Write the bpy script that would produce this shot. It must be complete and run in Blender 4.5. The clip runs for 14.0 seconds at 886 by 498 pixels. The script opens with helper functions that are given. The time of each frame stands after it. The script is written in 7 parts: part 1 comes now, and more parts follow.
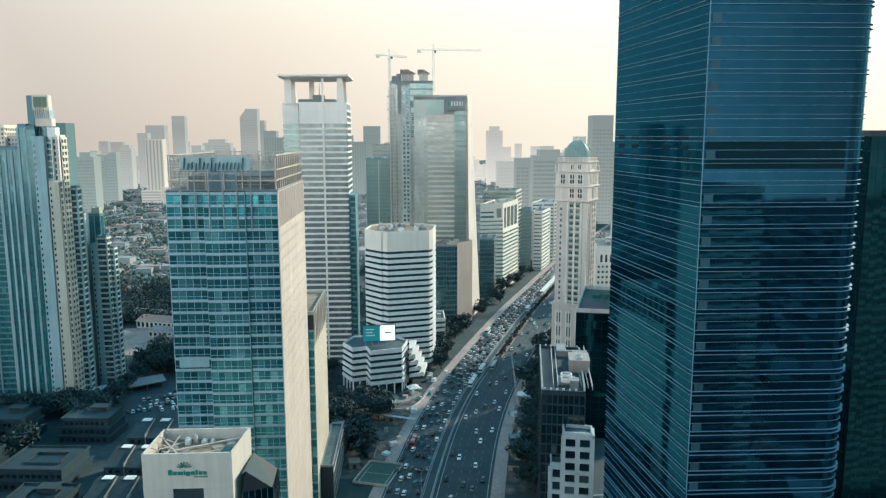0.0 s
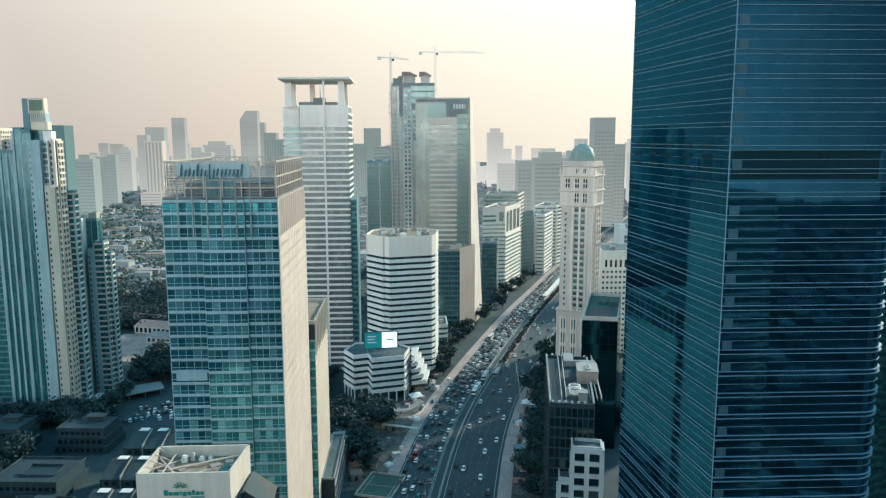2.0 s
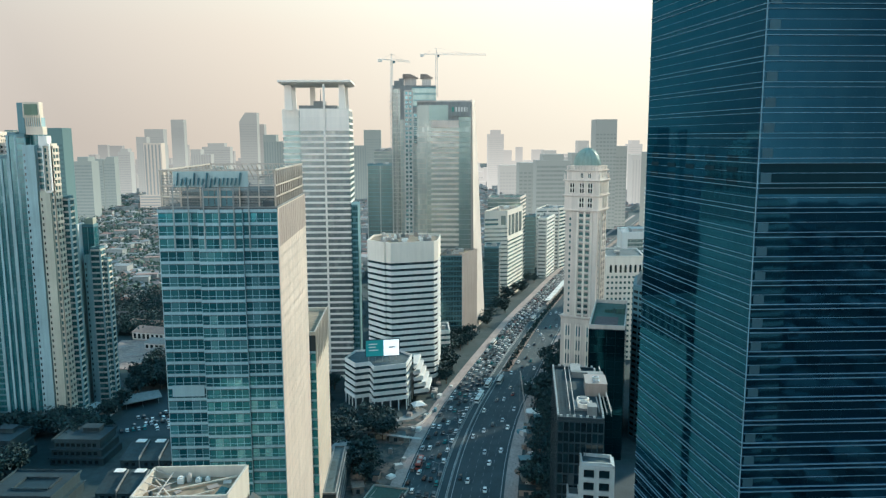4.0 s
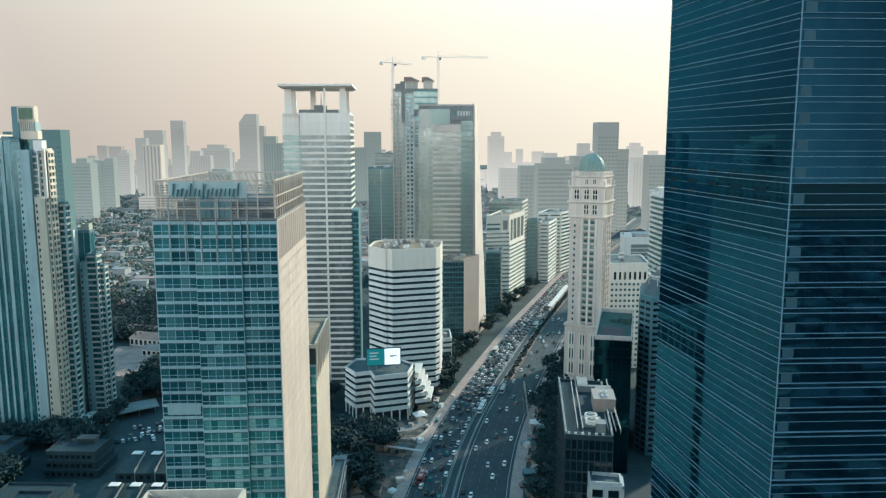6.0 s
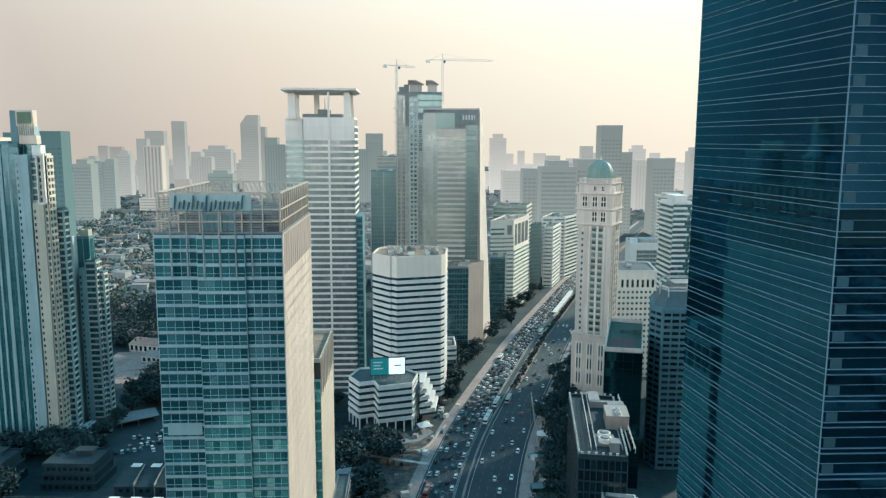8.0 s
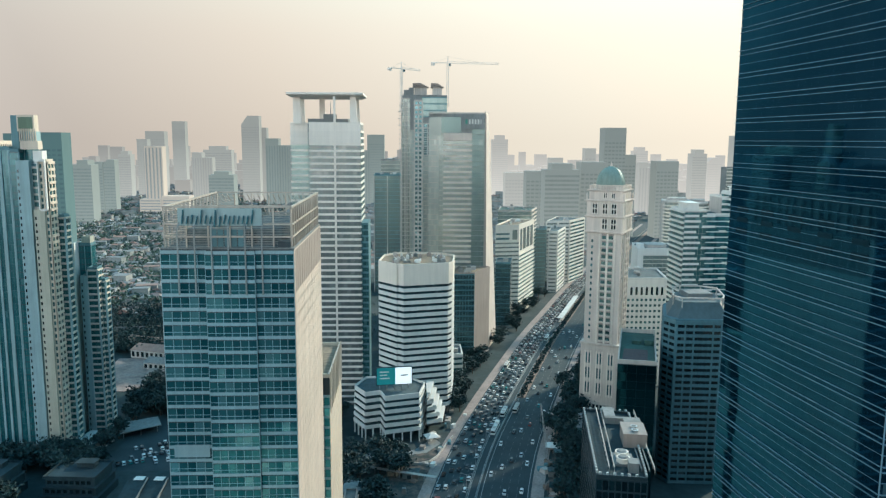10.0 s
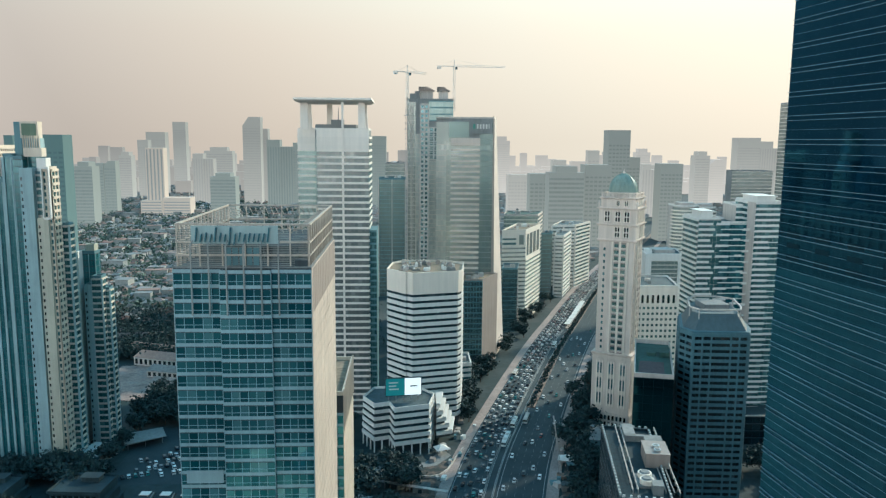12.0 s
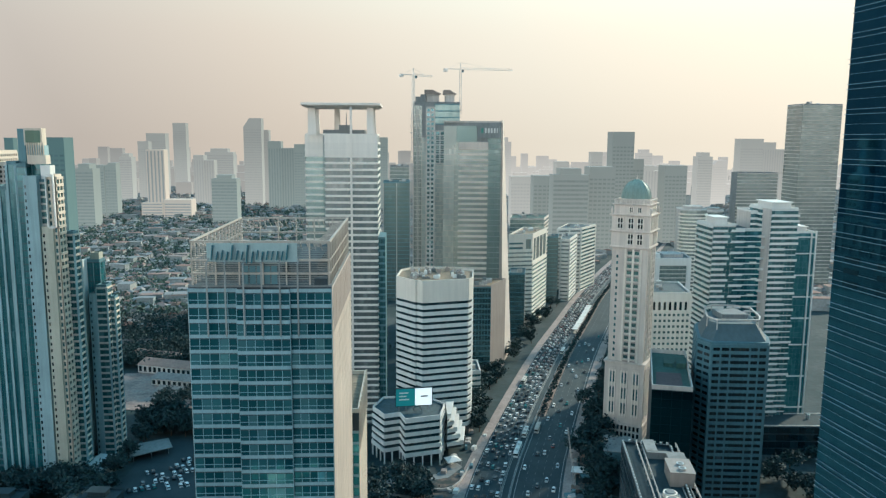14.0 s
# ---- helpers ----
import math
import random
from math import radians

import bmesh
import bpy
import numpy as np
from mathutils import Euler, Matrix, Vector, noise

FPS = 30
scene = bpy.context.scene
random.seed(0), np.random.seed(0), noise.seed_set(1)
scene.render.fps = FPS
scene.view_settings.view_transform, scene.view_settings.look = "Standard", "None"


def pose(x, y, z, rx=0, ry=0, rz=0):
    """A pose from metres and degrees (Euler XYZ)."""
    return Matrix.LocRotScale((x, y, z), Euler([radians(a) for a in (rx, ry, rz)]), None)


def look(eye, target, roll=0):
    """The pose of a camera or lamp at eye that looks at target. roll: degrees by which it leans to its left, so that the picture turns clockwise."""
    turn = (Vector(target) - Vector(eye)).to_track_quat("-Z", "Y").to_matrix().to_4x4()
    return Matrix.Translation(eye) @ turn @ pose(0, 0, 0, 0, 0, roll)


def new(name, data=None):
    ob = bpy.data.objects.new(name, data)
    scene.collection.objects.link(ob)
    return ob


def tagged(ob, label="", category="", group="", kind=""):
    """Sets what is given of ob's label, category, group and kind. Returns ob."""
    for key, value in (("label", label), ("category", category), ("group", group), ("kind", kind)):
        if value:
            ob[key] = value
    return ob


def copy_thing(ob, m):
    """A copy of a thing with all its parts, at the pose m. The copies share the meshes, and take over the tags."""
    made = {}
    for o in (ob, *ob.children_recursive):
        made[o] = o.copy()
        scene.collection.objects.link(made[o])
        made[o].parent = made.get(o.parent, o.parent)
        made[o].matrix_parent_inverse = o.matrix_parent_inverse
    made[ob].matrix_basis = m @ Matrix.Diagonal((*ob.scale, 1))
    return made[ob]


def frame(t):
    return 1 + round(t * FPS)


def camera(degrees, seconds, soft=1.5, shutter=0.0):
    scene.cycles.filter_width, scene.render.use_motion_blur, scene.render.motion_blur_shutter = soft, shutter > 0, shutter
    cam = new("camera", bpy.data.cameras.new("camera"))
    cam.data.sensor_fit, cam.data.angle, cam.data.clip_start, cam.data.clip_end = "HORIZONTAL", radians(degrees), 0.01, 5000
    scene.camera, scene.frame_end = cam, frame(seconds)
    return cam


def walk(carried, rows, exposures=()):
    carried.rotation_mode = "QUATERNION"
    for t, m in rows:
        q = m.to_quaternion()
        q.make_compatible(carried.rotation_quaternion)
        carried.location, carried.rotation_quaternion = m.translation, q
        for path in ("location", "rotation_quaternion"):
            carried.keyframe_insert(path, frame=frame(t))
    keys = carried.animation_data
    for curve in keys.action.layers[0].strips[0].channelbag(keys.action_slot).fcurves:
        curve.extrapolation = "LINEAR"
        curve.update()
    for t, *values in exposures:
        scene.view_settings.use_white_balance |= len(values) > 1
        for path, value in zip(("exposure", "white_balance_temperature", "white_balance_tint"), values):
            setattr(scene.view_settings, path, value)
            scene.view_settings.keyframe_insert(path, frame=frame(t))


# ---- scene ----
cam = camera(61.2, 14.0, soft=1.3)
METRES, EYE, TILT, LEAN, TURN = 64.0, 152.0, 0.0, 0.0, -2.5
ROWS = [
    (0.0, 0.0, 0.0, 0.0, -0.01, -8.6, 0.1),
    (0.5, -0.0055, 0.0267, 0.0034, -0.02, -8.57, 0.08),
    (1.0, -0.0125, 0.0589, 0.0082, -0.01, -8.54, 0.07),
    (1.5, -0.0199, 0.0887, 0.0128, -0.01, -8.51, 0.06),
    (2.0, -0.0276, 0.1229, 0.0185, -0.01, -8.48, 0.09),
    (2.5, -0.0339, 0.152, 0.0238, -0.02, -8.46, 0.12),
    (3.0, -0.041, 0.1852, 0.0309, -0.03, -8.43, 0.14),
    (5.5, -0.0714, 0.339, 0.0734, -0.06, -8.36, 0.08),
    (6.0, -0.0791, 0.3727, 0.0837, -0.05, -8.32, -0.02),
    (6.5, -0.0874, 0.4023, 0.0933, -0.04, -8.3, -0.09),
    (7.0, -0.099, 0.4365, 0.1044, -0.01, -8.28, -0.16),
    (7.5, -0.1108, 0.4662, 0.1142, 0.0, -8.27, -0.2),
    (8.0, -0.1262, 0.4998, 0.1266, 0.01, -8.26, -0.24),
    (10.5, -0.2202, 0.6496, 0.1895, 0.0, -8.25, -0.43),
    (11.0, -0.2437, 0.6813, 0.2036, -0.0, -8.25, -0.44),
    (11.5, -0.2644, 0.7073, 0.217, -0.0, -8.25, -0.47),
    (12.0, -0.2896, 0.738, 0.232, -0.02, -8.25, -0.49),
    (12.5, -0.3121, 0.765, 0.2449, -0.02, -8.25, -0.5),
    (13.0, -0.3378, 0.7949, 0.2585, -0.03, -8.26, -0.47),
    (13.5, -0.3609, 0.8214, 0.2693, -0.05, -8.26, -0.45),
    (14.0, -0.3862, 0.8537, 0.2818, -0.08, -8.26, -0.43),
]
walk(cam, [(t, pose(0, 0, EYE, TILT, LEAN, TURN) @ pose(METRES * x, METRES * y, METRES * z, 90 + pitch, roll, yaw)) for t, x, y, z, yaw, pitch, roll in ROWS],
     exposures=[(0.0, 0.36, 6000, 6), (5.5, 0.28, 6000, 6), (8.0, 0.24, 6000, 6), (14.0, 0.10, 6000, 6)])

# ---- sky and sun: hazy late afternoon, the sun low ahead and to the right ----
SUN_AZIMUTH, SUN_HEIGHT = 50.0, 25.0          # degrees clockwise from +y, degrees above the horizon
_a, _h = radians(SUN_AZIMUTH), radians(SUN_HEIGHT)
TO_SUN = (math.sin(_a) * math.cos(_h), math.cos(_a) * math.cos(_h), math.sin(_h))
world = bpy.data.worlds.new("world")
scene.world = world
world.use_nodes = True
wn = world.node_tree
wn.nodes.clear()
sky = wn.nodes.new("ShaderNodeTexSky")
sky.sky_type = "NISHITA"
sky.sun_disc = False
sky.sun_elevation = radians(SUN_HEIGHT)
sky.sun_rotation = radians(SUN_AZIMUTH)
sky.altitude, sky.air_density, sky.dust_density, sky.ozone_density = 100, 1.6, 0.8, 2.0
sky_light = wn.nodes.new("ShaderNodeBackground")
sky_light.inputs["Strength"].default_value = 0.26
# smog: a bright veil low in the sky, warm towards the sun and blue away from it
coords = wn.nodes.new("ShaderNodeTexCoord")
sundot = wn.nodes.new("ShaderNodeVectorMath")
sundot.operation = "DOT_PRODUCT"
sundot.inputs[1].default_value = TO_SUN
half = wn.nodes.new("ShaderNodeMath")
half.operation = "MULTIPLY_ADD"
half.inputs[1].default_value = half.inputs[2].default_value = 0.5
smog = wn.nodes.new("ShaderNodeValToRGB")
SMOG = [(0.0, (2.85, 2.78, 2.62)), (0.26, (2.65, 2.52, 2.32)), (0.37, (1.6, 1.46, 1.3)), (0.475, (0.36, 0.33, 0.31)), (0.525, (0.42, 0.375, 0.34)), (0.57, (0.67, 0.58, 0.505)), (0.63, (0.62, 0.535, 0.455)), (0.74, (0.80, 0.68, 0.55)), (0.86, (0.98, 0.87, 0.70)), (1.0, (1.3, 1.1, 0.84))]
while len(smog.color_ramp.elements) < len(SMOG):
    smog.color_ramp.elements.new(0.5)
for el, (p, c) in zip(smog.color_ramp.elements, SMOG):
    el.position, el.color = p, (*c, 1)
smog_light = wn.nodes.new("ShaderNodeBackground")
low = wn.nodes.new("ShaderNodeValToRGB")         # the densest smog lies dim and pinkish on the horizon
for el, (p, c) in zip((low.color_ramp.elements[0], low.color_ramp.elements[1]), ((0.0, (0.83, 0.80, 0.785)), (0.17, (1.0, 1.0, 1.0)))):
    el.position, el.color = p, (*c, 1)
dense = wn.nodes.new("ShaderNodeMixRGB")
dense.blend_type = "MULTIPLY"
dense.inputs[0].default_value = 1.0
split = wn.nodes.new("ShaderNodeSeparateXYZ")
veil = wn.nodes.new("ShaderNodeMapRange")
veil.interpolation_type = "SMOOTHSTEP"
for k, v in (("From Min", 0.12), ("From Max", 0.6), ("To Min", 1.0), ("To Max", 0.04)):
    veil.inputs[k].default_value = v
both = wn.nodes.new("ShaderNodeMixShader")
wout = wn.nodes.new("ShaderNodeOutputWorld")
filtered = wn.nodes.new("ShaderNodeMixRGB")      # smog takes the red and some violet out of the overhead blue
filtered.blend_type = "MULTIPLY"
filtered.inputs[0].default_value = 1.0
filtered.inputs[2].default_value = (0.42, 0.94, 0.94, 1)
for p, q in ((sky.outputs[0], filtered.inputs[1]), (filtered.outputs[0], sky_light.inputs[0]), (coords.outputs["Generated"], sundot.inputs[0]), (sundot.outputs["Value"], half.inputs[0]), (half.outputs[0], smog.inputs[0]),
             (smog.outputs[0], dense.inputs[1]), (split.outputs["Z"], low.inputs[0]), (low.outputs[0], dense.inputs[2]), (dense.outputs[0], smog_light.inputs[0]), (coords.outputs["Generated"], split.inputs[0]), (split.outputs["Z"], veil.inputs["Value"]), (veil.outputs[0], both.inputs[0]),
             (sky_light.outputs[0], both.inputs[1]), (smog_light.outputs[0], both.inputs[2]), (both.outputs[0], wout.inputs[0])):
    wn.links.new(p, q)

sun_data = bpy.data.lights.new("sun", "SUN")
sun_data.energy, sun_data.angle, sun_data.color = 4.4, radians(3.0), (1.0, 0.86, 0.66)
sun = new("sun", sun_data)
sun.matrix_world = look((0, 0, 400), (-math.sin(_a) * math.cos(_h) * 100, -math.cos(_a) * math.cos(_h) * 100, 400 - math.sin(_h) * 100))


# ---- materials ----
def node(tree, kind, **sets):
    n = tree.nodes.new(kind)
    for k, v in sets.items():
        n.inputs[k.replace("_", " ")].default_value = v
    return n


def rgb(c):
    return (*c, 1.0) if len(c) == 3 else c


def start(name):
    m = bpy.data.materials.new(name)
    m.use_nodes = True
    t = m.node_tree
    return m, t, t.nodes["Principled BSDF"]


def noise_node(t, scale, stretch=(1, 1, 1), detail=4.0):
    geo = t.nodes.new("ShaderNodeNewGeometry")
    mp = t.nodes.new("ShaderNodeMapping")
    mp.inputs["Scale"].default_value = stretch
    nz = node(t, "ShaderNodeTexNoise", Scale=scale, Detail=detail, Roughness=0.6)
    t.links.new(geo.outputs["Position"], mp.inputs["Vector"])
    t.links.new(mp.outputs[0], nz.inputs["Vector"])
    return nz


def ramp(t, source, stops):
    r = t.nodes.new("ShaderNodeValToRGB")
    e = r.color_ramp.elements
    while len(e) < len(stops):
        e.new(0.5)
    for el, (p, c) in zip(e, stops):
        el.position, el.color = p, rgb(c)
    t.links.new(source, r.inputs[0])
    return r


def times(t, a, b, kind="MULTIPLY", fac=1.0):
    m = t.nodes.new("ShaderNodeMixRGB")
    m.blend_type = kind
    m.inputs[0].default_value = fac
    t.links.new(a, m.inputs[1])
    t.links.new(b, m.inputs[2])
    return m


def coat(name, col, rough=0.7, dirt=0.25, metal=0.0, grain=0.9, bump=0.02, vary=0.0):
    """Painted or mineral surface: broad stains, runs of dirt down the wall, fine grain."""
    m, t, p = start(name)
    broad = noise_node(t, 0.06)
    runs = noise_node(t, 0.55, (1, 1, 0.06))
    fine = noise_node(t, grain * 3)
    a = ramp(t, broad.outputs[0], [(0.3, [1 - dirt * 0.7] * 3), (0.65, (1, 1, 1))])
    b = ramp(t, runs.outputs[0], [(0.3, [1 - dirt * 0.8] * 3), (0.62, (1, 1, 1))])
    c = ramp(t, fine.outputs[0], [(0.3, [1 - dirt * 0.4] * 3), (0.7, (1, 1, 1))])
    ab = times(t, a.outputs[0], b.outputs[0])
    abc = times(t, ab.outputs[0], c.outputs[0])
    base = node(t, "ShaderNodeRGB")
    base.outputs[0].default_value = rgb(col)
    last = times(t, base.outputs[0], abc.outputs[0])
    if vary:
        info = t.nodes.new("ShaderNodeObjectInfo")
        v = ramp(t, info.outputs["Random"], [(0, [1 - vary] * 3), (1, (1, 1, 1))])
        last = times(t, last.outputs[0], v.outputs[0])
    t.links.new(last.outputs[0], p.inputs["Base Color"])
    p.inputs["Roughness"].default_value = rough
    p.inputs["Metallic"].default_value = metal
    if bump:
        bp = node(t, "ShaderNodeBump", Strength=0.3, Distance=bump)
        t.links.new(fine.outputs[0], bp.inputs["Height"])
        t.links.new(bp.outputs[0], p.inputs["Normal"])
    return m


def glazing(name, dark, light, metal=0.5, rough=0.06, blinds=0.15, wave=0.02, edge=None, ior=1.38):
    """Coated facade glass: each pane a little different, some with pale blinds behind."""
    m, t, p = start(name)
    geo = t.nodes.new("ShaderNodeNewGeometry")
    mid = [0.5 * (a + b) for a, b in zip(dark, light)]
    r = ramp(t, geo.outputs["Random Per Island"], [(0.0, dark), (0.55, mid), (1 - blinds, light), (1 - blinds * 0.5, [min(1, c * 1.15 + 0.07) if blinds else c for c in light])])
    broad = noise_node(t, 0.03)
    s = ramp(t, broad.outputs[0], [(0.3, (0.8, 0.8, 0.8)), (0.7, (1, 1, 1))])
    x = times(t, r.outputs[0], s.outputs[0])
    t.links.new(x.outputs[0], p.inputs["Base Color"])
    p.inputs["Metallic"].default_value = metal
    p.inputs["Roughness"].default_value = rough
    p.inputs["IOR"].default_value = 1.7
    if edge:
        p.inputs["IOR"].default_value = ior
        p.inputs["Specular Tint"].default_value = rgb(edge)
    if wave:
        w = noise_node(t, 0.35, detail=1.0)
        bp = node(t, "ShaderNodeBump", Strength=0.25, Distance=wave)
        t.links.new(w.outputs[0], bp.inputs["Height"])
        t.links.new(bp.outputs[0], p.inputs["Normal"])
    return m


def island(name, stops, rough=0.8, grain=0.4, metal=0.0):
    """Many joined pieces, each with its own shade."""
    m, t, p = start(name)
    geo = t.nodes.new("ShaderNodeNewGeometry")
    r = ramp(t, geo.outputs["Random Per Island"], stops)
    f = noise_node(t, grain)
    s = ramp(t, f.outputs[0], [(0.3, (0.7, 0.7, 0.7)), (0.7, (1, 1, 1))])
    x = times(t, r.outputs[0], s.outputs[0])
    t.links.new(x.outputs[0], p.inputs["Base Color"])
    p.inputs["Roughness"].default_value = rough
    p.inputs["Metallic"].default_value = metal
    return m


def blend(name, stops, scale, rough=0.9, fine=1.0, bump=0.05):
    """Ground cover: patches of several colours, broken up at two scales."""
    m, t, p = start(name)
    a = noise_node(t, scale, detail=8.0)
    b = noise_node(t, fine, detail=5.0)
    r = ramp(t, a.outputs[0], stops)
    s = ramp(t, b.outputs[0], [(0.3, (0.6, 0.6, 0.6)), (0.7, (1, 1, 1))])
    x = times(t, r.outputs[0], s.outputs[0])
    t.links.new(x.outputs[0], p.inputs["Base Color"])
    p.inputs["Roughness"].default_value = rough
    bp = node(t, "ShaderNodeBump", Strength=0.4, Distance=bump)
    t.links.new(b.outputs[0], bp.inputs["Height"])
    t.links.new(bp.outputs[0], p.inputs["Normal"])
    return m


def glow(name, col, power):
    m, t, p = start(name)
    p.inputs["Base Color"].default_value = rgb(col)
    p.inputs["Emission Color"].default_value = rgb(col)
    p.inputs["Emission Strength"].default_value = power
    p.inputs["Roughness"].default_value = 0.5
    return m


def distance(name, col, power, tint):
    """Far backdrop: pale masonry with smog haze painted as emission, stronger low down."""
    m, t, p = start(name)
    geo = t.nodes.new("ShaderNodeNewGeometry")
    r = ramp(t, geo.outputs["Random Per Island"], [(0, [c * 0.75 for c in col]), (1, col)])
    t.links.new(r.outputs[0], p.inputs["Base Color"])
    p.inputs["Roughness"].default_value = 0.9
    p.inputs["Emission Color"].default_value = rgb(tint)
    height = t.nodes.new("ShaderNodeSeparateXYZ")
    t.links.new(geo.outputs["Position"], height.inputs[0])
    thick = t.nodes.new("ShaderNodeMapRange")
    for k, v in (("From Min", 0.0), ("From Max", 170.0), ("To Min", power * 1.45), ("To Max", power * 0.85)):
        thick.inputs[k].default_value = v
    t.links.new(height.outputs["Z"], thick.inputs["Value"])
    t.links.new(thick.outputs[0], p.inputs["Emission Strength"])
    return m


WHITE = coat("white_paint", (0.78, 0.765, 0.72), 0.6, 0.13, vary=0.08)
# white paint with shade dimmed into its colour
SHADEWHITE = coat("shaded_white_frame", (0.46, 0.51, 0.51), 0.65, 0.25, vary=0.06)
WARMWHITE = coat("warm_white_panel", (0.86, 0.785, 0.70), 0.55, 0.12, vary=0.06)
IVORY = coat("ivory_cladding", (0.84, 0.755, 0.65), 0.55, 0.12, vary=0.05)
WORKS = blend("churned_works_ground", [(0.3, (0.02, 0.04, 0.038)), (0.45, (0.05, 0.065, 0.065)), (0.56, (0.15, 0.12, 0.10)), (0.72, (0.24, 0.19, 0.17))], 0.16, 0.95, 0.7)
CREAM = coat("cream_paint", (0.74, 0.63, 0.51), 0.6, 0.22, vary=0.08)
PALE = coat("pale_concrete", (0.62, 0.565, 0.515), 0.75, 0.28, vary=0.1)
GREY = coat("grey_concrete", (0.27, 0.285, 0.28), 0.8, 0.35, vary=0.1)
DARK = coat("dark_cladding", (0.018, 0.042, 0.055), 0.45, 0.3)
BROWN = coat("brown_granite", (0.36, 0.30, 0.265), 0.5, 0.25)
BLUEGREY = coat("bluegrey_paint", (0.115, 0.25, 0.285), 0.6, 0.3, vary=0.1)
ROOF = coat("roof_screed", (0.10, 0.15, 0.162), 0.9, 0.5, bump=0.05)
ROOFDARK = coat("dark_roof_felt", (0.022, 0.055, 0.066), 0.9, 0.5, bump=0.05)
CROWN = coat("crown_steelwork", (0.55, 0.485, 0.415), 0.55, 0.25, vary=0.15)
LATTICE = coat("weathered_lattice", (0.36, 0.38, 0.37), 0.7, 0.35, vary=0.25)
BLIND = coat("drawn_blind", (0.02, 0.085, 0.12), 0.6, 0.2, vary=0.3)
LOUVRE = coat("louvre_metal", (0.006, 0.026, 0.037), 0.85, 0.2)
LOUVRE.node_tree.nodes["Principled BSDF"].inputs["Specular IOR Level"].default_value = 0.08
STONE = coat("pale_pink_stone", (0.77, 0.66, 0.575), 0.7, 0.25, vary=0.08)
ROOFWARM = coat("weathered_roof", (0.40, 0.30, 0.205), 0.9, 0.55, bump=0.05)
GREENROOF = coat("green_coated_roof", (0.05, 0.12, 0.10), 0.85, 0.4)
FIN = coat("fin_aluminium", (0.145, 0.265, 0.345), 0.5, 0.15, vary=0.2)
# copy of FIN for the west face, that side's light tuned into its colour
FINWEST = coat("west_fin_aluminium", (0.15, 0.27, 0.33), 0.5, 0.2, vary=0.2)
METAL = coat("aluminium", (0.62, 0.64, 0.65), 0.35, 0.15, metal=0.7, vary=0.08)
STEEL = coat("painted_steel", (0.30, 0.32, 0.33), 0.5, 0.2, metal=0.3)
COPPER = coat("green_dome_sheet", (0.27, 0.365, 0.315), 0.55, 0.3)
TEALSIGN = coat("teal_sign_enamel", (0.003, 0.12, 0.16), 0.4, 0.1)
GREENSIGN = coat("green_sign_enamel", (0.02, 0.22, 0.17), 0.4, 0.1)
GLASS_TEAL = glazing("teal_curtain_glass", (0.012, 0.122, 0.160), (0.075, 0.295, 0.345), 0.7, 0.1, 0.2, 0.02, (0.2, 0.55, 0.6))
GLASS_DARK = glazing("dark_tower_glass", (0.010, 0.052, 0.070), (0.014, 0.064, 0.084), 0.85, 0.06, 0.0, 0.006, (0.05, 0.14, 0.19))
GLASS_FIN = glazing("blue_reflecting_glass", (0.010, 0.056, 0.102), (0.014, 0.065, 0.113), 0.86, 0.035, 0.0, 0.004, (0.45, 0.76, 0.95), 1.25)
GLASS_APT = glazing("apartment_glass", (0.03, 0.115, 0.13), (0.07, 0.21, 0.225), 0.4, 0.25, 0.12)
GLASS_SLIT = glazing("slit_window_glass", (0.022, 0.135, 0.155), (0.05, 0.20, 0.22), 0.25, 0.15, 0.04)
# lifted copy of the dark strip glass, haze put into its colour
GLASS_DIM = glazing("hazed_strip_glass", (0.018, 0.042, 0.050), (0.042, 0.078, 0.088), 0.35, 0.12, 0.08)
GLASS_BLACK = glazing("dark_strip_glass", (0.003, 0.013, 0.02), (0.010, 0.038, 0.05), 0.3, 0.08, 0.08)
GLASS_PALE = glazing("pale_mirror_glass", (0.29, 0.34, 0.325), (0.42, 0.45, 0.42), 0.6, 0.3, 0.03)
# glass of the farther towers, lightened to carry haze in its colour
GLASS_HAZE = glazing("hazed_mirror_glass", (0.275, 0.33, 0.31), (0.39, 0.43, 0.40), 0.65, 0.25, 0.06)
GLASS_SKY = glazing("sea_green_mirror_glass", (0.215, 0.31, 0.30), (0.295, 0.38, 0.36), 0.65, 0.25, 0.03)
GLASS_BLUE = glazing("blue_mirror_glass", (0.085, 0.19, 0.21), (0.15, 0.285, 0.30), 0.75, 0.2, 0.08)
ASPHALT = blend("asphalt", [(0.35, (0.021, 0.044, 0.053)), (0.65, (0.038, 0.066, 0.075))], 0.08, 0.85, 1.5, 0.01)
EARTH = blend("bare_earth_and_rubble", [(0.3, (0.16, 0.11, 0.085)), (0.5, (0.30, 0.22, 0.18)), (0.7, (0.22, 0.20, 0.18))], 0.12, 0.95, 0.8)
PAVING = blend("pavement_slabs", [(0.3, (0.30, 0.24, 0.22)), (0.7, (0.48, 0.385, 0.345))], 0.1, 0.9, 0.9, 0.01)
GROUND = blend("city_ground", [(0.32, (0.008, 0.034, 0.036)), (0.46, (0.022, 0.052, 0.056)), (0.56, (0.040, 0.066, 0.070)), (0.72, (0.085, 0.100, 0.098))], 0.018, 0.95, 0.25)
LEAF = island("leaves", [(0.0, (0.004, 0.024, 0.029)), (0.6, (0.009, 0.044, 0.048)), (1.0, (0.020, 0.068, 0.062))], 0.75)
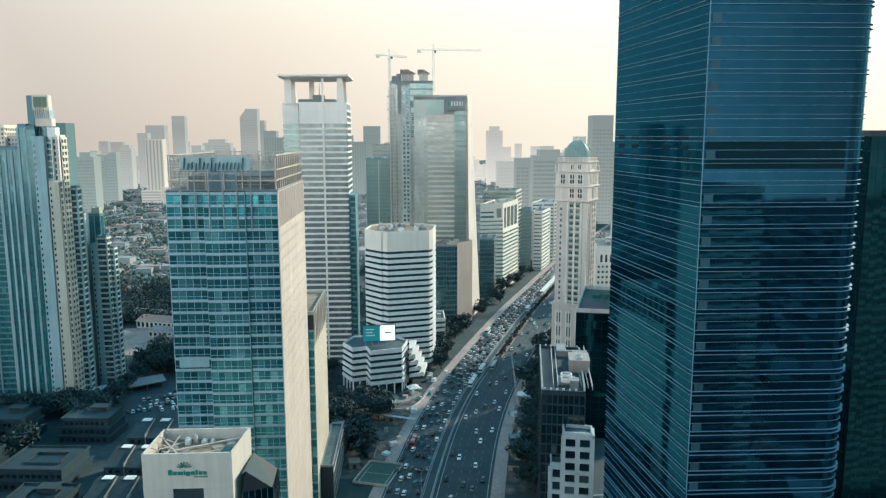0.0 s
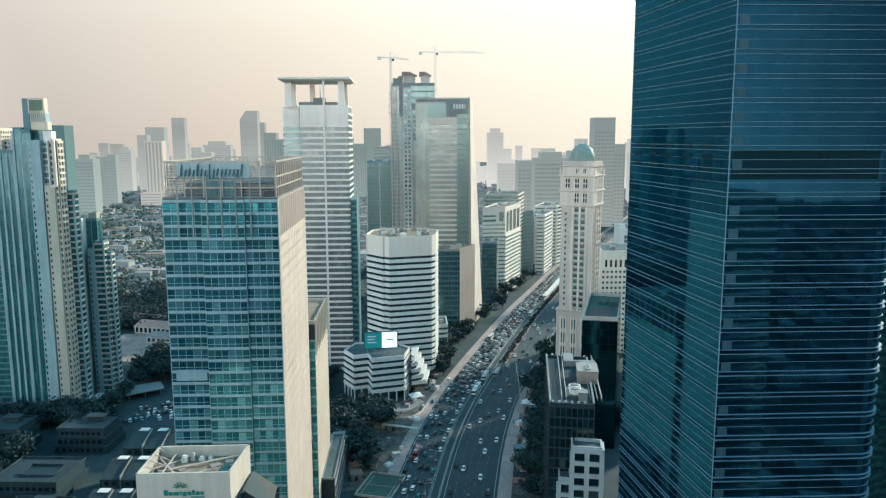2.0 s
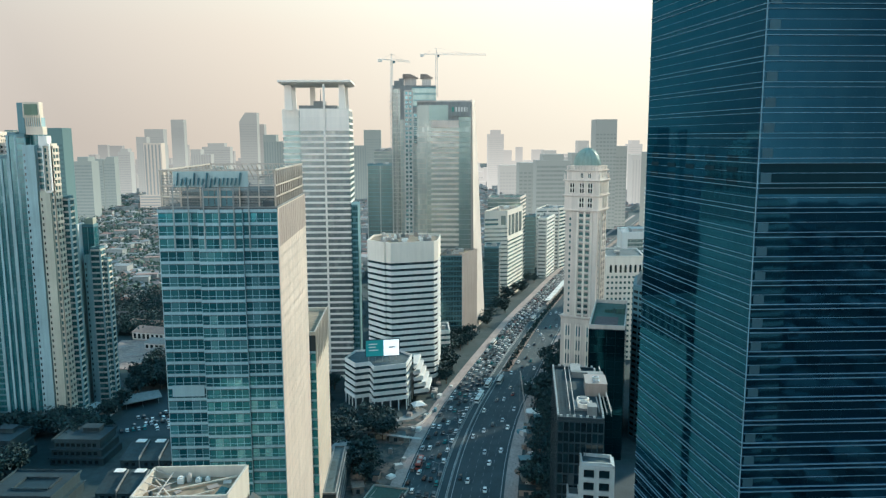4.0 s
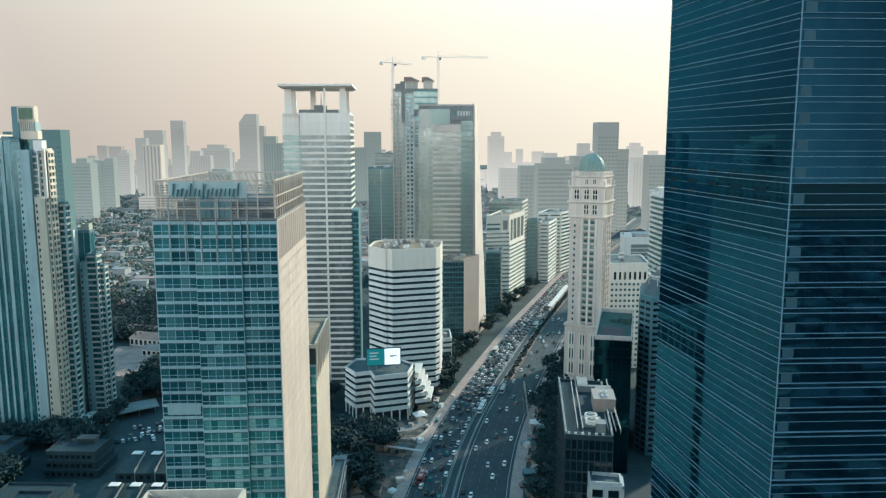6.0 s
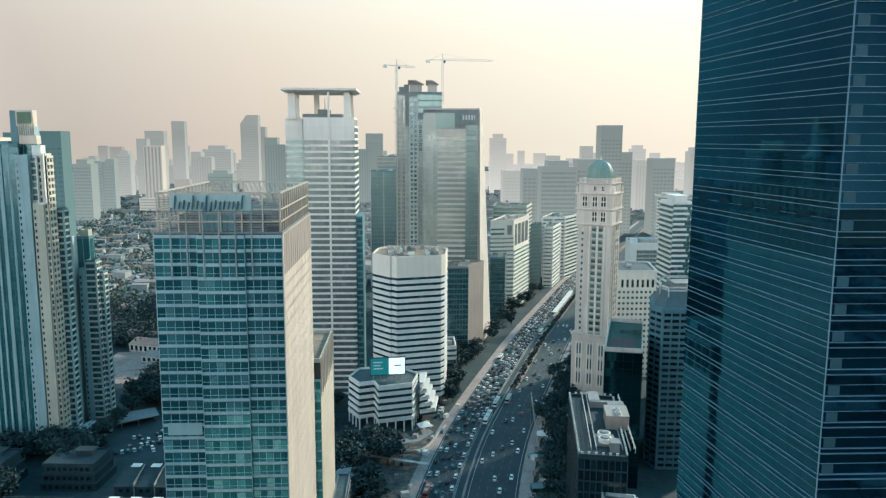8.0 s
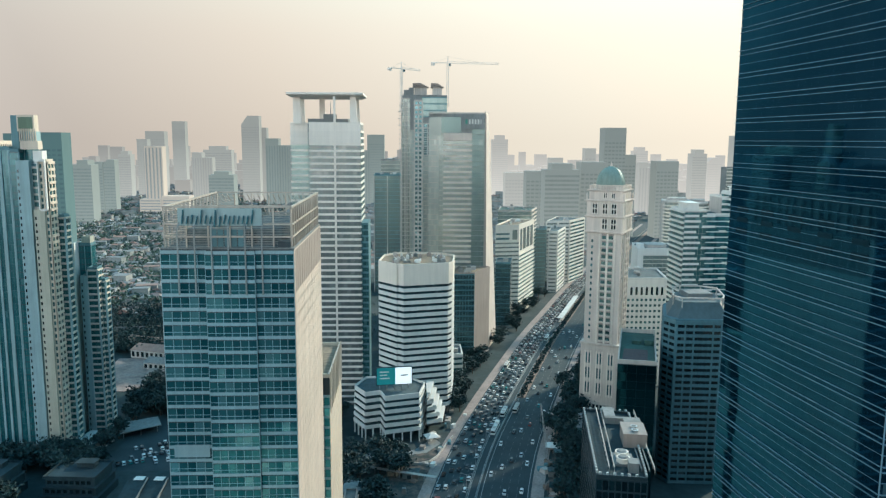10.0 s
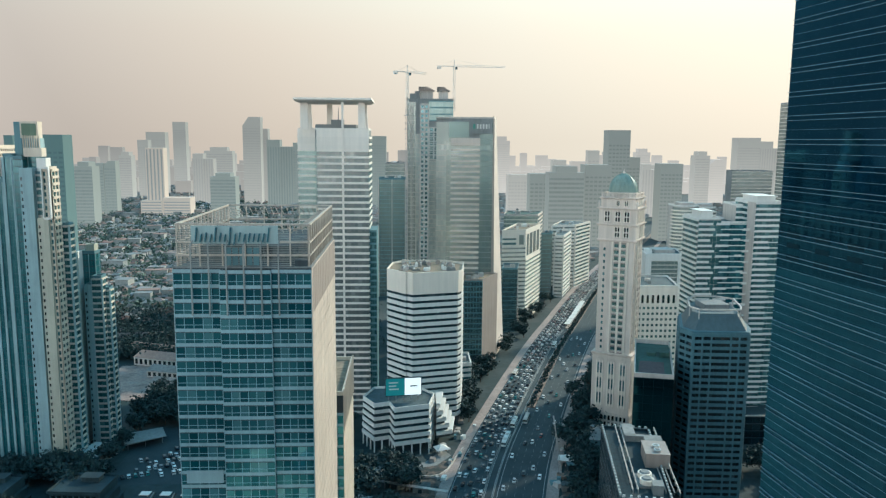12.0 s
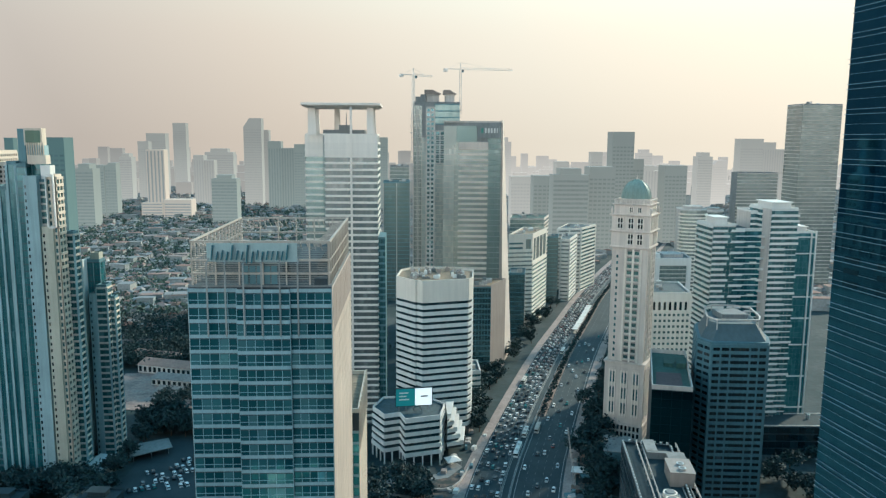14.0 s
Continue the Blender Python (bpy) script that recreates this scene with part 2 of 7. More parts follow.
# far copy of the leaves, lightened to paint haze into their colour
HAZELEAF = island("hazed_leaves", [(0.0, (0.055, 0.105, 0.09)), (0.6, (0.08, 0.135, 0.11)), (1.0, (0.11, 0.165, 0.125))], 0.8)
BARK = coat("bark", (0.12, 0.09, 0.07), 0.9, 0.4)
DASH = coat("worn_lane_paint", (0.22, 0.25, 0.26), 0.8, 0.5)
LINE = coat("road_paint", (0.42, 0.44, 0.44), 0.7, 0.35)
RUBBER = coat("rubber", (0.02, 0.02, 0.02), 0.8, 0.1, bump=0)
CARGLASS = glazing("car_glass", (0.02, 0.03, 0.035), (0.03, 0.045, 0.05), 0.3, 0.05, 0.0, 0.0)
HOUSEROOF = island("house_roofs", [(0.0, (0.26, 0.145, 0.115)), (0.25, (0.33, 0.215, 0.18)), (0.42, (0.23, 0.255, 0.26)), (0.62, (0.35, 0.325, 0.31)), (0.8, (0.21, 0.245, 0.245)), (0.95, (0.36, 0.355, 0.345)), (1.0, (0.55, 0.535, 0.52))], 0.85)
HOUSEWALL = island("house_walls", [(0.0, (0.32, 0.34, 0.33)), (0.5, (0.42, 0.41, 0.385)), (1.0, (0.26, 0.285, 0.28))], 0.85)


# ---- helpers for building ----
def box(bm, x0, x1, y0, y1, z0, z1, m=None):
    vs = [bm.verts.new((x, y, z)) for z in (z0, z1) for x, y in ((x0, y0), (x1, y0), (x1, y1), (x0, y1))]
    for f in ((0, 3, 2, 1), (4, 5, 6, 7), (0, 1, 5, 4), (1, 2, 6, 5), (2, 3, 7, 6), (3, 0, 4, 7)):
        bm.faces.new([vs[i] for i in f])
    if m is not None:
        for v in vs:
            v.co = m @ v.co
    return vs


def prism(bm, pts, z0, z1, top=None):
    """An upright prism over a plan (counter-clockwise); top: another outline at z1."""
    a = [bm.verts.new((x, y, z0)) for x, y in pts]
    b = [bm.verts.new((x, y, z1)) for x, y in (top or pts)]
    n = len(pts)
    bm.faces.new(a[::-1])
    bm.faces.new(b)
    for i in range(n):
        j = (i + 1) % n
        bm.faces.new([a[i], a[j], b[j], b[i]])


def beam(bm, p, q, w, h=None):
    """A square bar from p to q."""
    p, q = Vector(p), Vector(q)
    d = q - p
    m = Matrix.Translation(p) @ d.to_track_quat("Z", "Y").to_matrix().to_4x4()
    box(bm, -w / 2, w / 2, -(h or w) / 2, (h or w) / 2, 0, d.length, m)


def cyl(bm, x, y, z0, z1, r0, r1=None, n=12):
    r1 = r0 if r1 is None else r1
    ring = [(math.cos(2 * math.pi * i / n), math.sin(2 * math.pi * i / n)) for i in range(n)]
    prism(bm, [(x + r0 * c, y + r0 * s) for c, s in ring], z0, z1, [(x + max(r1, 0.01) * c, y + max(r1, 0.01) * s) for c, s in ring])


def mesh_of(name, bm, material):
    me = bpy.data.meshes.new(name)
    bm.to_mesh(me)
    bm.free()
    me.materials.append(material)
    return me


def part(name, bm, material, parent, label="", m=None):
    me = bm if isinstance(bm, bpy.types.Mesh) else mesh_of(name, bm, material)
    ob = new(name, me)
    ob.parent = parent
    if m is not None:
        ob.matrix_local = m
    if label:
        ob["label"] = label
    return ob


def thing(name, label, category, m=None, group="", kind=""):
    ob = new(name)
    ob.empty_display_size = 1.0
    if m is not None:
        ob.matrix_world = m
    return tagged(ob, label, category, group, kind)


def quads(name, verts, material):
    """Loose four-cornered panes out of a flat list of corners."""
    me = bpy.data.meshes.new(name)
    n = len(verts) // 4
    me.from_pydata(verts, [], [(4 * i, 4 * i + 1, 4 * i + 2, 4 * i + 3) for i in range(n)])
    me.materials.append(material)
    return me


def edge_frame(a, b, z0):
    """Local frame of a facade from a to b (left to right seen from outside): x along, y into the wall, z up."""
    d = (Vector(b) - Vector(a)).normalized()
    return Matrix(((d.x, -d.y, 0, a[0]), (d.y, d.x, 0, a[1]), (0, 0, 1, z0), (0, 0, 0, 1))), (Vector(b) - Vector(a)).length


def facade(parent, a, b, z0, z1, floors, cols, glass, band=None, pier=None, split=True, pier_split=False, tilt=0.25, band_name="spandrel", ends=0.0, skip=(), gap=0.04):
    """Panes, floor bands (material, height, depth) and uprights (material, width, depth) on one side of a building."""
    split = split and min(a[1], b[1]) < 640
    m, w = edge_frame(a, b, z0)
    fh, cw = (z1 - z0) / floors, w / cols
    rnd = random.Random(int(abs(a[0]) * 7 + abs(a[1]) * 13 + z1))
    vs = []
    for i in range(floors):
        for j in range(cols):
            if (i, j) in skip:
                continue
            x0, x1, zz0, zz1 = j * cw + gap, (j + 1) * cw - gap, i * fh + gap, (i + 1) * fh - gap
            ty, tz = (rnd.gauss(0, 1) * math.tan(radians(tilt)) for _ in range(2))
            for x, z in ((x0, zz0), (x1, zz0), (x1, zz1), (x0, zz1)):
                vs.append((x, -0.12 + tz * (x - (x0 + x1) / 2) + ty * (z - (zz0 + zz1) / 2), z))
    g = part("glazing", quads("glazing", vs, glass), None, parent, m=m)
    g["kind"] = "stuff"
    if band:
        mat_, bh, bd = band[:3]
        lift = band[3] if len(band) > 3 else 0.0
        if split:
            bm = bmesh.new()
            box(bm, -ends, w + ends, -bd, 0.0, -bh / 2, bh / 2)
            me = mesh_of(band_name, bm, mat_)
            for i in range(floors + 1):
                part(band_name, me, None, parent, m=m @ Matrix.Translation((0, 0, i * fh + lift)))
        else:
            bm = bmesh.new()
            for i in range(floors + 1):
                box(bm, -ends, w + ends, -bd, 0.0, i * fh - bh / 2 + lift, i * fh + bh / 2 + lift)
            o = part(band_name, bm, mat_, parent, m=m)
            o["kind"] = "stuff"
    if pier:
        mat_, pw, pd = pier[:3]
        step = pier[3] if len(pier) > 3 else 1
        if pier_split:
            bm = bmesh.new()
            box(bm, -pw / 2, pw / 2, -pd, 0.0, 0, z1 - z0)
            me = mesh_of("mullion", bm, mat_)
            for j in range(0, cols + 1, step):
                part("mullion", me, None, parent, m=m @ Matrix.Translation((j * cw, 0, 0)))
        else:
            bm = bmesh.new()
            for j in range(0, cols + 1, step):
                box(bm, j * cw - pw / 2, j * cw + pw / 2, -pd, 0.0, 0, z1 - z0)
            o = part("mullion", bm, mat_, parent, m=m)
            o["kind"] = "stuff"
    return m, w


def rect(cx, cy, w, d, turn=0.0):
    """Plan corners front-left, front-right, back-right, back-left of a box turned clockwise by turn degrees."""
    c, s = math.cos(radians(-turn)), math.sin(radians(-turn))
    return [(cx + x * c - y * s, cy + x * s + y * c) for x, y in ((-w / 2, -d / 2), (w / 2, -d / 2), (w / 2, d / 2), (-w / 2, d / 2))]


def inset(pts, k):
    cx, cy = sum(p[0] for p in pts) / len(pts), sum(p[1] for p in pts) / len(pts)
    return [(x + (cx - x) * k, y + (cy - y) * k) for x, y in pts]


def shell(parent, pts, z0, z1, material, roof=None, rim=1.2, rim_mat=None, name="wall", thick=0.5):
    """The solid body, its roof slab and a parapet with thickness."""
    bm = bmesh.new()
    prism(bm, pts, z0, z1)
    part(name, bm, material, parent)
    if roof:
        bm = bmesh.new()
        prism(bm, inset(pts, 0.01), z1 + 0.004, z1 + 0.06)
        part("roof", bm, roof, parent)
    if rim:
        n = len(pts)
        for i in range(n):
            m, w = edge_frame(pts[i], pts[(i + 1) % n], z1)
            bm = bmesh.new()
            box(bm, 0, w - thick, -0.05, thick, 0, rim)
            part("parapet", bm, rim_mat or material, parent, m=m)


def roof_kit(parent, pts, z, seed, count=5, tall=3.0, mats=None):
    """Plant rooms, cooling units, tanks and ducts standing on a roof."""
    rnd = random.Random(seed)
    (x0, y0), (x1, y1), (x3, y3) = pts[0], pts[1], pts[-1]
    mats = mats or (PALE, GREY, METAL)
    for i in range(count):
        u, v = rnd.uniform(0.2, 0.8), rnd.uniform(0.2, 0.8)
        x, y = x0 + (x1 - x0) * u + (x3 - x0) * v, y0 + (y1 - y0) * u + (y3 - y0) * v
        w, d, h = rnd.uniform(1.6, 5), rnd.uniform(1.6, 5), rnd.uniform(0.35, 1) * tall
        bm = bmesh.new()
        if rnd.random() < 0.3:
            cyl(bm, x, y, z, z + h * 0.7, w * 0.4, n=14)
            cyl(bm, x, y, z + h * 0.7, z + h * 0.8, w * 0.42, w * 0.1, n=14)
            part("water_tank", bm, mats[i % len(mats)], parent)
        else:
            box(bm, x - w / 2, x + w / 2, y - d / 2, y + d / 2, z, z + h)
            box(bm, x - w / 2 - 0.15, x + w / 2 + 0.15, y - d / 2 - 0.15, y + d / 2 + 0.15, z + h, z + h + 0.2)
            if rnd.random() < 0.5:
                cyl(bm, x, y, z + h + 0.2, z + h + 0.7, min(w, d) * 0.3, n=12)
            part("plant_unit", bm, mats[i % len(mats)], parent)


# ---- ground and avenue ----
bm = bmesh.new()
prism(bm, [(-4500, -1500), (4500, -1500), (4500, 4700), (-4500, 4700)], -1.0, 0.0)
ground = tagged(part("ground", bm, GROUND, None), "flat city ground of asphalt yards, lawns and bare soil", "ground", kind="structure")

# the avenue's middle line: x at y
AVENUE = [(-900, -60), (-200, -26), (100, -13), (200, -4), (304, 10), (400, 28), (478, 52), (539, 72), (640, 106), (765, 154), (805, 168), (850, 186), (925, 217), (1000, 249), (1500, 475), (2600, 980)]


def avenue(y, off=0.0):
    """A point of the avenue, off metres to the right of its middle line."""
    ys, xs = [p[0] for p in AVENUE], [p[1] for p in AVENUE]
    x = float(np.interp(y, ys, xs))
    x = sum(float(np.interp(y + k, ys, xs)) for k in (-40, -20, 0, 20, 40)) / 5
    s = (sum(float(np.interp(y + 15 + k, ys, xs)) for k in (-40, -20, 0, 20, 40)) - sum(float(np.interp(y - 15 + k, ys, xs)) for k in (-40, -20, 0, 20, 40))) / 150
    n = math.hypot(1, s)
    return x + off / n, y - off * s / n, math.degrees(math.atan(s))


def strip(name, o0, o1, z0, z1, y0, y1, material, label, category, step=12.0):
    bm = bmesh.new()
    k = max(1, int((y1 - y0) / step))
    rows = []
    for i in range(k + 1):
        y = y0 + (y1 - y0) * i / k
        a, b = avenue(y, o0), avenue(y, o1)
        rows.append([bm.verts.new(c) for c in ((a[0], a[1], z0), (a[0], a[1], z1), (b[0], b[1], z1), (b[0], b[1], z0))])
    for p, q in zip(rows, rows[1:]):
        for i in range(3):
            bm.faces.new([p[i], p[i + 1], q[i + 1], q[i]])
    bm.faces.new(rows[0])
    bm.faces.new(rows[-1][::-1])
    bmesh.ops.recalc_face_normals(bm, faces=bm.faces)
    return tagged(part(name, bm, material, None), label, category, kind="structure")


strip("road", -23, 23, 0.0, 0.06, -300, 2400, ASPHALT, "wide dark asphalt avenue with many lanes", "road")
strip("pavement", -28.5, -23, 0.0, 0.2, -300, 1500, PAVING, "reddish paved footway beside the avenue", "pavement")
strip("pavement", 23, 29, 0.0, 0.2, -300, 1500, PAVING, "reddish paved footway beside the avenue", "pavement")
strip("median", -6.6, -6.1, 0.06, 0.7, -300, 1500, GREY, "low concrete barrier between queue and bus lane", "median")
strip("median", -1.9, -1.4, 0.06, 0.6, -300, 500, GREY, "low concrete barrier beside the bus lane", "median")
strip("median", -1.9, 3.6, 0.06, 0.45, 500, 1500, EARTH, "earth median with hedge", "median")
for o in (-19.0, -15.6, -12.4, -9.3, 4.4, 8.4, 12.4, 16.4):
    bm = bmesh.new()
    for i in range(110):
        y = 150 + i * 7.5
        a, b, c, d = avenue(y, o - 0.09), avenue(y, o + 0.09), avenue(y + 3.5, o + 0.09), avenue(y + 3.5, o - 0.09)
        bm.faces.new([bm.verts.new((p[0], p[1], 0.066)) for p in (a, b, c, d)])
    tagged(part("lane_marking", bm, DASH, None), "worn white dashed lane line on asphalt", "road marking", kind="structure")
for o in (-22.2, -5.7, -2.3, 0.2, 21.6):
    strip("edge_line", o - 0.14, o + 0.14, 0.06, 0.068, 100, 1100, LINE, "white edge line painted along the avenue", "road marking", step=10)


PALE_BAND = coat("pale_band_panel", (0.31, 0.475, 0.535), 0.4, 0.22, metal=0.2, vary=0.12)
SIDE = coat("pale_side_cladding", (0.76, 0.645, 0.55), 0.55, 0.2, vary=0.12)
SIGNBACK = coat("pale_teal_sign_board", (0.34, 0.46, 0.465), 0.5, 0.2)


# ---- near office tower with stacked glass bands and a framed crown ----
def crown_tower():
    t = thing("office_tower", "teal glass office tower with pale floor bands and cream framed crown", "office tower", pose(-57, 258, 0))
    t.matrix_world = Matrix.Identity(4)
    pts = [(-74.0, 230.6), (-40.5, 230.6), (-40.5, 286), (-74.0, 286)]
    shell(t, pts, 0, 135.5, DARK, ROOF, 0.4, GREY)
    fl = 36
    # the front stands in three bays, each a little out of line
    for x0, x1, y, c in ((-74.0, -62.6, 230.5, 5), (-62.6, -50.2, 229.3, 6), (-50.2, -40.5, 230.1, 5)):
        if y < 230.4:
            bm = bmesh.new()
            box(bm, x0, x1, y, 230.59, 2.0, 134.8)
            part("bay", bm, DARK, t)
        facade(t, (x0, y), (x1, y), 1.6, 134.8, fl, c, GLASS_TEAL, (PALE_BAND, 0.85, 0.22), (PALE_BAND, 0.13, 0.2), pier_split=True, tilt=0.5, gap=0.004)
        facade_rail(t, x0, x1, y - 0.1, 1.6, 134.8, fl)
    # sunny side: panes tinted cream, mirrored sunlight put into their colour
    facade(t, (-40.5, 230.6), (-40.5, 286), 1.6, 134.0, fl, 40, glazing("sunlit_side_glass", (0.40, 0.365, 0.32), (0.52, 0.465, 0.40), 0.35, 0.35, 0.05), (SIDE, 2.75, 0.14), (SIDE, 0.62, 0.17), pier_split=True)
    for i in range(14):
        bm = bmesh.new()
        box(bm, -40.34, -40.28, 232.0 + i * 3.85, 235.4 + i * 3.85, 124.2, 135.2)
        part("side_panel", bm, BROWN, t)
    facade(t, (-40.5, 286), (-74, 286), 1.6, 134.8, fl, 16, GLASS_TEAL, (PALE_BAND, 0.95, 0.22), (METAL, 0.10, 0.2), split=False)
    facade(t, (-74, 286), (-74, 230.6), 1.6, 134.8, fl, 30, GLASS_TEAL, (PALE_BAND, 0.95, 0.22), (METAL, 0.10, 0.2), split=False)
    # set-back plant storey behind the crown
    bm = bmesh.new()
    box(bm, -70, -45, 240, 276, 135.56, 139.6)
    part("plant_storey", bm, ROOF, t)
    for i in range(9):
        bm = bmesh.new()
        box(bm, -62 + i * 1.2, -61.1 + i * 1.2, 239.8, 239.99, 136.0, 139.2)
        part("louvre", bm, LOUVRE, t)
    # the open crown: posts, rails and rafters
    zt = 146.2
    for x in (-73.2, -67.7, -62.2, -56.7, -51.2, -45.7, -41.2):
        for y in (231.6, 285.2):
            bm = bmesh.new()
            box(bm, x - 0.16, x + 0.16, y - 0.22, y + 0.22, 135.5, zt)
            part("crown_post", bm, CROWN, t)
    for x in (-69.2, -65.0, -60.8, -56.6, -52.4, -48.2):
        bm = bmesh.new()
        box(bm, x - 0.17, x + 0.17, 228.7, 229.0, 124.0, 141.2)
        beam(bm, (x, 228.85, 141.0), (x, 231.6, 142.6), 0.26)
        part("pilaster", bm, LATTICE, t)
    for i in range(14):
        y = 234.0 + i * 3.85
        for x in (-73.2, -41.0):
            bm = bmesh.new()
            box(bm, x - 0.25, x + 0.25, y - 0.3, y + 0.3, 124.0 if x > -50 else 135.5, zt)
            part("crown_post", bm, CROWN, t)
        for x0, x1 in ((-73.2, -68), (-41.0, -46)):
            bm = bmesh.new()
            beam(bm, (x0, y, zt - 0.25), (x1, y, zt - 2.4), 0.22)
            part("rafter", bm, CROWN, t)
    for z in (138.6, 141.8, zt):
        for x0, x1, y0, y1 in ((-73.5, -40.8, 231.3, 231.8), (-73.5, -40.8, 285.0, 285.5), (-73.5, -73.0, 231.8, 285.0), (-41.3, -40.8, 231.8, 285.0)):
            bm = bmesh.new()
            box(bm, x0, x1, y0, y1, z - 0.22, z + 0.22)
            part("crown_rail", bm, CROWN, t)
    for i in range(20):
        for y0, y1 in ((231.8, 236.5), (280, 285.0)):
            x = -72 + i * 1.6
            bm = bmesh.new()
            beam(bm, (x, y0, zt - 0.2), (x, y1, 143.4), 0.18)
            part("rafter", bm, CROWN, t)
    # sunk screen panels on the sunny side of the crown
    for i in range(8):
        bm = bmesh.new()
        box(bm, -41.7, -41.5, 233 + i * 6.5, 238.6 + i * 6.5, 135.6, 144.8)
        part("screen_panel", bm, BROWN, t, "brown metal screen panel")
    bm = bmesh.new()
    box(bm, -73.0, -41.4, 232.1, 232.2, -0.11, 0.11)
    slat = mesh_of("screen_slat", bm, LATTICE)
    for i in range(21):
        part("screen_slat", slat, None, t, m=Matrix.Translation((0, 0, 136.0 + i * 0.44)))
    for i in range(5):
        bm = bmesh.new()
        box(bm, -61.6 + i * 1.7, -60.2 + i * 1.7, 231.9, 232.0, 136.0, 140.4)
        part("screen_panel", bm, BLUEGREY, t)
    # sign: the brand name stays plain bars
    bm = bmesh.new()
    box(bm, -69.5, -48.5, 230.95, 231.05, 141.5, 145.9)
    board = part("sign_board", bm, SIGNBACK, t)
    rnd = random.Random(8)
    for k in range(16):
        x = -68.4 + k * 1.16
        bm = bmesh.new()
        beam(bm, (x, 230.72, 141.2 if k in (7, 8) else 142.0), (x + 0.4, 230.75, 145.5 if k in (0, 4, 7, 15) else 144.0 + rnd.uniform(-0.2, 0.3)), 1.08 if k % 3 else 0.8, 0.3)
        part("sign_bar", bm, TEALSIGN, board, "teal sign bar")
    # a roof hatch crate and a broken-out panel low on the front
    bm = bmesh.new()
    box(bm, -44.6, -41.5, 231.0, 233.2, 135.6, 137.4)
    part("hoist", bm, DARK, t)
    bm = bmesh.new()
    box(bm, -72.6, -63.4, 229.9, 230.1, 80.3, 83.7)
    part("cover_panel", bm, PALE_BAND, t, "pale grey cover panel")
    # lower annexe
    p2 = [(-66, 289), (-38.4, 289), (-38.4, 330), (-66, 330)]
    shell(t, p2, 0, 82.5, DARK, ROOFWARM, 1.4, CREAM, "annexe_wall")
    facade(t, p2[0], p2[1], 1.5, 76, 20, 14, GLASS_TEAL, (PALE_BAND, 0.9, 0.22), (METAL, 0.1, 0.2))
    facade(t, p2[1], p2[2], 1.5, 70, 18, 18, GLASS_PALE, (CREAM, 3.0, 0.14), (CREAM, 0.9, 0.16))
    for i in range(9):
        bm = bmesh.new()
        box(bm, -38.4, -37.9, 289.5 + i * 4.9, 290.3 + i * 4.9, 70, 84.5)
        part("crown_post", bm, CREAM, t)
    roof_kit(t, p2, 82.6, 5, 5)
    # podium with glazed canopy
    p3 = [(-38.3, 296), (-33, 296), (-33, 342), (-38.3, 342)]
    shell(t, p3, 0, 16, DARK, ROOF, 0.8, GREY, "podium")
    facade(t, p3[1], p3[2], 0.5, 13.5, 3, 22, GLASS_DARK, (PALE, 0.7, 0.3), (STEEL, 0.3, 0.3))
    return t


def facade_rail(t, x0, x1, y, z0, z1, floors):
    """Thin dark transom under each floor band."""
    bm = bmesh.new()
    box(bm, x0, x1, y - 0.12, y - 0.02, -0.06, 0.06)
    me = mesh_of("transom", bm, PALE_BAND)
    bm = bmesh.new()
    box(bm, x0, x1, y - 0.1, y - 0.02, -0.13, 0.13)
    low = mesh_of("shadow_joint", bm, DARK)
    h = (z1 - z0) / floors
    for i in range(floors):
        part("transom", me, None, t, m=Matrix.Translation((0, 0, z0 + i * h + 1.35)))
        part("shadow_joint", low, None, t, m=Matrix.Translation((0, 0, z0 + (i + 1) * h - 0.56)))


crown_tower()


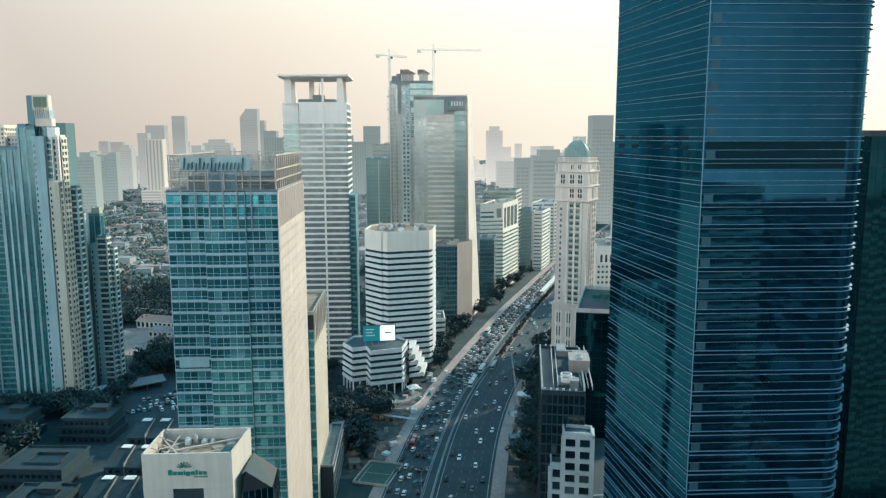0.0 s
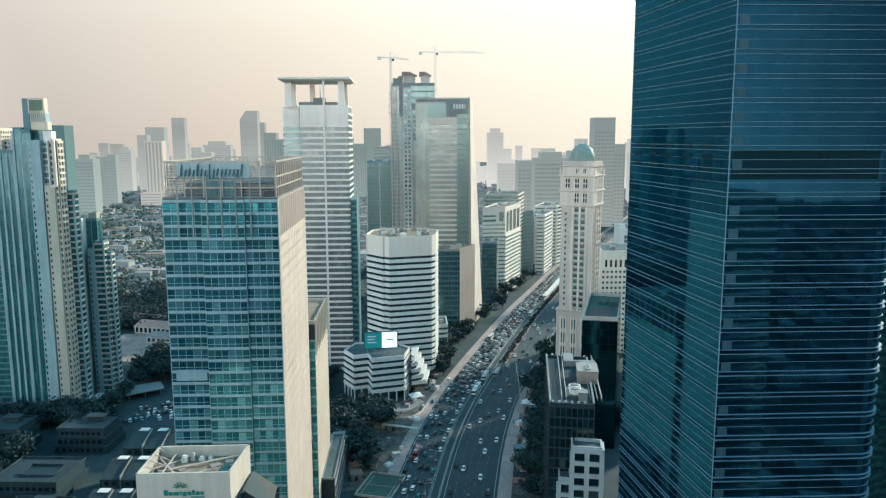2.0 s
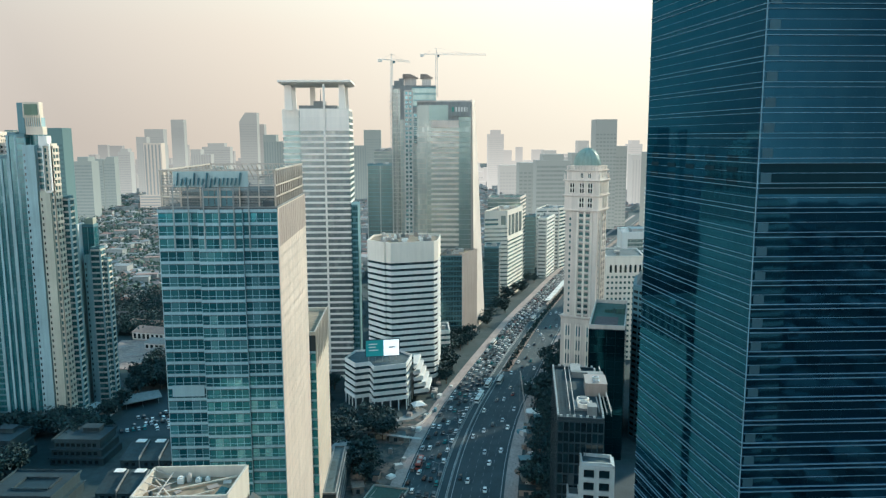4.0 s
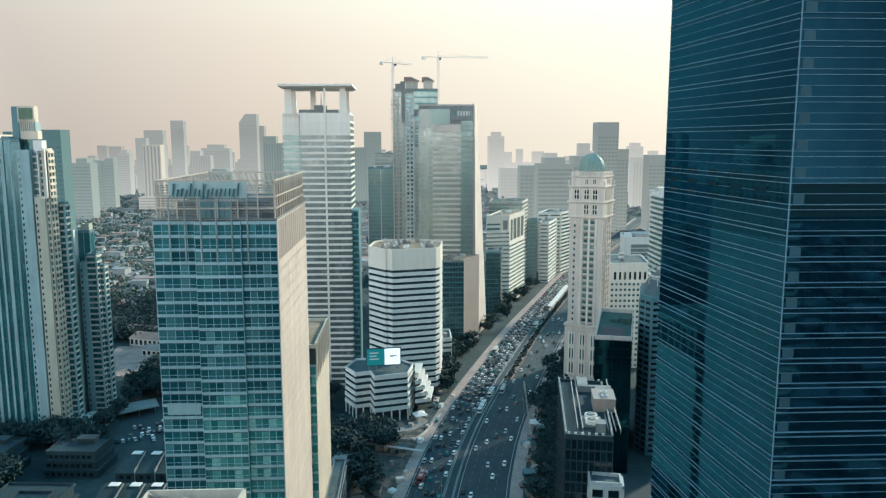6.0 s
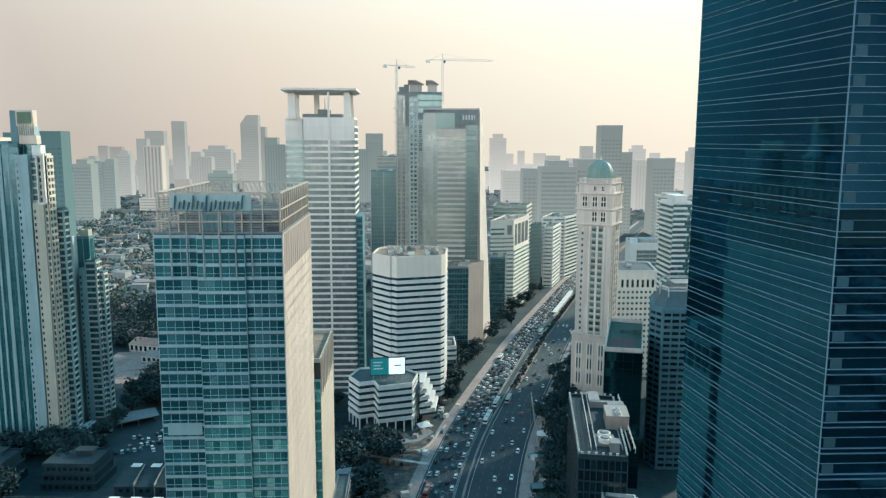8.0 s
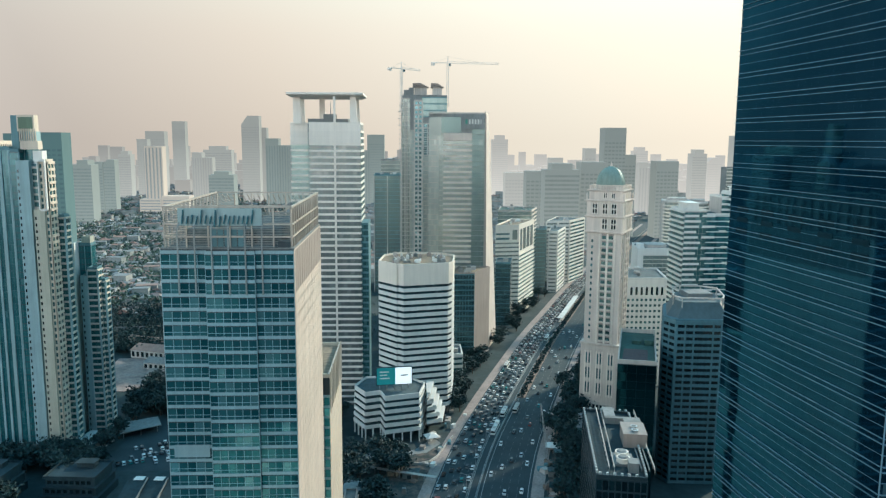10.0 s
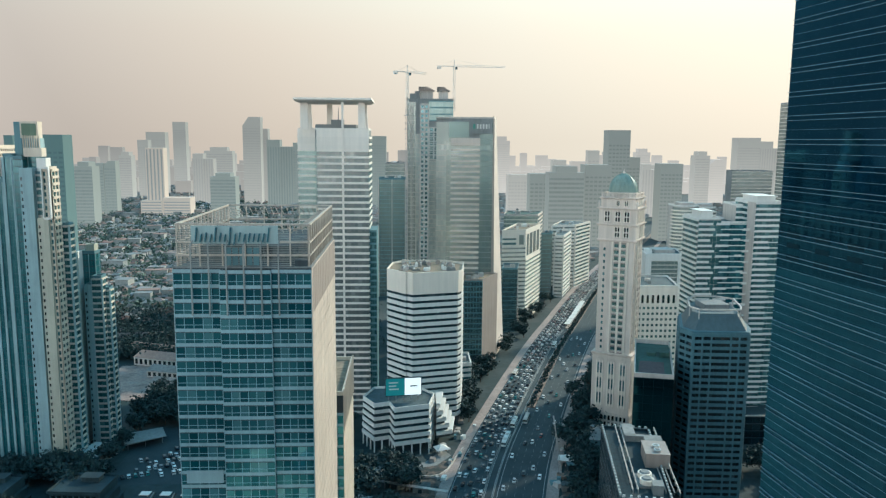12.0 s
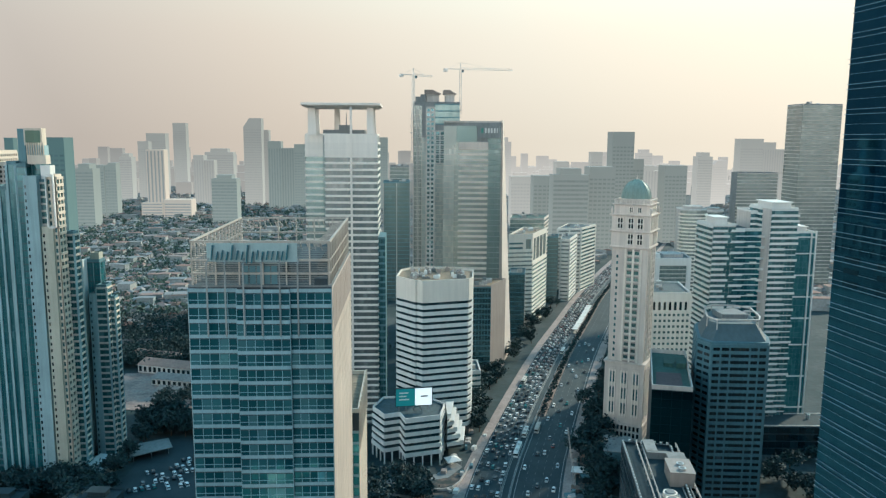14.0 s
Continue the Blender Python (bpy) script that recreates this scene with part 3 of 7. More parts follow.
# ---- dark fin tower ----
def fin_tower():
    t = thing("glass_tower", "tall dark blue glass tower ringed by thin metal fins", "office tower")
    top, c0 = 214.0, (52.5, 133.0)
    arc = [(83.0 - 4 + 4 * math.sin(radians(a)), 137.0 - 4 * math.cos(radians(a))) for a in range(0, 91, 15)]
    plan = [c0, *arc, (83.0, 175.0), (48.0, 175.0)]
    bm = bmesh.new()
    prism(bm, plan, 0, top)
    part("core_wall", bm, DARK, t)
    bm = bmesh.new()
    prism(bm, inset(plan, 0.01), top + 0.004, top + 0.1)
    part("roof", bm, ROOF, t)
    fh = 3.94
    n = int(top / fh)
    sides = [((48.0, 175.0), c0, 26), (c0, arc[0], 16), *[(p, q, 1) for p, q in zip(arc, arc[1:])], (arc[-1], (83.0, 175.0), 22), ((83.0, 175.0), (48.0, 175.0), 18)]
    for a, b, c in sides:
        # sunward side gets paler glass, its sunlit sheen put into the colour
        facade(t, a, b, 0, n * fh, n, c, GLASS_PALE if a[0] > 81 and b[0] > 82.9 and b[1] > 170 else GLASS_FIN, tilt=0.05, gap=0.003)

    def offset(d, west):
        if west:
            return [(48.0 - d, 175.0), (c0[0] - d, c0[1])]
        q = [(c0[0], c0[1] - d)]
        q += [(83.0 - 4 + (4 + d) * math.sin(radians(a)), 137.0 - (4 + d) * math.cos(radians(a))) for a in range(0, 91, 9)]
        return q + [(83.0 + d, 175.0)]

    def ring(d0, d1, h, west, mat_=FIN):
        bm = bmesh.new()
        a, b = offset(d0, west), offset(d1, west)
        rows = [[bm.verts.new((*p, 0)), bm.verts.new((*p, h)), bm.verts.new((*q, h)), bm.verts.new((*q, 0))] for p, q in zip(a, b)]
        for p, q in zip(rows, rows[1:]):
            for i in range(4):
                bm.faces.new([p[i], p[(i + 1) % 4], q[(i + 1) % 4], q[i]])
        bm.faces.new(rows[0])
        bm.faces.new(rows[-1][::-1])
        bmesh.ops.recalc_face_normals(bm, faces=bm.faces)
        return mesh_of("fin", bm, mat_)

    wide, thin, wide_west, thin_west = ring(0.12, 0.50, 0.08, False), ring(0.12, 0.26, 0.05, False), ring(0.12, 0.34, 0.08, True, FINWEST), ring(0.12, 0.18, 0.045, True, FINWEST)
    for i in range(n):
        z = i * fh
        for me, dz in ((wide, 1.2), (wide, 1.98), (thin, 3.6), (wide_west, 1.2), (wide_west, 1.98), (thin_west, 3.6)):
            part("fin", me, None, t, m=Matrix.Translation((0, 0, z + dz)))
    # corner blade and paler blind panes beside it
    bm = bmesh.new()
    box(bm, 52.36, 52.5, 132.84, 133.0, 0, top)
    part("corner_blade", bm, FIN, t)
    bm = bmesh.new()
    box(bm, 52.9, 54.6, 132.8, 132.86, 0, 1.4)
    me = mesh_of("blind_pane", bm, BLIND)
    for i in range(8, 52):
        if (i * 7) % 9:
            part("blind_pane", me, None, t, m=Matrix.Translation((0, 0, i * fh + 2.12)))
    # plant-floor louvres
    for k in range(3):
        bm = bmesh.new()
        box(bm, 52.7, 78.5, 132.86, 132.876, 146.0 + k * 1.68, 147.6 + k * 1.68)
        part("louvre", bm, LOUVRE, t)
        for j in range(5):
            bm = bmesh.new()
            box(bm, 0, 3.4, -0.19, -0.13, 0, 0.85)
            m, w = edge_frame((48.0, 175.0), c0, 147.3 + k * 1.95)
            part("louvre", bm, LOUVRE, t, m=m @ Matrix.Translation((2.6 + j * 7.6, 0, 0)))
    return t


fin_tower()


def simple_tower(name, label, pts, z1, wall, faces, roof=ROOF, rim=1.2, rim_mat=None, kit=4, z0=0.0, tall=3.5, category="office tower"):
    """faces: for each side (floors, columns, glass, band, pier) or None."""
    t = thing(name, label, category)
    shell(t, pts, 0, z1, wall, roof, rim, rim_mat)
    n = len(pts)
    for i, f in enumerate(faces):
        if f:
            facade(t, pts[i], pts[(i + 1) % n], z0, z1 - 0.3, *f[:3], band=f[3], pier=f[4], split=i < 2)
    if kit:
        roof_kit(t, pts, z1 + 0.06, int(z1 * 10), kit, tall)
    return t


simple_tower("dark_block", "plain dark glass office block", rect(140, 212, 40, 40), 152, DARK,
             [(40, 20, GLASS_DARK, None, None), (40, 20, GLASS_DARK, None, None), None, (40, 20, GLASS_DARK, None, None)])


# ---- white-banded tower under a roof canopy ----
def canopy_tower():
    t = thing("canopy_tower", "white-banded office tower carrying a flat canopy on slanted legs", "office tower")
    pts = [(-70.2, 490), (-40.4, 490), (-40.4, 522), (-82.6, 522), (-82.6, 500), (-72.5, 500)]
    shell(t, pts, 0, 172.4, GREY, ROOF, 1.0, WARMWHITE)
    b = (WARMWHITE, 1.3, 0.5)
    pale = glazing("rosy_mirror_glass", (0.165, 0.205, 0.205), (0.27, 0.285, 0.27), 0.5, 0.25, 0.10)
    facade(t, (-70.2, 490), (-40.4, 490), 1.8, 168, 44, 14, pale, b, None, ends=0.3)
    facade(t, (-40.4, 490), (-40.4, 522), 1.8, 168, 44, 14, GLASS_APT, b, None)
    facade(t, (-40.4, 522), (-82.6, 522), 1.8, 168, 44, 14, GLASS_APT, b, None, split=False)
    facade(t, (-82.6, 522), (-82.6, 500), 1.8, 168, 44, 10, GLASS_APT, b, None, split=False)
    facade(t, (-82.6, 500), (-72.5, 500), 1.8, 168, 44, 5, GLASS_SKY, b, None)
    bm = bmesh.new()
    box(bm, -55.9, -54.7, 488.9, 489.5, 0, 188.2)
    part("front_rib", bm, WARMWHITE, t)
    for z0, z1 in ((160.8, 164.0), (164.4, 168.2), (168.6, 172.8)):
        bm = bmesh.new()
        box(bm, -70.4, -40.2, 489.4, 489.95, z0, z1)
        part("top_panel", bm, WARMWHITE, t)
        bm = bmesh.new()
        box(bm, -82.8, -72.4, 499.4, 499.95, z0, z1)
        part("top_panel", bm, WARMWHITE, t)
    facade(t, (-72.5, 500), (-70.2, 490), 1.8, 168, 44, 3, GLASS_BLUE)
    bm = bmesh.new()
    box(bm, -40.3, -36.0, 492, 516, 0, 113.5)
    part("side_bay", bm, BLUEGREY, t)
    facade(t, (-40.3, 492), (-36.0, 492), 1, 113, 30, 3, GLASS_APT, (BLUEGREY, 1.2, 0.3), None)
    for x0, x1, y in ((-79.5, -76.5, 497), (-45.5, -43.2, 493), (-66, -64, 515), (-45, -43, 518), (-79, -77, 518)):
        bm = bmesh.new()
        prism(bm, [(x0 - 1, y - 1), (x1 + 1, y - 1), (x1 + 1, y + 1), (x0 - 1, y + 1)], 172.46, 188.2, [(x0 - 0.9, y - 0.8), (x1 + 0.2, y - 0.8), (x1 + 0.2, y + 0.8), (x0 - 0.9, y + 0.8)])
        part("canopy_leg", bm, WARMWHITE, t)
    bm = bmesh.new()
    prism(bm, [(-82, 492), (-41, 490), (-41, 523), (-82, 524)], 188.2, 189.4, [(-83.5, 489.5), (-38.5, 487), (-38.5, 526), (-83.5, 526)])
    prism(bm, [(-83.5, 489.5), (-38.5, 487), (-38.5, 526), (-83.5, 526)], 189.4, 190.6)
    part("canopy", bm, WARMWHITE, t)
    bm = bmesh.new()
    box(bm, -72, -48, 498, 516, 172.46, 175.6)
    box(bm, -63, -56, 500, 510, 175.6, 178.4)
    part("plant_room", bm, GREY, t)
    bm = bmesh.new()
    cyl(bm, -59, 504, 178.4, 186, 0.35, 0.1, 8)
    part("mast", bm, STEEL, t)
    return t


canopy_tower()


# ---- white striped block with cut corners ----
def striped_block():
    t = thing("striped_block", "white concrete office block with dark window strips and cut corners", "office building")
    pts = [(-29.6, 480), (-18.6, 466.6), (-17.6, 467.2), (-14.6, 464.2), (11.8, 471.5), (14.4, 476), (17, 502), (6, 512), (-20, 512), (-27, 503)]
    n = len(pts)
    shell(t, inset(pts, 0.03), 0, 91.6, DARK, ROOFWARM, 0)
    glass_faces = [(0, 8), (1, 1), (2, 2), (3, 14), (4, 3), (5, 12), (6, 6), (7, 12), (8, 6), (9, 12)]
    ip = inset(pts, 0.028)
    fh, z0, fl = 3.72, 6.6, 20
    for i, c in glass_faces:
        facade(t, ip[i], ip[(i + 1) % n], z0, z0 + fl * fh, fl, c, GLASS_DIM)
    for k in range(fl + 1):
        z = z0 + k * fh
        h = 2.15 if k < fl else 10.0
        bm = bmesh.new()
        prism(bm, pts, z - 0.9, z - 0.9 + h)
        if k < fl:
            part("floor_band", bm, WHITE, t)
        else:
            bm.free()
            for i in range(n):
                m, w = edge_frame(pts[i], pts[(i + 1) % n], z - 0.9)
                bm = bmesh.new()
                box(bm, 0, w, 0, 0.6, 0, 12.6)
                part("parapet", bm, IVORY, t, m=m)
    for x in range(-26, 14, 6):
        bm = bmesh.new()
        box(bm, x - 0.6, x + 0.6, 474, 476, 0, 6)
        part("column", bm, WHITE, t)
    rnd = random.Random(4)
    for k in range(60):
        x, y = rnd.uniform(-22, 9), rnd.uniform(474, 504)
        w, d, h = rnd.uniform(1.0, 2.8), rnd.uniform(1.0, 2.8), rnd.uniform(0.6, 2.2)
        bm = bmesh.new()
        box(bm, x, x + w, y, y + d, 91.66, 91.66 + h)
        cyl(bm, x + w / 2, y + d / 2, 91.66 + h, 92.2 + h, 0.35 * min(w, d), n=10)
        part("plant_unit", bm, (GREY, PALE, WHITE, BROWN)[k % 4], t)
    bm = bmesh.new()
    for p, q in ((-18, 482), (-16, 500), (2, 498), (8, 484)):
        beam(bm, (p, q, 91.6), (p, q, 98.5), 0.14)
    part("aerial", bm, STEEL, t)
    return t


striped_block()


# ---- low white terraced block on columns, with a screen on its roof ----
def terraced_block():
    t = thing("terraced_block", "low white terraced office block standing on slim columns", "office building")
    base = [(-42.6, 446.0), (-35.6, 433.0), (-27.2, 436.0), (-24.2, 425.8), (-5.0, 431.5), (-1.6, 450), (-12, 464), (-37, 462)]
    n = len(base)
    shell(t, inset(base, 0.06), 7.0, 26.2, DARK, ROOF, 0)
    bm = bmesh.new()
    prism(bm, inset(base, 0.3), 0, 7.0)
    part("ground_storey", bm, DARK, t)
    for k in range(6):
        z = 6.4 + k * 3.75
        bm = bmesh.new()
        pp = inset(base, 0.008 * k)
        if k < 5:
            prism(bm, pp, z, z + 2.0)
            part("floor_band", bm, WHITE, t)
        else:
            bm.free()
            for i in range(n):
                m, w = edge_frame(pp[i], pp[(i + 1) % n], 24.8)
                bm = bmesh.new()
                box(bm, 0, w, 0, 0.5, 0, 2.6)
                part("parapet", bm, WHITE, t, m=m)
        if k < 5:
            ip = inset(base, 0.058)
            for i in range(n):
                c = max(3, int((Vector(ip[i]) - Vector(ip[(i + 1) % n])).length / 2.0))
                facade(t, ip[i], ip[(i + 1) % n], z + 2.0, z + 3.75, 1, c, GLASS_DIM)
    for i in range(n):
        a, b = inset(base, 0.04)[i], inset(base, 0.04)[(i + 1) % n]
        k = max(2, int((Vector(a) - Vector(b)).length / 4.6))
        for j in range(k):
            x, y = a[0] + (b[0] - a[0]) * j / k, a[1] + (b[1] - a[1]) * j / k
            bm = bmesh.new()
            box(bm, x - 0.4, x + 0.4, y - 0.4, y + 0.4, 0, 6.4)
            part("column", bm, WHITE, t)
    # stepped link to the striped block
    for k in range(5):
        r = 7.5 - 1.7 * k
        z = 6.4 + 3.75 * k
        bm = bmesh.new()
        prism(bm, [(-1.5, 440), (r, 443), (r + 2.5, 464), (-1.5, 464)], z, z + 2.0)
        part("stair_terrace", bm, WHITE, t)
        bm = bmesh.new()
        prism(bm, [(-1.5, 441), (r - 1, 444), (r + 1, 463.5), (-1.5, 463.5)], z - 1.75, z - 0.004)
        part("terrace_recess", bm, DARK, t)
        bm = bmesh.new()
        box(bm, r - 2.2, r - 0.4, 441.0, 442.6, z + 2.0, z + 3.1)
        part("planter", bm, WHITE, t)
    s = thing("rooftop_screen", "large advertising screen, green and white, on steel legs", "billboard")
    m = pose(-19.5, 440, 26.4, 0, 0, 8)
    s.matrix_world = m
    bm = bmesh.new()
    box(bm, -10, 10, -0.3, 0.6, 3.0, 13.2)
    case = part("screen_case", bm, DARK, s)
    bm = bmesh.new()
    box(bm, -9.6, 0.6, -0.36, -0.31, 3.4, 12.8)
    part("screen_green", bm, glow("screen_green", (0.015, 0.20, 0.21), 0.35), case, "lit green half of the screen")
    bm = bmesh.new()
    box(bm, 0.6, 9.6, -0.36, -0.31, 3.4, 12.8)
    part("screen_white", bm, glow("screen_white", (0.85, 0.9, 0.9), 0.7), case, "lit white half of the screen")
    for k, (x, z, w) in enumerate(((-8, 10.2, 5), (-8, 8.4, 4), (-8, 6.6, 5.4), (3.5, 8.0, 4))):
        bm = bmesh.new()
        box(bm, x, x + w, -0.39, -0.365, z, z + 0.7)
        part("screen_bar", bm, (WHITE, WHITE, WHITE, DARK)[k], case)
    for x in (-8, -4, 0, 4, 8):
        bm = bmesh.new()
        beam(bm, (x, 0.3, 0), (x, 0.3, 3), 0.35)
        beam(bm, (x, 3.4, 0), (x, 0.5, 9), 0.25)
        part("leg", bm, STEEL, s)
    return t


terraced_block()


# ---- tall banded tower with a slanted side, and the unfinished tower behind it ----
def slanted_tower():
    t = thing("slanted_tower", "tall grey glass tower with banded front and slanted pale side", "office tower")
    pts = [(3.3, 612), (48.5, 609), (60.5, 645), (10, 652)]
    top = [(3.3, 612), (45.7, 609), (51.5, 645), (10, 652)]
    bm = bmesh.new()
    prism(bm, pts, 0, 183, top)
    part("wall", bm, GREY, t)
    facade(t, (3.3, 611.9), (11, 611.4), 2, 180, 44, 4, GLASS_PALE, (PALE, 0.4, 0.25), None)
    facade(t, (11, 611.4), (14.2, 611.1), 2, 172, 44, 2, GLASS_HAZE, (PALE, 0.3, 0.2), None)
    facade(t, (14.2, 610.9), (36, 609.4), 2, 168, 41, 8, GLASS_HAZE, (STONE, 1.7, 0.8), None)
    facade(t, (36, 609.7), (46.2, 609.0), 2, 180, 44, 4, GLASS_SKY, (GREY, 0.5, 0.2), None)
    for x0, x1, y, z0, z1, mt in ((4.0, 12.6, 611.2, 166.5, 180.5, GLASS_PALE), (12.6, 27.6, 610.4, 169.0, 180.5, GLASS_SKY), (14.2, 36.0, 609.3, 163.6, 168.4, STONE)):
        bm = bmesh.new()
        box(bm, x0, x1, y - 0.5, y + 0.4, z0, z1)
        part("top_panel", bm, mt, t)
    bm = bmesh.new()
    prism(bm, [(45.9, 608.2), (48.6, 608.2), (48.6, 608.9), (45.9, 608.9)], 0.0, 183.0, [(45.3, 608.2), (46.3, 608.2), (46.3, 608.9), (45.3, 608.9)])
    part("edge_fin", bm, BROWN, t)
    bm = bmesh.new()
    a, b = pts[1], pts[2]
    c, d = top[1], top[2]
    vs = [bm.verts.new(p) for p in ((a[0] + 0.3, a[1], 0), (b[0] + 0.3, b[1], 0), (d[0] + 0.3, d[1], 185), (c[0] + 0.3, c[1], 185))]
    f = bm.faces.new(vs)
    r = bmesh.ops.extrude_face_region(bm, geom=[f])
    bmesh.ops.translate(bm, vec=(-0.6, 0, 0), verts=[v for v in r["geom"] if isinstance(v, bmesh.types.BMVert)])
    bmesh.ops.recalc_face_normals(bm, faces=bm.faces)
    part("side_sail", bm, STONE, t)
    bm = bmesh.new()
    box(bm, 3.3, 45.7, 610.5, 611.5, 183, 184.2)
    part("roof_rim", bm, PALE, t)
    bm = bmesh.new()
    box(bm, 28, 44.6, 608.4, 609.0, 172.0, 180.5)
    board = part("sign_board", bm, GREY, t)
    for x, w in ((30.5, 1.6), (33.2, 1.2), (35.4, 1.2), (37.6, 1.2), (39.8, 1.2), (42, 0.6)):
        bm = bmesh.new()
        box(bm, x, x + w, 608.1, 608.39, 175.5, 179.0)
        part("sign_bar", bm, WHITE if x > 32 else GREENSIGN, board)
    return t


slanted_tower()


def crane(x, y, z, length, turn, group="cranes on the unfinished tower"):
    t = thing("tower_crane", "pale steel tower crane standing on the unfinished tower", "crane", pose(x, y, z, 0, 0, turn), group)
    bm = bmesh.new()
    h = 38.0
    for dx in (-0.8, 0.8):
        for dy in (-0.8, 0.8):
            beam(bm, (dx, dy, 0), (dx, dy, h), 0.3)
    for k in range(18):
        s = 0.8 if k % 2 else -0.8
        beam(bm, (-s, -0.8, k * 2.1), (s, -0.8, k * 2.1 + 2.1), 0.18)
        beam(bm, (-0.8, -s, k * 2.1), (-0.8, s, k * 2.1 + 2.1), 0.18)
    part("mast", bm, WARMWHITE, t)
    bm = bmesh.new()
    for a, b in (((0, -0.7, h), (length, -0.7, h)), ((0, 0.7, h), (length, 0.7, h)), ((0, 0, h + 1.6), (length, 0, h + 1.2))):
        beam(bm, a, b, 0.3)
    k = int(length / 2.5)
    for i in range(k):
        beam(bm, (i * 2.5, -0.7, h), (i * 2.5 + 1.25, 0, h + 1.5), 0.15)
        beam(bm, (i * 2.5 + 1.25, 0, h + 1.5), (i * 2.5 + 2.5, -0.7, h), 0.15)
    part("jib", bm, WARMWHITE, t)
    bm = bmesh.new()
    beam(bm, (0, 0, h + 0.4), (-15, 0, h + 0.4), 0.7)
    box(bm, -15, -11.5, -1, 1, h - 2.0, h + 0.2)
    part("counter_jib", bm, WARMWHITE, t)
    bm = bmesh.new()
    beam(bm, (0, 0, h), (0, 0, h + 6), 0.6)
    beam(bm, (0, 0, h + 6), (length * 0.6, 0, h + 1.4), 0.14)
    beam(bm, (0, 0, h + 6), (-11, 0, h + 0.5), 0.14)
    part("apex", bm, WARMWHITE, t)
    bm = bmesh.new()
    box(bm, 0.9, 2.5, -2.2, -0.9, h - 2.4, h - 0.2)
    cab = part("cab", bm, BLUEGREY, t)
    bm = bmesh.new()
    box(bm, 1.1, 2.52, -2.24, -2.21, h - 1.6, h - 0.5)
    part("cab_window", bm, GLASS_BLACK, cab)
    return t


def raw_tower():
    t = thing("unfinished_tower", "unfinished concrete tower with scaffolding and open floors", "office tower")
    pts = [(-18.2, 718), (22, 718), (22, 752), (-18.2, 752)]
    shell(t, pts, 0, 203, GREY, ROOF, 0)
    facade(t, (-18.2, 718), (-11, 718), 2, 200, 50, 3, GLASS_HAZE, (PALE, 0.5, 0.4), (PALE, 0.5, 0.5))
    facade(t, (-11, 718), (-7, 718), 2, 172, 43, 2, GLASS_PALE, (PALE, 0.4, 0.3), None)
    facade(t, (-7, 717.6), (0, 717.6), 2, 198, 49, 2, GLASS_BLUE, (PALE, 1.7, 0.5), (PALE, 1.3, 0.6))
    facade(t, (0, 718), (9, 718), 2, 172, 43, 4, GLASS_PALE, (PALE, 0.5, 0.4), None)
    facade(t, (0.8, 717.8), (9, 717.8), 150, 178, 7, 2, GLASS_BLUE, (PALE, 1.1, 0.5), (PALE, 1.0, 0.6))
    facade(t, (9, 718), (22, 718), 2, 184, 46, 5, GLASS_SKY, (GREY, 0.8, 0.4), None)
    facade(t, (0, 717.7), (22, 717.7), 184, 201, 3, 7, GLASS_SKY, (BLUEGREY, 1.0, 0.3), None)
    for x in (-18.6, -14.6):
        bm = bmesh.new()
        beam(bm, (x, 716.2, 0), (x, 716.2, 196), 0.7)
        for k in range(48):
            beam(bm, (x, 716.2, 4 * k + 2), (x, 718.0, 4 * k + 2), 0.3)
        part("hoist_mast", bm, PALE, t)
    for x, w, h in ((-7, 11, 8), (9.5, 8, 8)):
        bm = bmesh.new()
        box(bm, x, x + w, 722, 736, 203, 203 + h)
        part("lift_core", bm, PALE, t)
        for k in range(5):
            bm = bmesh.new()
            box(bm, x - 1.6, x - 1.6 + (w + 3.2) * (1 - 0.11 * k), 720.5, 737.5, 203 + h - 1 + k * 0.75, 203 + h - 0.5 + k * 0.75)
            part("formwork_deck", bm, BROWN, t)
    bm = bmesh.new()
    box(bm, -16.5, -7.5, 720, 740, 203, 207.5)
    box(bm, -12, -7.5, 720.2, 739, 207.5, 209.5)
    part("formwork_stack", bm, GREY, t)
    bm = bmesh.new()
    for i in range(18):
        beam(bm, (-20, 717, 120 + i * 4.2), (-20, 717, 124.2 + i * 4.2), 0.25)
        beam(bm, (-20.4, 716.6, 122 + i * 4.2), (-16, 716.6, 122 + i * 4.2), 0.25)
    part("scaffold", bm, STEEL, t)
    for z in (176, 182, 188):
        bm = bmesh.new()
        box(bm, -21.5, -17, 715.5, 718, z, z + 0.5)
        part("platform", bm, PALE, t)
    return t


raw_tower()
crane(-18.6, 716, 187, 22, 40)
crane(22.6, 722, 193, 46, 4)

# ---- buildings along the avenue ----
simple_tower("teal_tower", "teal glass tower with pale vertical strips", [(-49, 840), (-21, 840), (-21, 870), (-49, 870)], 126, BLUEGREY,
             [(30, 10, GLASS_SKY, (BLUEGREY, 0.5, 0.2), (PALE, 0.8, 0.3, 5)), (30, 10, GLASS_SKY, (BLUEGREY, 0.5, 0.2), None)])
simple_tower("teal_tower", "taller grey glass tower behind the teal one", [(-43, 878), (-22, 878), (-22, 905), (-43, 905)], 141, GREY,
             [(34, 8, GLASS_HAZE, (PALE, 0.8, 0.2), None), (34, 8, GLASS_HAZE, (PALE, 0.8, 0.2), None)])
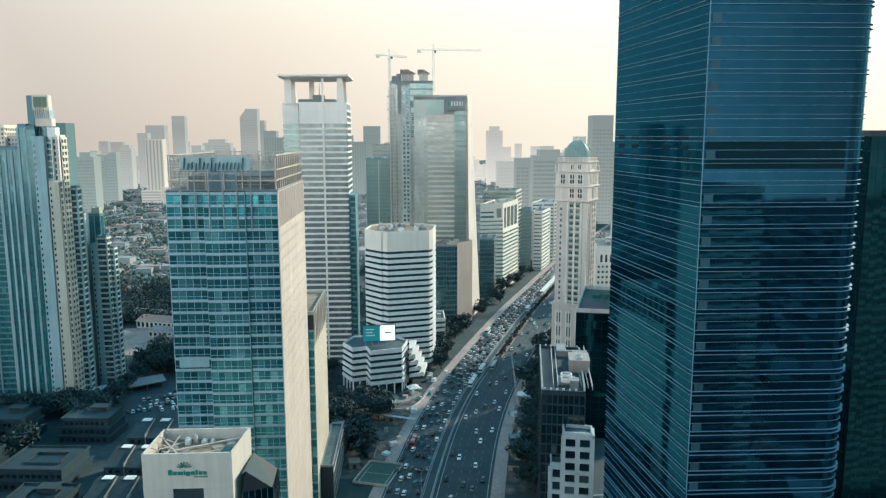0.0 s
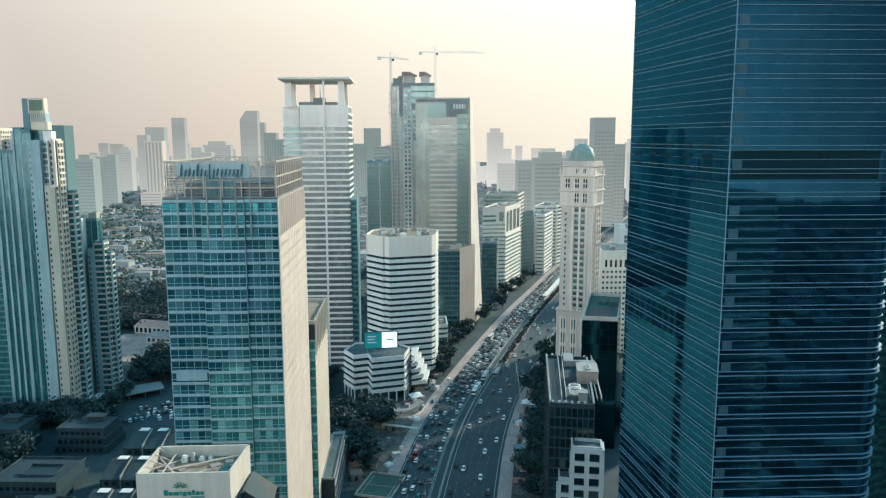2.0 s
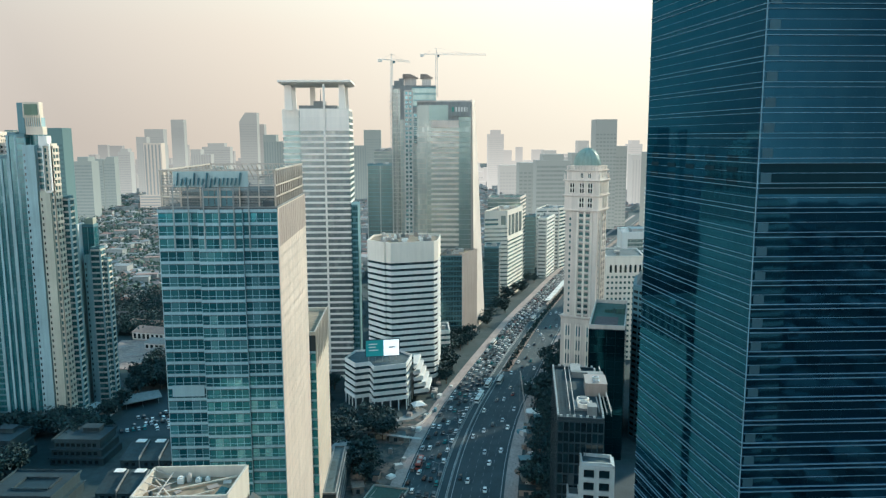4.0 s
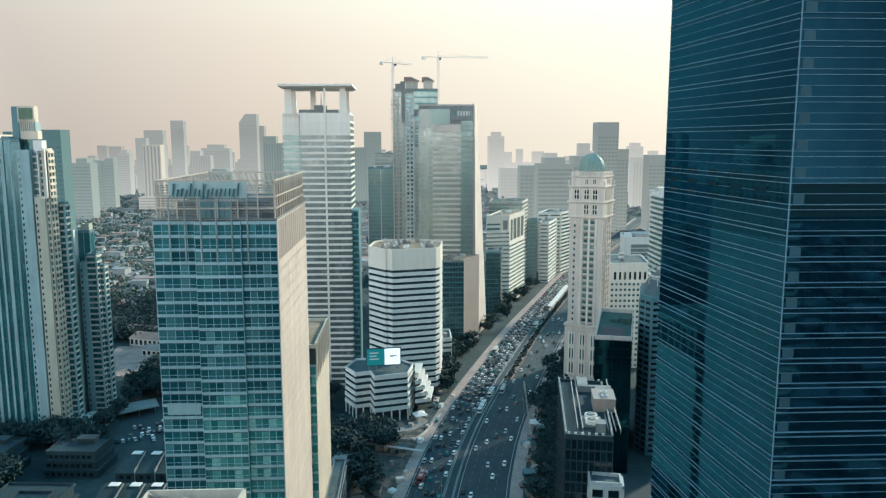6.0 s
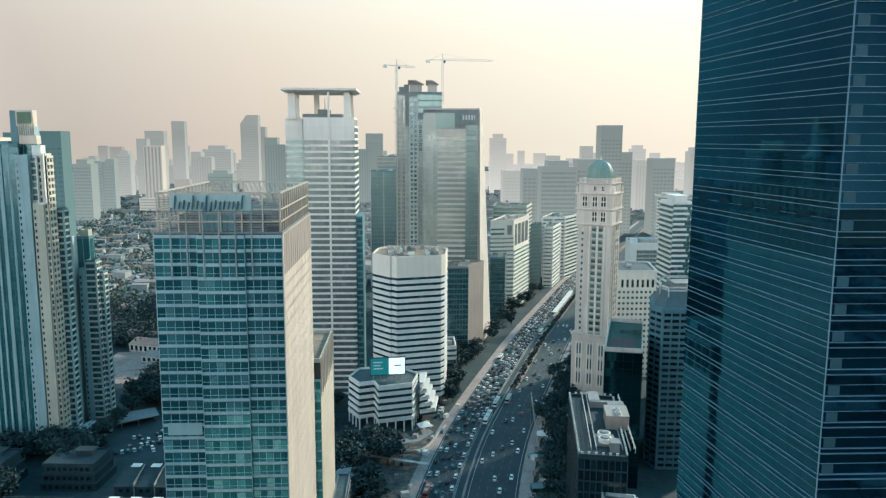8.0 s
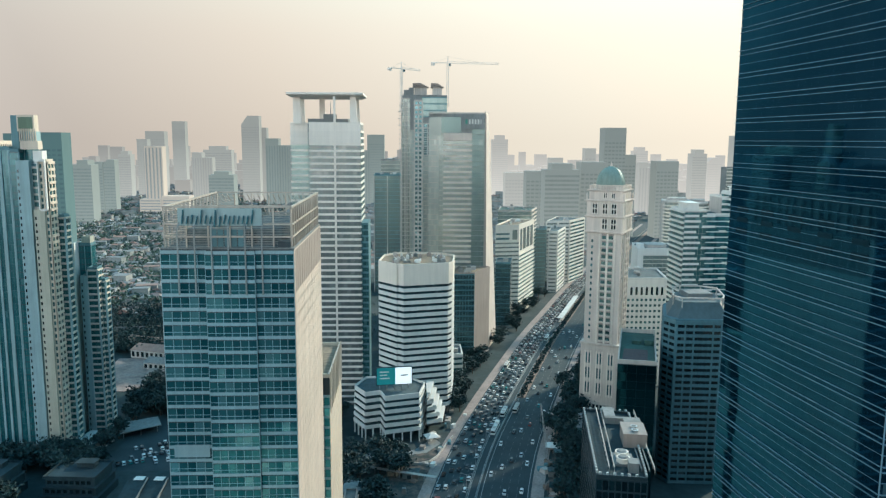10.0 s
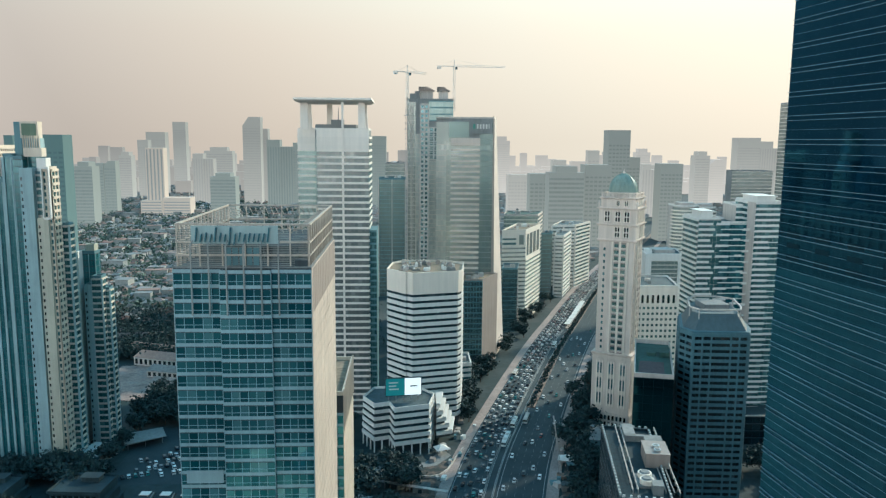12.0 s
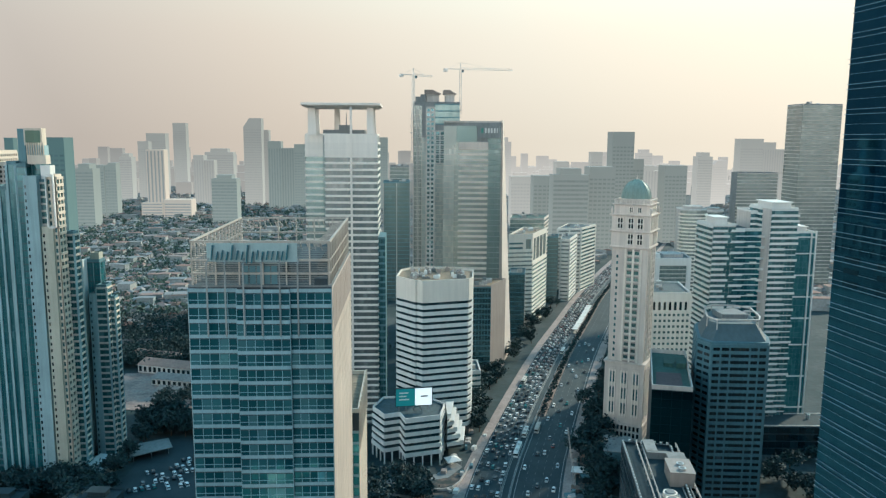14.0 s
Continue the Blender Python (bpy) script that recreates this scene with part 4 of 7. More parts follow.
simple_tower("brown_block", "office block with dark glass front and brown stone side", [(17.2, 579), (36.4, 579), (50.6, 607), (28, 612)], 66.5, BROWN,
             [(17, 9, GLASS_BLUE, (BLUEGREY, 0.8, 0.15), (BLUEGREY, 0.2, 0.2)), None, None, None], roof=ROOFWARM, rim_mat=BROWN, kit=8)
simple_tower("low_office", "small white office with dark window bands", [(13, 520), (24, 522), (24, 546), (13, 546)], 22, WHITE,
             [(6, 6, GLASS_APT, (WHITE, 2.0, 0.4), None), (6, 8, GLASS_APT, (WHITE, 2.0, 0.4), None)], kit=2)


def pale_office():
    t = thing("pale_office", "pale stone office building with banded windows and tall top openings", "office building")
    pts = [(68, 724), (90.5, 728), (113, 780), (91, 786)]
    shell(t, pts, 0, 85, IVORY, ROOFWARM, 1.4, IVORY)
    facade(t, pts[0], pts[1], 1, 71, 18, 8, GLASS_HAZE, (IVORY, 2.3, 0.6), None, split=True)
    facade(t, pts[1], pts[2], 1, 58, 15, 14, GLASS_APT, (IVORY, 2.1, 0.6), None, split=True)
    a, b = Vector(pts[0]), Vector(pts[1])
    for z0, z1 in ((72.5, 74.5), (77.0, 78.6)):
        m, w = edge_frame(tuple(a), tuple(a + (b - a) * 0.62), 0)
        bm = bmesh.new()
        box(bm, 0.6, w - 0.6, -0.16, 0.05, z0, z1)
        part("window_strip", bm, GLASS_APT, t, m=m)
    m, w = edge_frame(pts[1], pts[2], 0)
    for u0, u1 in ((0.08, 0.20), (0.26, 0.44), (0.50, 0.68), (0.74, 0.92)):
        bm = bmesh.new()
        box(bm, u0 * w, u1 * w, -0.14, 0.05, 61.5, 81.5)
        part("tall_window", bm, GLASS_HAZE, t, m=m)
    m, w = edge_frame(tuple(a), tuple(b), 0)
    bm = bmesh.new()
    box(bm, w * 0.72, w * 0.92, -0.14, 0.05, 72.5, 81.5)
    part("tall_window", bm, GLASS_HAZE, t, m=m)
    roof_kit(t, pts, 85.06, 33, 7, 2.6, (WHITE, PALE, BROWN))
    return t


pale_office()
simple_tower("pale_office", "grey-green office slab behind the pale stone building", [(78, 792), (112, 792), (124, 832), (86, 836)], 93, PALE,
             [(23, 12, GLASS_SKY, (PALE, 1.0, 0.3), None), (23, 10, GLASS_HAZE, (STONE, 1.6, 0.3), None)], roof=GREENROOF, kit=4)
simple_tower("glass_slab", "narrow dark blue glass slab beside the avenue", [(64.5, 690), (78, 690), (83, 716), (69, 716)], 56, BLUEGREY,
             [(14, 5, GLASS_BLUE, (BLUEGREY, 0.4, 0.2), None), (14, 10, GLASS_BLUE, (BROWN, 0.9, 0.2), None)], kit=1)
simple_tower("glass_slab", "dark teal glass slab tower", [(120.5, 828), (134, 828), (138.5, 848), (124, 850)], 70, BLUEGREY,
             [(17, 8, GLASS_SKY, (BLUEGREY, 0.5, 0.2), None), (17, 8, GLASS_SKY, (BLUEGREY, 0.5, 0.2), None)], kit=2)
simple_tower("white_office", "white office block with long dark window bands", [(139.5, 840), (148.5, 838), (166, 882), (151, 888)], 66, IVORY,
             [(16, 4, GLASS_HAZE, (WARMWHITE, 2.5, 0.5), (WARMWHITE, 1.4, 0.5, 4)), (16, 12, GLASS_APT, (WARMWHITE, 2.3, 0.5), (WARMWHITE, 1.6, 0.55, 12))], kit=3)
simple_tower("white_office", "wide white office slab with long window bands", [(145, 886), (172.5, 890), (199, 930), (168, 940)], 72, IVORY,
             [(17, 12, GLASS_HAZE, (WARMWHITE, 2.5, 0.5), (WARMWHITE, 1.8, 0.55, 6)), (17, 10, GLASS_APT, (IVORY, 2.2, 0.5), (IVORY, 1.8, 0.55, 10))], kit=3)


def domed_tower():
    t = thing("domed_tower", "slender pale stone tower with green dome and paired bay windows", "tower")
    c, turn = (106.0, 473.0), 30

    def ring(w):
        return rect(*c, w, w, turn)

    def span(w, i, u0, u1):
        a, b = Vector(ring(w)[i]), Vector(ring(w)[(i + 1) % 4])
        return tuple(a + (b - a) * u0), tuple(a + (b - a) * u1)

    shell(t, ring(22.4), 0, 45, STONE, ROOF, 0.8, STONE, "base_wall")
    shell(t, ring(20.0), 45, 112, STONE, None, 0, name="shaft_wall")
    shell(t, ring(21.4), 112, 129.5, STONE, ROOF, 0, name="upper_wall")
    shell(t, ring(19.6), 129.5, 135.4, STONE, ROOF, 0, name="attic_wall")
    for i in (0, 1, 3):
        # two stacks of bay windows between ribs, and a stack of slits beside them
        for u0, u1 in ((0.43, 0.58), (0.63, 0.78)):
            a, b = span(20.0, i, u0, u1)
            facade(t, a, b, 46.5, 110.0, 17, 1, GLASS_BLUE, (BROWN, 1.1, 0.35), (STONE, 0.35, 0.6))
            m, w = edge_frame(a, b, 46.5)
            bm = bmesh.new()
            prism(bm, [(0.1, -0.12), (w * 0.25, -1.0), (w * 0.75, -1.0), (w - 0.1, -0.12)], 0.0, 1.0)
            me = mesh_of("bay_sill", bm, STONE)
            for k in range(17):
                part("bay_sill", me, None, t, m=m @ Matrix.Translation((0, 0, k * 63.5 / 17 + 0.3)))
        for u in (0.385, 0.605, 0.82):
            m, w = edge_frame(*span(20.0, i, u - 0.02, u + 0.02), 45.5)
            bm = bmesh.new()
            box(bm, 0, w, -0.75, 0, 0, 66)
            part("rib", bm, IVORY, t, m=m)
        facade(t, *span(20.0, i, 0.12, 0.20), 47, 108, 17, 1, GLASS_APT, (STONE, 1.9, 0.25), (STONE, 0.4, 0.3))
        for u in (0.13, 0.43, 0.73):
            facade(t, *span(22.4, i, u, u + 0.15), 14, 41, 3, 2, GLASS_APT, (STONE, 2.6, 0.4), (IVORY, 0.7, 0.6))
        facade(t, *span(22.4, i, 0.04, 0.96), 1, 9, 2, 9, GLASS_BLACK, (STONE, 1.2, 0.4), (STONE, 0.9, 0.5))
        for u in (0.16, 0.44, 0.68):
            facade(t, *span(21.4, i, u, u + 0.14), 122, 128.2, 2, 2, GLASS_BLACK, (STONE, 0.8, 0.25), (IVORY, 0.4, 0.5))
        for u in (0.44, 0.68):
            facade(t, *span(21.4, i, u, u + 0.14), 113.2, 119.4, 2, 2, GLASS_BLACK, (STONE, 0.8, 0.25), (IVORY, 0.4, 0.5))
            facade(t, *span(19.6, i, u, u + 0.10), 131.2, 134.0, 1, 2, GLASS_BLACK, None, (IVORY, 0.35, 0.3))
    for w, z, h in ((22.8, 44.4, 1.5), (21.6, 110.8, 1.5), (22.2, 119.8, 1.2), (22.2, 129.0, 1.1), (20.6, 135.0, 0.9)):
        bm = bmesh.new()
        prism(bm, ring(w), z, z + h * 0.5, ring(w + 0.9))
        prism(bm, ring(w + 0.9), z + h * 0.5, z + h)
        part("cornice", bm, STONE, t)
    # balustrade with corner urns round the dome
    for i in range(4):
        m, w = edge_frame(*span(19.8, i, 0, 1), 135.9)
        bm = bmesh.new()
        box(bm, 0, w - 0.4, 0, 0.4, 2.0, 2.5)
        part("balustrade_rail", bm, STONE, t, m=m)
        bm = bmesh.new()
        box(bm, -0.3, 0.3, 0.05, 0.35, 0, 2.0)
        me = mesh_of("baluster", bm, STONE)
        for k in range(11):
            part("baluster", me, None, t, m=m @ Matrix.Translation((0.6 + k * (w - 1.2) / 10, 0, 0)))
        x, y = ring(21.4)[i]
        bm = bmesh.new()
        cyl(bm, x, y, 130.1, 132.4, 0.55, 0.75, 8)
        cyl(bm, x, y, 132.4, 134.2, 0.75, 0.1, 8)
        part("urn", bm, STONE, t)
    bm = bmesh.new()
    cyl(bm, c[0], c[1], 135.9, 138.6, 8.3, 8.3, 24)
    part("drum", bm, STONE, t)
    bm = bmesh.new()
    for k in range(8):
        a0, a1 = radians(k * 11.25), radians(k * 11.25 + 11.25)
        cyl(bm, c[0], c[1], 138.6 + 10.4 * math.sin(a0), 138.6 + 10.4 * math.sin(a1), 8.3 * math.cos(a0), 8.3 * math.cos(a1), 24)
    dome = part("dome", bm, COPPER, t, "green metal dome")
    for k in range(12):
        a = radians(k * 30)
        bm = bmesh.new()
        for j in range(6):
            e0, e1 = radians(j * 14), radians(j * 14 + 14)
            beam(bm, (c[0] + 8.4 * math.cos(e0) * math.cos(a), c[1] + 8.4 * math.cos(e0) * math.sin(a), 138.6 + 10.5 * math.sin(e0)),
                 (c[0] + 8.4 * math.cos(e1) * math.cos(a), c[1] + 8.4 * math.cos(e1) * math.sin(a), 138.6 + 10.5 * math.sin(e1)), 0.3)
        part("dome_rib", bm, COPPER, dome)
    bm = bmesh.new()
    cyl(bm, c[0], c[1], 148.8, 150.2, 0.9, 0.5, 8)
    cyl(bm, c[0], c[1], 150.2, 152, 0.25, 0.05, 6)
    part("finial", bm, STONE, dome)
    return t


domed_tower()
arched = simple_tower("arched_block", "white block with small square windows and an arched top storey", [(132.5, 522), (159.5, 522), (165, 560), (138, 562)], 73, WHITE,
             [(19, 9, GLASS_APT, (WHITE, 2.2, 0.4), (WHITE, 1.3, 0.45)), (19, 12, GLASS_APT, (WHITE, 2.2, 0.4), (WHITE, 1.3, 0.45))], kit=3)
for k in range(7):
    bm = bmesh.new()
    x = 135.0 + k * 3.45
    ring = [(x + 0.75 + 0.75 * math.cos(radians(a)), 67.2 + 0.9 * math.sin(radians(a))) for a in range(0, 181, 30)]
    outline = [(x, 62.6), (x + 1.5, 62.6), *ring[:-1], (x, 67.2)]
    front = [bm.verts.new((px, 521.45, pz)) for px, pz in outline]
    rear = [bm.verts.new((px, 521.56, pz)) for px, pz in outline]
    bm.faces.new(front)
    for p in range(len(front)):
        q = (p + 1) % len(front)
        bm.faces.new([front[p], rear[p], rear[q], front[q]])
    part("arched_window", bm, GLASS_BLACK, arched)
bm = bmesh.new()
box(bm, 132.6, 159.4, 521.57, 521.9, 61.6, 72.8)
part("arcade_wall", bm, WHITE, arched)


def framed_office():
    t = thing("white_office", "white framed office with teal glass front", "office building")
    pts = [(195.5, 706), (229.5, 706), (236, 742), (202, 744)]
    shell(t, pts, 0, 66.5, WHITE, ROOF, 1.2, WHITE)
    facade(t, (201, 705.6), (225.6, 705.6), 8, 61, 14, 8, GLASS_SKY, (PALE, 0.9, 0.3), None, split=False)
    for x0, x1, z0, z1 in ((195.5, 201, 0, 67.6), (225.6, 229.5, 0, 67.6), (201, 225.6, 61, 67.6)):
        bm = bmesh.new()
        box(bm, x0, x1, 704.2, 705.9, z0, z1)
        part("front_frame", bm, WHITE, t)
    facade(t, pts[1], pts[2], 2, 64, 16, 8, GLASS_APT, (WHITE, 1.8, 0.4), None, split=False)
    bm = bmesh.new()
    cyl(bm, 201, 716, 66.6, 70.5, 4.2, 3.4, 16)
    part("roof_drum", bm, WHITE, t)
    bm = bmesh.new()
    box(bm, 208, 226, 716, 734, 66.6, 69.4)
    part("plant_room", bm, PALE, t)
    return t


framed_office()
simple_tower("dark_block", "dark teal block with green coated sunken roof", [(82, 361), (98.4, 357), (115.5, 412), (99.5, 417)], 65, DARK,
             [(17, 4, GLASS_DARK, None, None), (17, 12, GLASS_DARK, None, None)], roof=GREENROOF, rim=2.0, rim_mat=PALE, kit=0)
_dark = bpy.data.objects["dark_block"]
for _pts, _h, _mat in (([(85.0, 364.5), (96.0, 362), (102.0, 381), (91.5, 384)], 0.3, coat("dull_red_sheet", (0.13, 0.085, 0.085), 0.85, 0.4)), ([(98.0, 393), (102.0, 392), (105, 401), (101, 402)], 1.6, GREENROOF), ([(103.0, 390), (107.5, 389), (111, 399), (106.5, 400)], 2.4, GREENROOF)):
    bm = bmesh.new()
    prism(bm, _pts, 65.07, 65.07 + _h)
    part("roof_panel" if _h < 1 else "plant_box", bm, _mat, _dark)


def roof_block():
    t = thing("office_block", "dark office block with busy railed roof and white plant boxes", "office building")
    pts = [(46.5, 256), (61.5, 253), (72, 309), (55.5, 313)]
    shell(t, pts, 0, 61, DARK, ROOFDARK, 1.0, DARK)
    facade(t, pts[0], pts[1], 0.5, 60.5, 16, 8, GLASS_BLACK, (DARK, 0.6, 0.15), (DARK, 0.3, 0.2))
    facade(t, pts[1], pts[2], 0.5, 60.5, 16, 20, GLASS_BLACK, (DARK, 0.6, 0.15), (DARK, 0.3, 0.2))
    facade(t, pts[3], pts[0], 0.5, 60.5, 16, 20, GLASS_BLACK, (DARK, 0.6, 0.15), (DARK, 0.3, 0.2))
    m = pose(60.6, 272, 61.06, 0, 0, -9.5)
    for x0, x1, y0, y1, h, mt in ((-0.5, 7.2, 6, 17, 4.6, BROWN), (-5.2, 1.2, -9.5, -0.5, 0.5, GREY), (1.5, 7.2, 18, 26, 3.0, GREY), (-1, 2, -14, -10, 3, GREY)):
        bm = bmesh.new()
        box(bm, x0, x1, y0, y1, 0, h)
        box(bm, x0 - 0.15, x1 + 0.15, y0 - 0.15, y1 + 0.15, h, h + 0.3)
        part("plant_box", bm, mt, t, m=m)
    for x, y in ((-2, -2.6), (-2, -7.2), (3.5, 8.5), (3.5, 12.0)):
        big = y < 0
        z = 0.8 if big else 4.9
        bm = bmesh.new()
        cyl(bm, x, y, z, z + (1.5 if big else 0.7), 2.2 if big else 1.2, n=18)
        fan = part("cooling_tower" if big else "cooling_fan", bm, IVORY if big else METAL, t, m=m)
        bm = bmesh.new()
        cyl(bm, x, y, z + (1.51 if big else 0.71), z + (1.9 if big else 0.8), 1.7 if big else 0.8, 1.3 if big else 0.7, n=18)
        part("fan_ring", bm, GREY, fan)
    for i in range(4):
        m2, w = edge_frame(pts[i], pts[(i + 1) % 4], 62.0)
        bm = bmesh.new()
        box(bm, -0.4, 0.4, -0.12, 0.5, 0, 0.7)
        me = mesh_of("coping_block", bm, SHADEWHITE)
        for k in range(int(w / 2.2)):
            part("coping_block", me, None, t, m=m2 @ Matrix.Translation((1.1 + k * 2.2, 0, 0)))
    for z0, x0, x1, y0, y1 in ((0.0, -4.6, -1.2, 28, 38), (0.0, -4.6, 6.4, 27, 28)):
        bm = bmesh.new()
        box(bm, x0, x1, y0, y1, z0, 2.2)
        box(bm, x0 - 0.3, x1 + 0.3, y0 - 0.3, y1 + 0.3, 2.2, 2.5)
        part("stair_deck", bm, GREY, t, m=m)
    for x in (3.2, 4.4, 5.6):
        bm = bmesh.new()
        beam(bm, (x, -12, 0.5), (x, 5.5, 0.5), 0.35)
        beam(bm, (x, -12, 0.0), (x, -12, 0.6), 0.35)
        part("pipe", bm, GREY, t, m=m)
    for s in (-7.0, -5.4, 6.9):
        bm = bmesh.new()
        beam(bm, (s, -14, 1.9), (s, 38, 1.9), 0.2)
        beam(bm, (s, -14, 1.2), (s, 38, 1.2), 0.12)
        for k in range(14):
            beam(bm, (s, -14 + k * 4, 0), (s, -14 + k * 4, 1.9), 0.14)
        part("railing", bm, PALE, t, m=m)
    return t


roof_block()
grid = simple_tower("lattice_block", "white grid-fronted block with deep square openings", [(52.8, 247), (62.5, 245), (64.0, 252), (54.0, 255)], 48.5, SHADEWHITE,
                    [(11, 2, GLASS_BLACK, (SHADEWHITE, 1.5, 0.8), (SHADEWHITE, 1.6, 0.8)), (11, 2, GLASS_BLACK, (SHADEWHITE, 1.5, 0.8), (SHADEWHITE, 1.6, 0.8))], kit=0)
simple_tower("lattice_block", "lower white grid-fronted wing", [(48.6, 248), (52.7, 247), (54.0, 255), (50, 256)], 37, SHADEWHITE,
             [(8, 1, GLASS_BLACK, (SHADEWHITE, 1.5, 0.8), (SHADEWHITE, 1.6, 0.8)), None], kit=0)


HIPBAND = coat("grey_green_panel", (0.085, 0.20, 0.24), 0.6, 0.3, vary=0.12)


def grey_tower():
    t = thing("hip_roof_tower", "dark grey office tower with ribbon windows and hipped roof", "office tower")
    pts = [(110.5, 385), (113.6, 377), (139.0, 375), (143.5, 384), (149, 409), (141, 417), (127, 419), (119, 411)]
    shell(t, inset(pts, 0.03), 0, 80, DARK, ROOF, 0)
    n = len(pts)
    for i, c in enumerate((4, 10, 6, 8, 4, 8, 4, 8)):
        if i == 1:
            m, w = facade(t, pts[1], pts[2], 1, 79.5, 26, 10, GLASS_BLACK, (HIPBAND, 1.5, 0.4), None, ends=0.1)
            for u in (0.02, 0.17, 0.33, 0.68, 0.83, 0.98):
                bm = bmesh.new()
                box(bm, u * w - 0.35, u * w + 0.35, -0.43, 0, 0, 78.5)
                part("mullion", bm, HIPBAND, t, m=m)
            continue
        facade(t, pts[i], pts[(i + 1) % n], 1, 79.5, 26, c, GLASS_BLACK, (HIPBAND, 1.5, 0.4), (HIPBAND, 0.7, 0.42, 2), split=i < 1, ends=0.1)
    bm = bmesh.new()
    prism(bm, pts, 79.6, 81.2)
    part("cornice", bm, HIPBAND, t)
    bm = bmesh.new()
    prism(bm, inset(pts, 0.08), 81.2, 88.0, inset(pts, 0.34))
    part("hip_roof", bm, coat("slate_sheet", (0.09, 0.13, 0.14), 0.6, 0.3), t)
    rim = inset(pts, 0.26)
    for i in range(n):
        bm = bmesh.new()
        beam(bm, (*rim[i], 90.2), (*rim[(i + 1) % n], 90.2), 0.7)
        beam(bm, (*rim[i], 85), (*rim[i], 90.2), 0.4)
        part("roof_ring", bm, PALE, t)
    bm = bmesh.new()
    box(bm, 124, 136, 391, 403, 87.8, 90.6)
    part("plant_room", bm, GREY, t)
    return t


grey_tower()


def balcony_complex():
    """Twin residential slab: stepped white balconies either side of a teal glass middle."""
    t = thing("balcony_tower", "white apartment building, staggered balconies beside teal glass bays", "apartment tower", group="balcony towers")
    fh = 3.1
    # body blocks: x0, x1, y0, y1, top
    for x0, x1, y0, y1, z1, mt in ((147.0, 160.0, 463, 486, 124.0, PALE), (160.0, 178.0, 466, 488, 121.5, BLUEGREY), (172.0, 179.0, 472, 490, 131.0, PALE), (176.2, 191.2, 456, 482, 134.0, PALE), (191.2, 206.0, 463, 486, 120.0, BLUEGREY)):
        shell(t, [(x0, y0), (x1, y0), (x1, y1), (x0, y1)], 0, z1, mt, ROOF, 1.0, WHITE)
    facade(t, (160.0, 466), (178.0, 466), 0, 121, 39, 9, GLASS_TEAL, (WHITE, 0.6, 0.3), None, split=False, tilt=0.8)
    facade(t, (147.0, 463), (160.0, 463), 0, 123.4, 40, 6, GLASS_APT, None, None)
    facade(t, (176.2, 456), (191.2, 456), 0, 133.5, 43, 7, GLASS_APT, (WHITE, 0.6, 0.3), None)
    facade(t, (172.0, 471.9), (176.2, 471.9), 121, 130.5, 3, 2, GLASS_APT, (WHITE, 1.2, 0.4), None)
    facade(t, (191.2, 463), (206.0, 463), 0, 119.5, 38, 7, GLASS_SLIT, None, None)
    facade(t, (206.0, 463), (206.0, 486), 0, 119.5, 38, 8, GLASS_SLIT, (BLUEGREY, 0.6, 0.2), None, split=False)
    facade(t, (147.0, 486), (147.0, 463), 0, 123.4, 40, 10, GLASS_APT, (WHITE, 1.2, 0.9), None, split=False)
    facade(t, (176.2, 482), (176.2, 466), 121, 133.5, 4, 5, GLASS_APT, (WHITE, 1.2, 0.6), None, split=False)

    def balcony(x0, x1, y, z, deep):
        bm = bmesh.new()
        box(bm, x0, x1, y - deep, y - 0.13, z - 0.16, z + 0.16)
        box(bm, x0, x1, y - deep, y - deep + 0.15, z + 0.16, z + 1.15)
        part("balcony", bm, WHITE, t)

    for k in range(1, 40):
        z = k * fh
        step = (0.0, 1.4, 2.6, 1.2)[k % 4]
        if z < 122:
            balcony(146.6, 153.6 + step, 463, z, 1.8)
            if k % 2:
                balcony(156.5 + step * 0.5, 163.4 + step, 463, z, 1.3)
        if z < 120 and k % 3 == 0:
            balcony(168.5 + step, 172.5 + step, 466, z, 1.0)
        if k % 2 == 0 and z < 120:
            balcony(173.6 - step * 0.4, 178.4, 463, z, 1.5)
    for k in range(1, 43):
        z = k * fh
        step = (0.0, 0.9, 2.2, 1.0)[k % 4]
        balcony(175.8, 183.6 + step, 456, z, 2.0)
        if k > 36 or k % 3 == 1:
            balcony(183.6 + step + 0.01, 191.6, 456, z, 1.4)
    # the long floor slabs and pale edge posts of the dark glass wing
    for k in (6, 12, 18, 23, 27, 31, 35, 38):
        bm = bmesh.new()
        box(bm, 191.2, 206.4, 462.2, 462.86, k * fh - 0.35, k * fh + 0.35)
        part("floor_slab", bm, WHITE, t)
    for x in (203.0, 205.6):
        bm = bmesh.new()
        box(bm, x, x + 0.6, 462.0, 462.86, 0, 121.4)
        part("edge_post", bm, WHITE, t)
    for x0, x1, y0, y1, z0, z1 in ((150, 157, 468, 482, 124.0, 128.0), (178.5, 189, 460, 478, 134.0, 137.2), (194, 203, 468, 482, 120.0, 123.0)):
        bm = bmesh.new()
        box(bm, x0, x1, y0, y1, z0 + 0.06, z1)
        box(bm, x0 - 0.8, x1 + 0.8, y0 - 0.8, y1 + 0.8, z1, z1 + 0.4)
        part("penthouse", bm, WHITE, t)
    return t


balcony_complex()


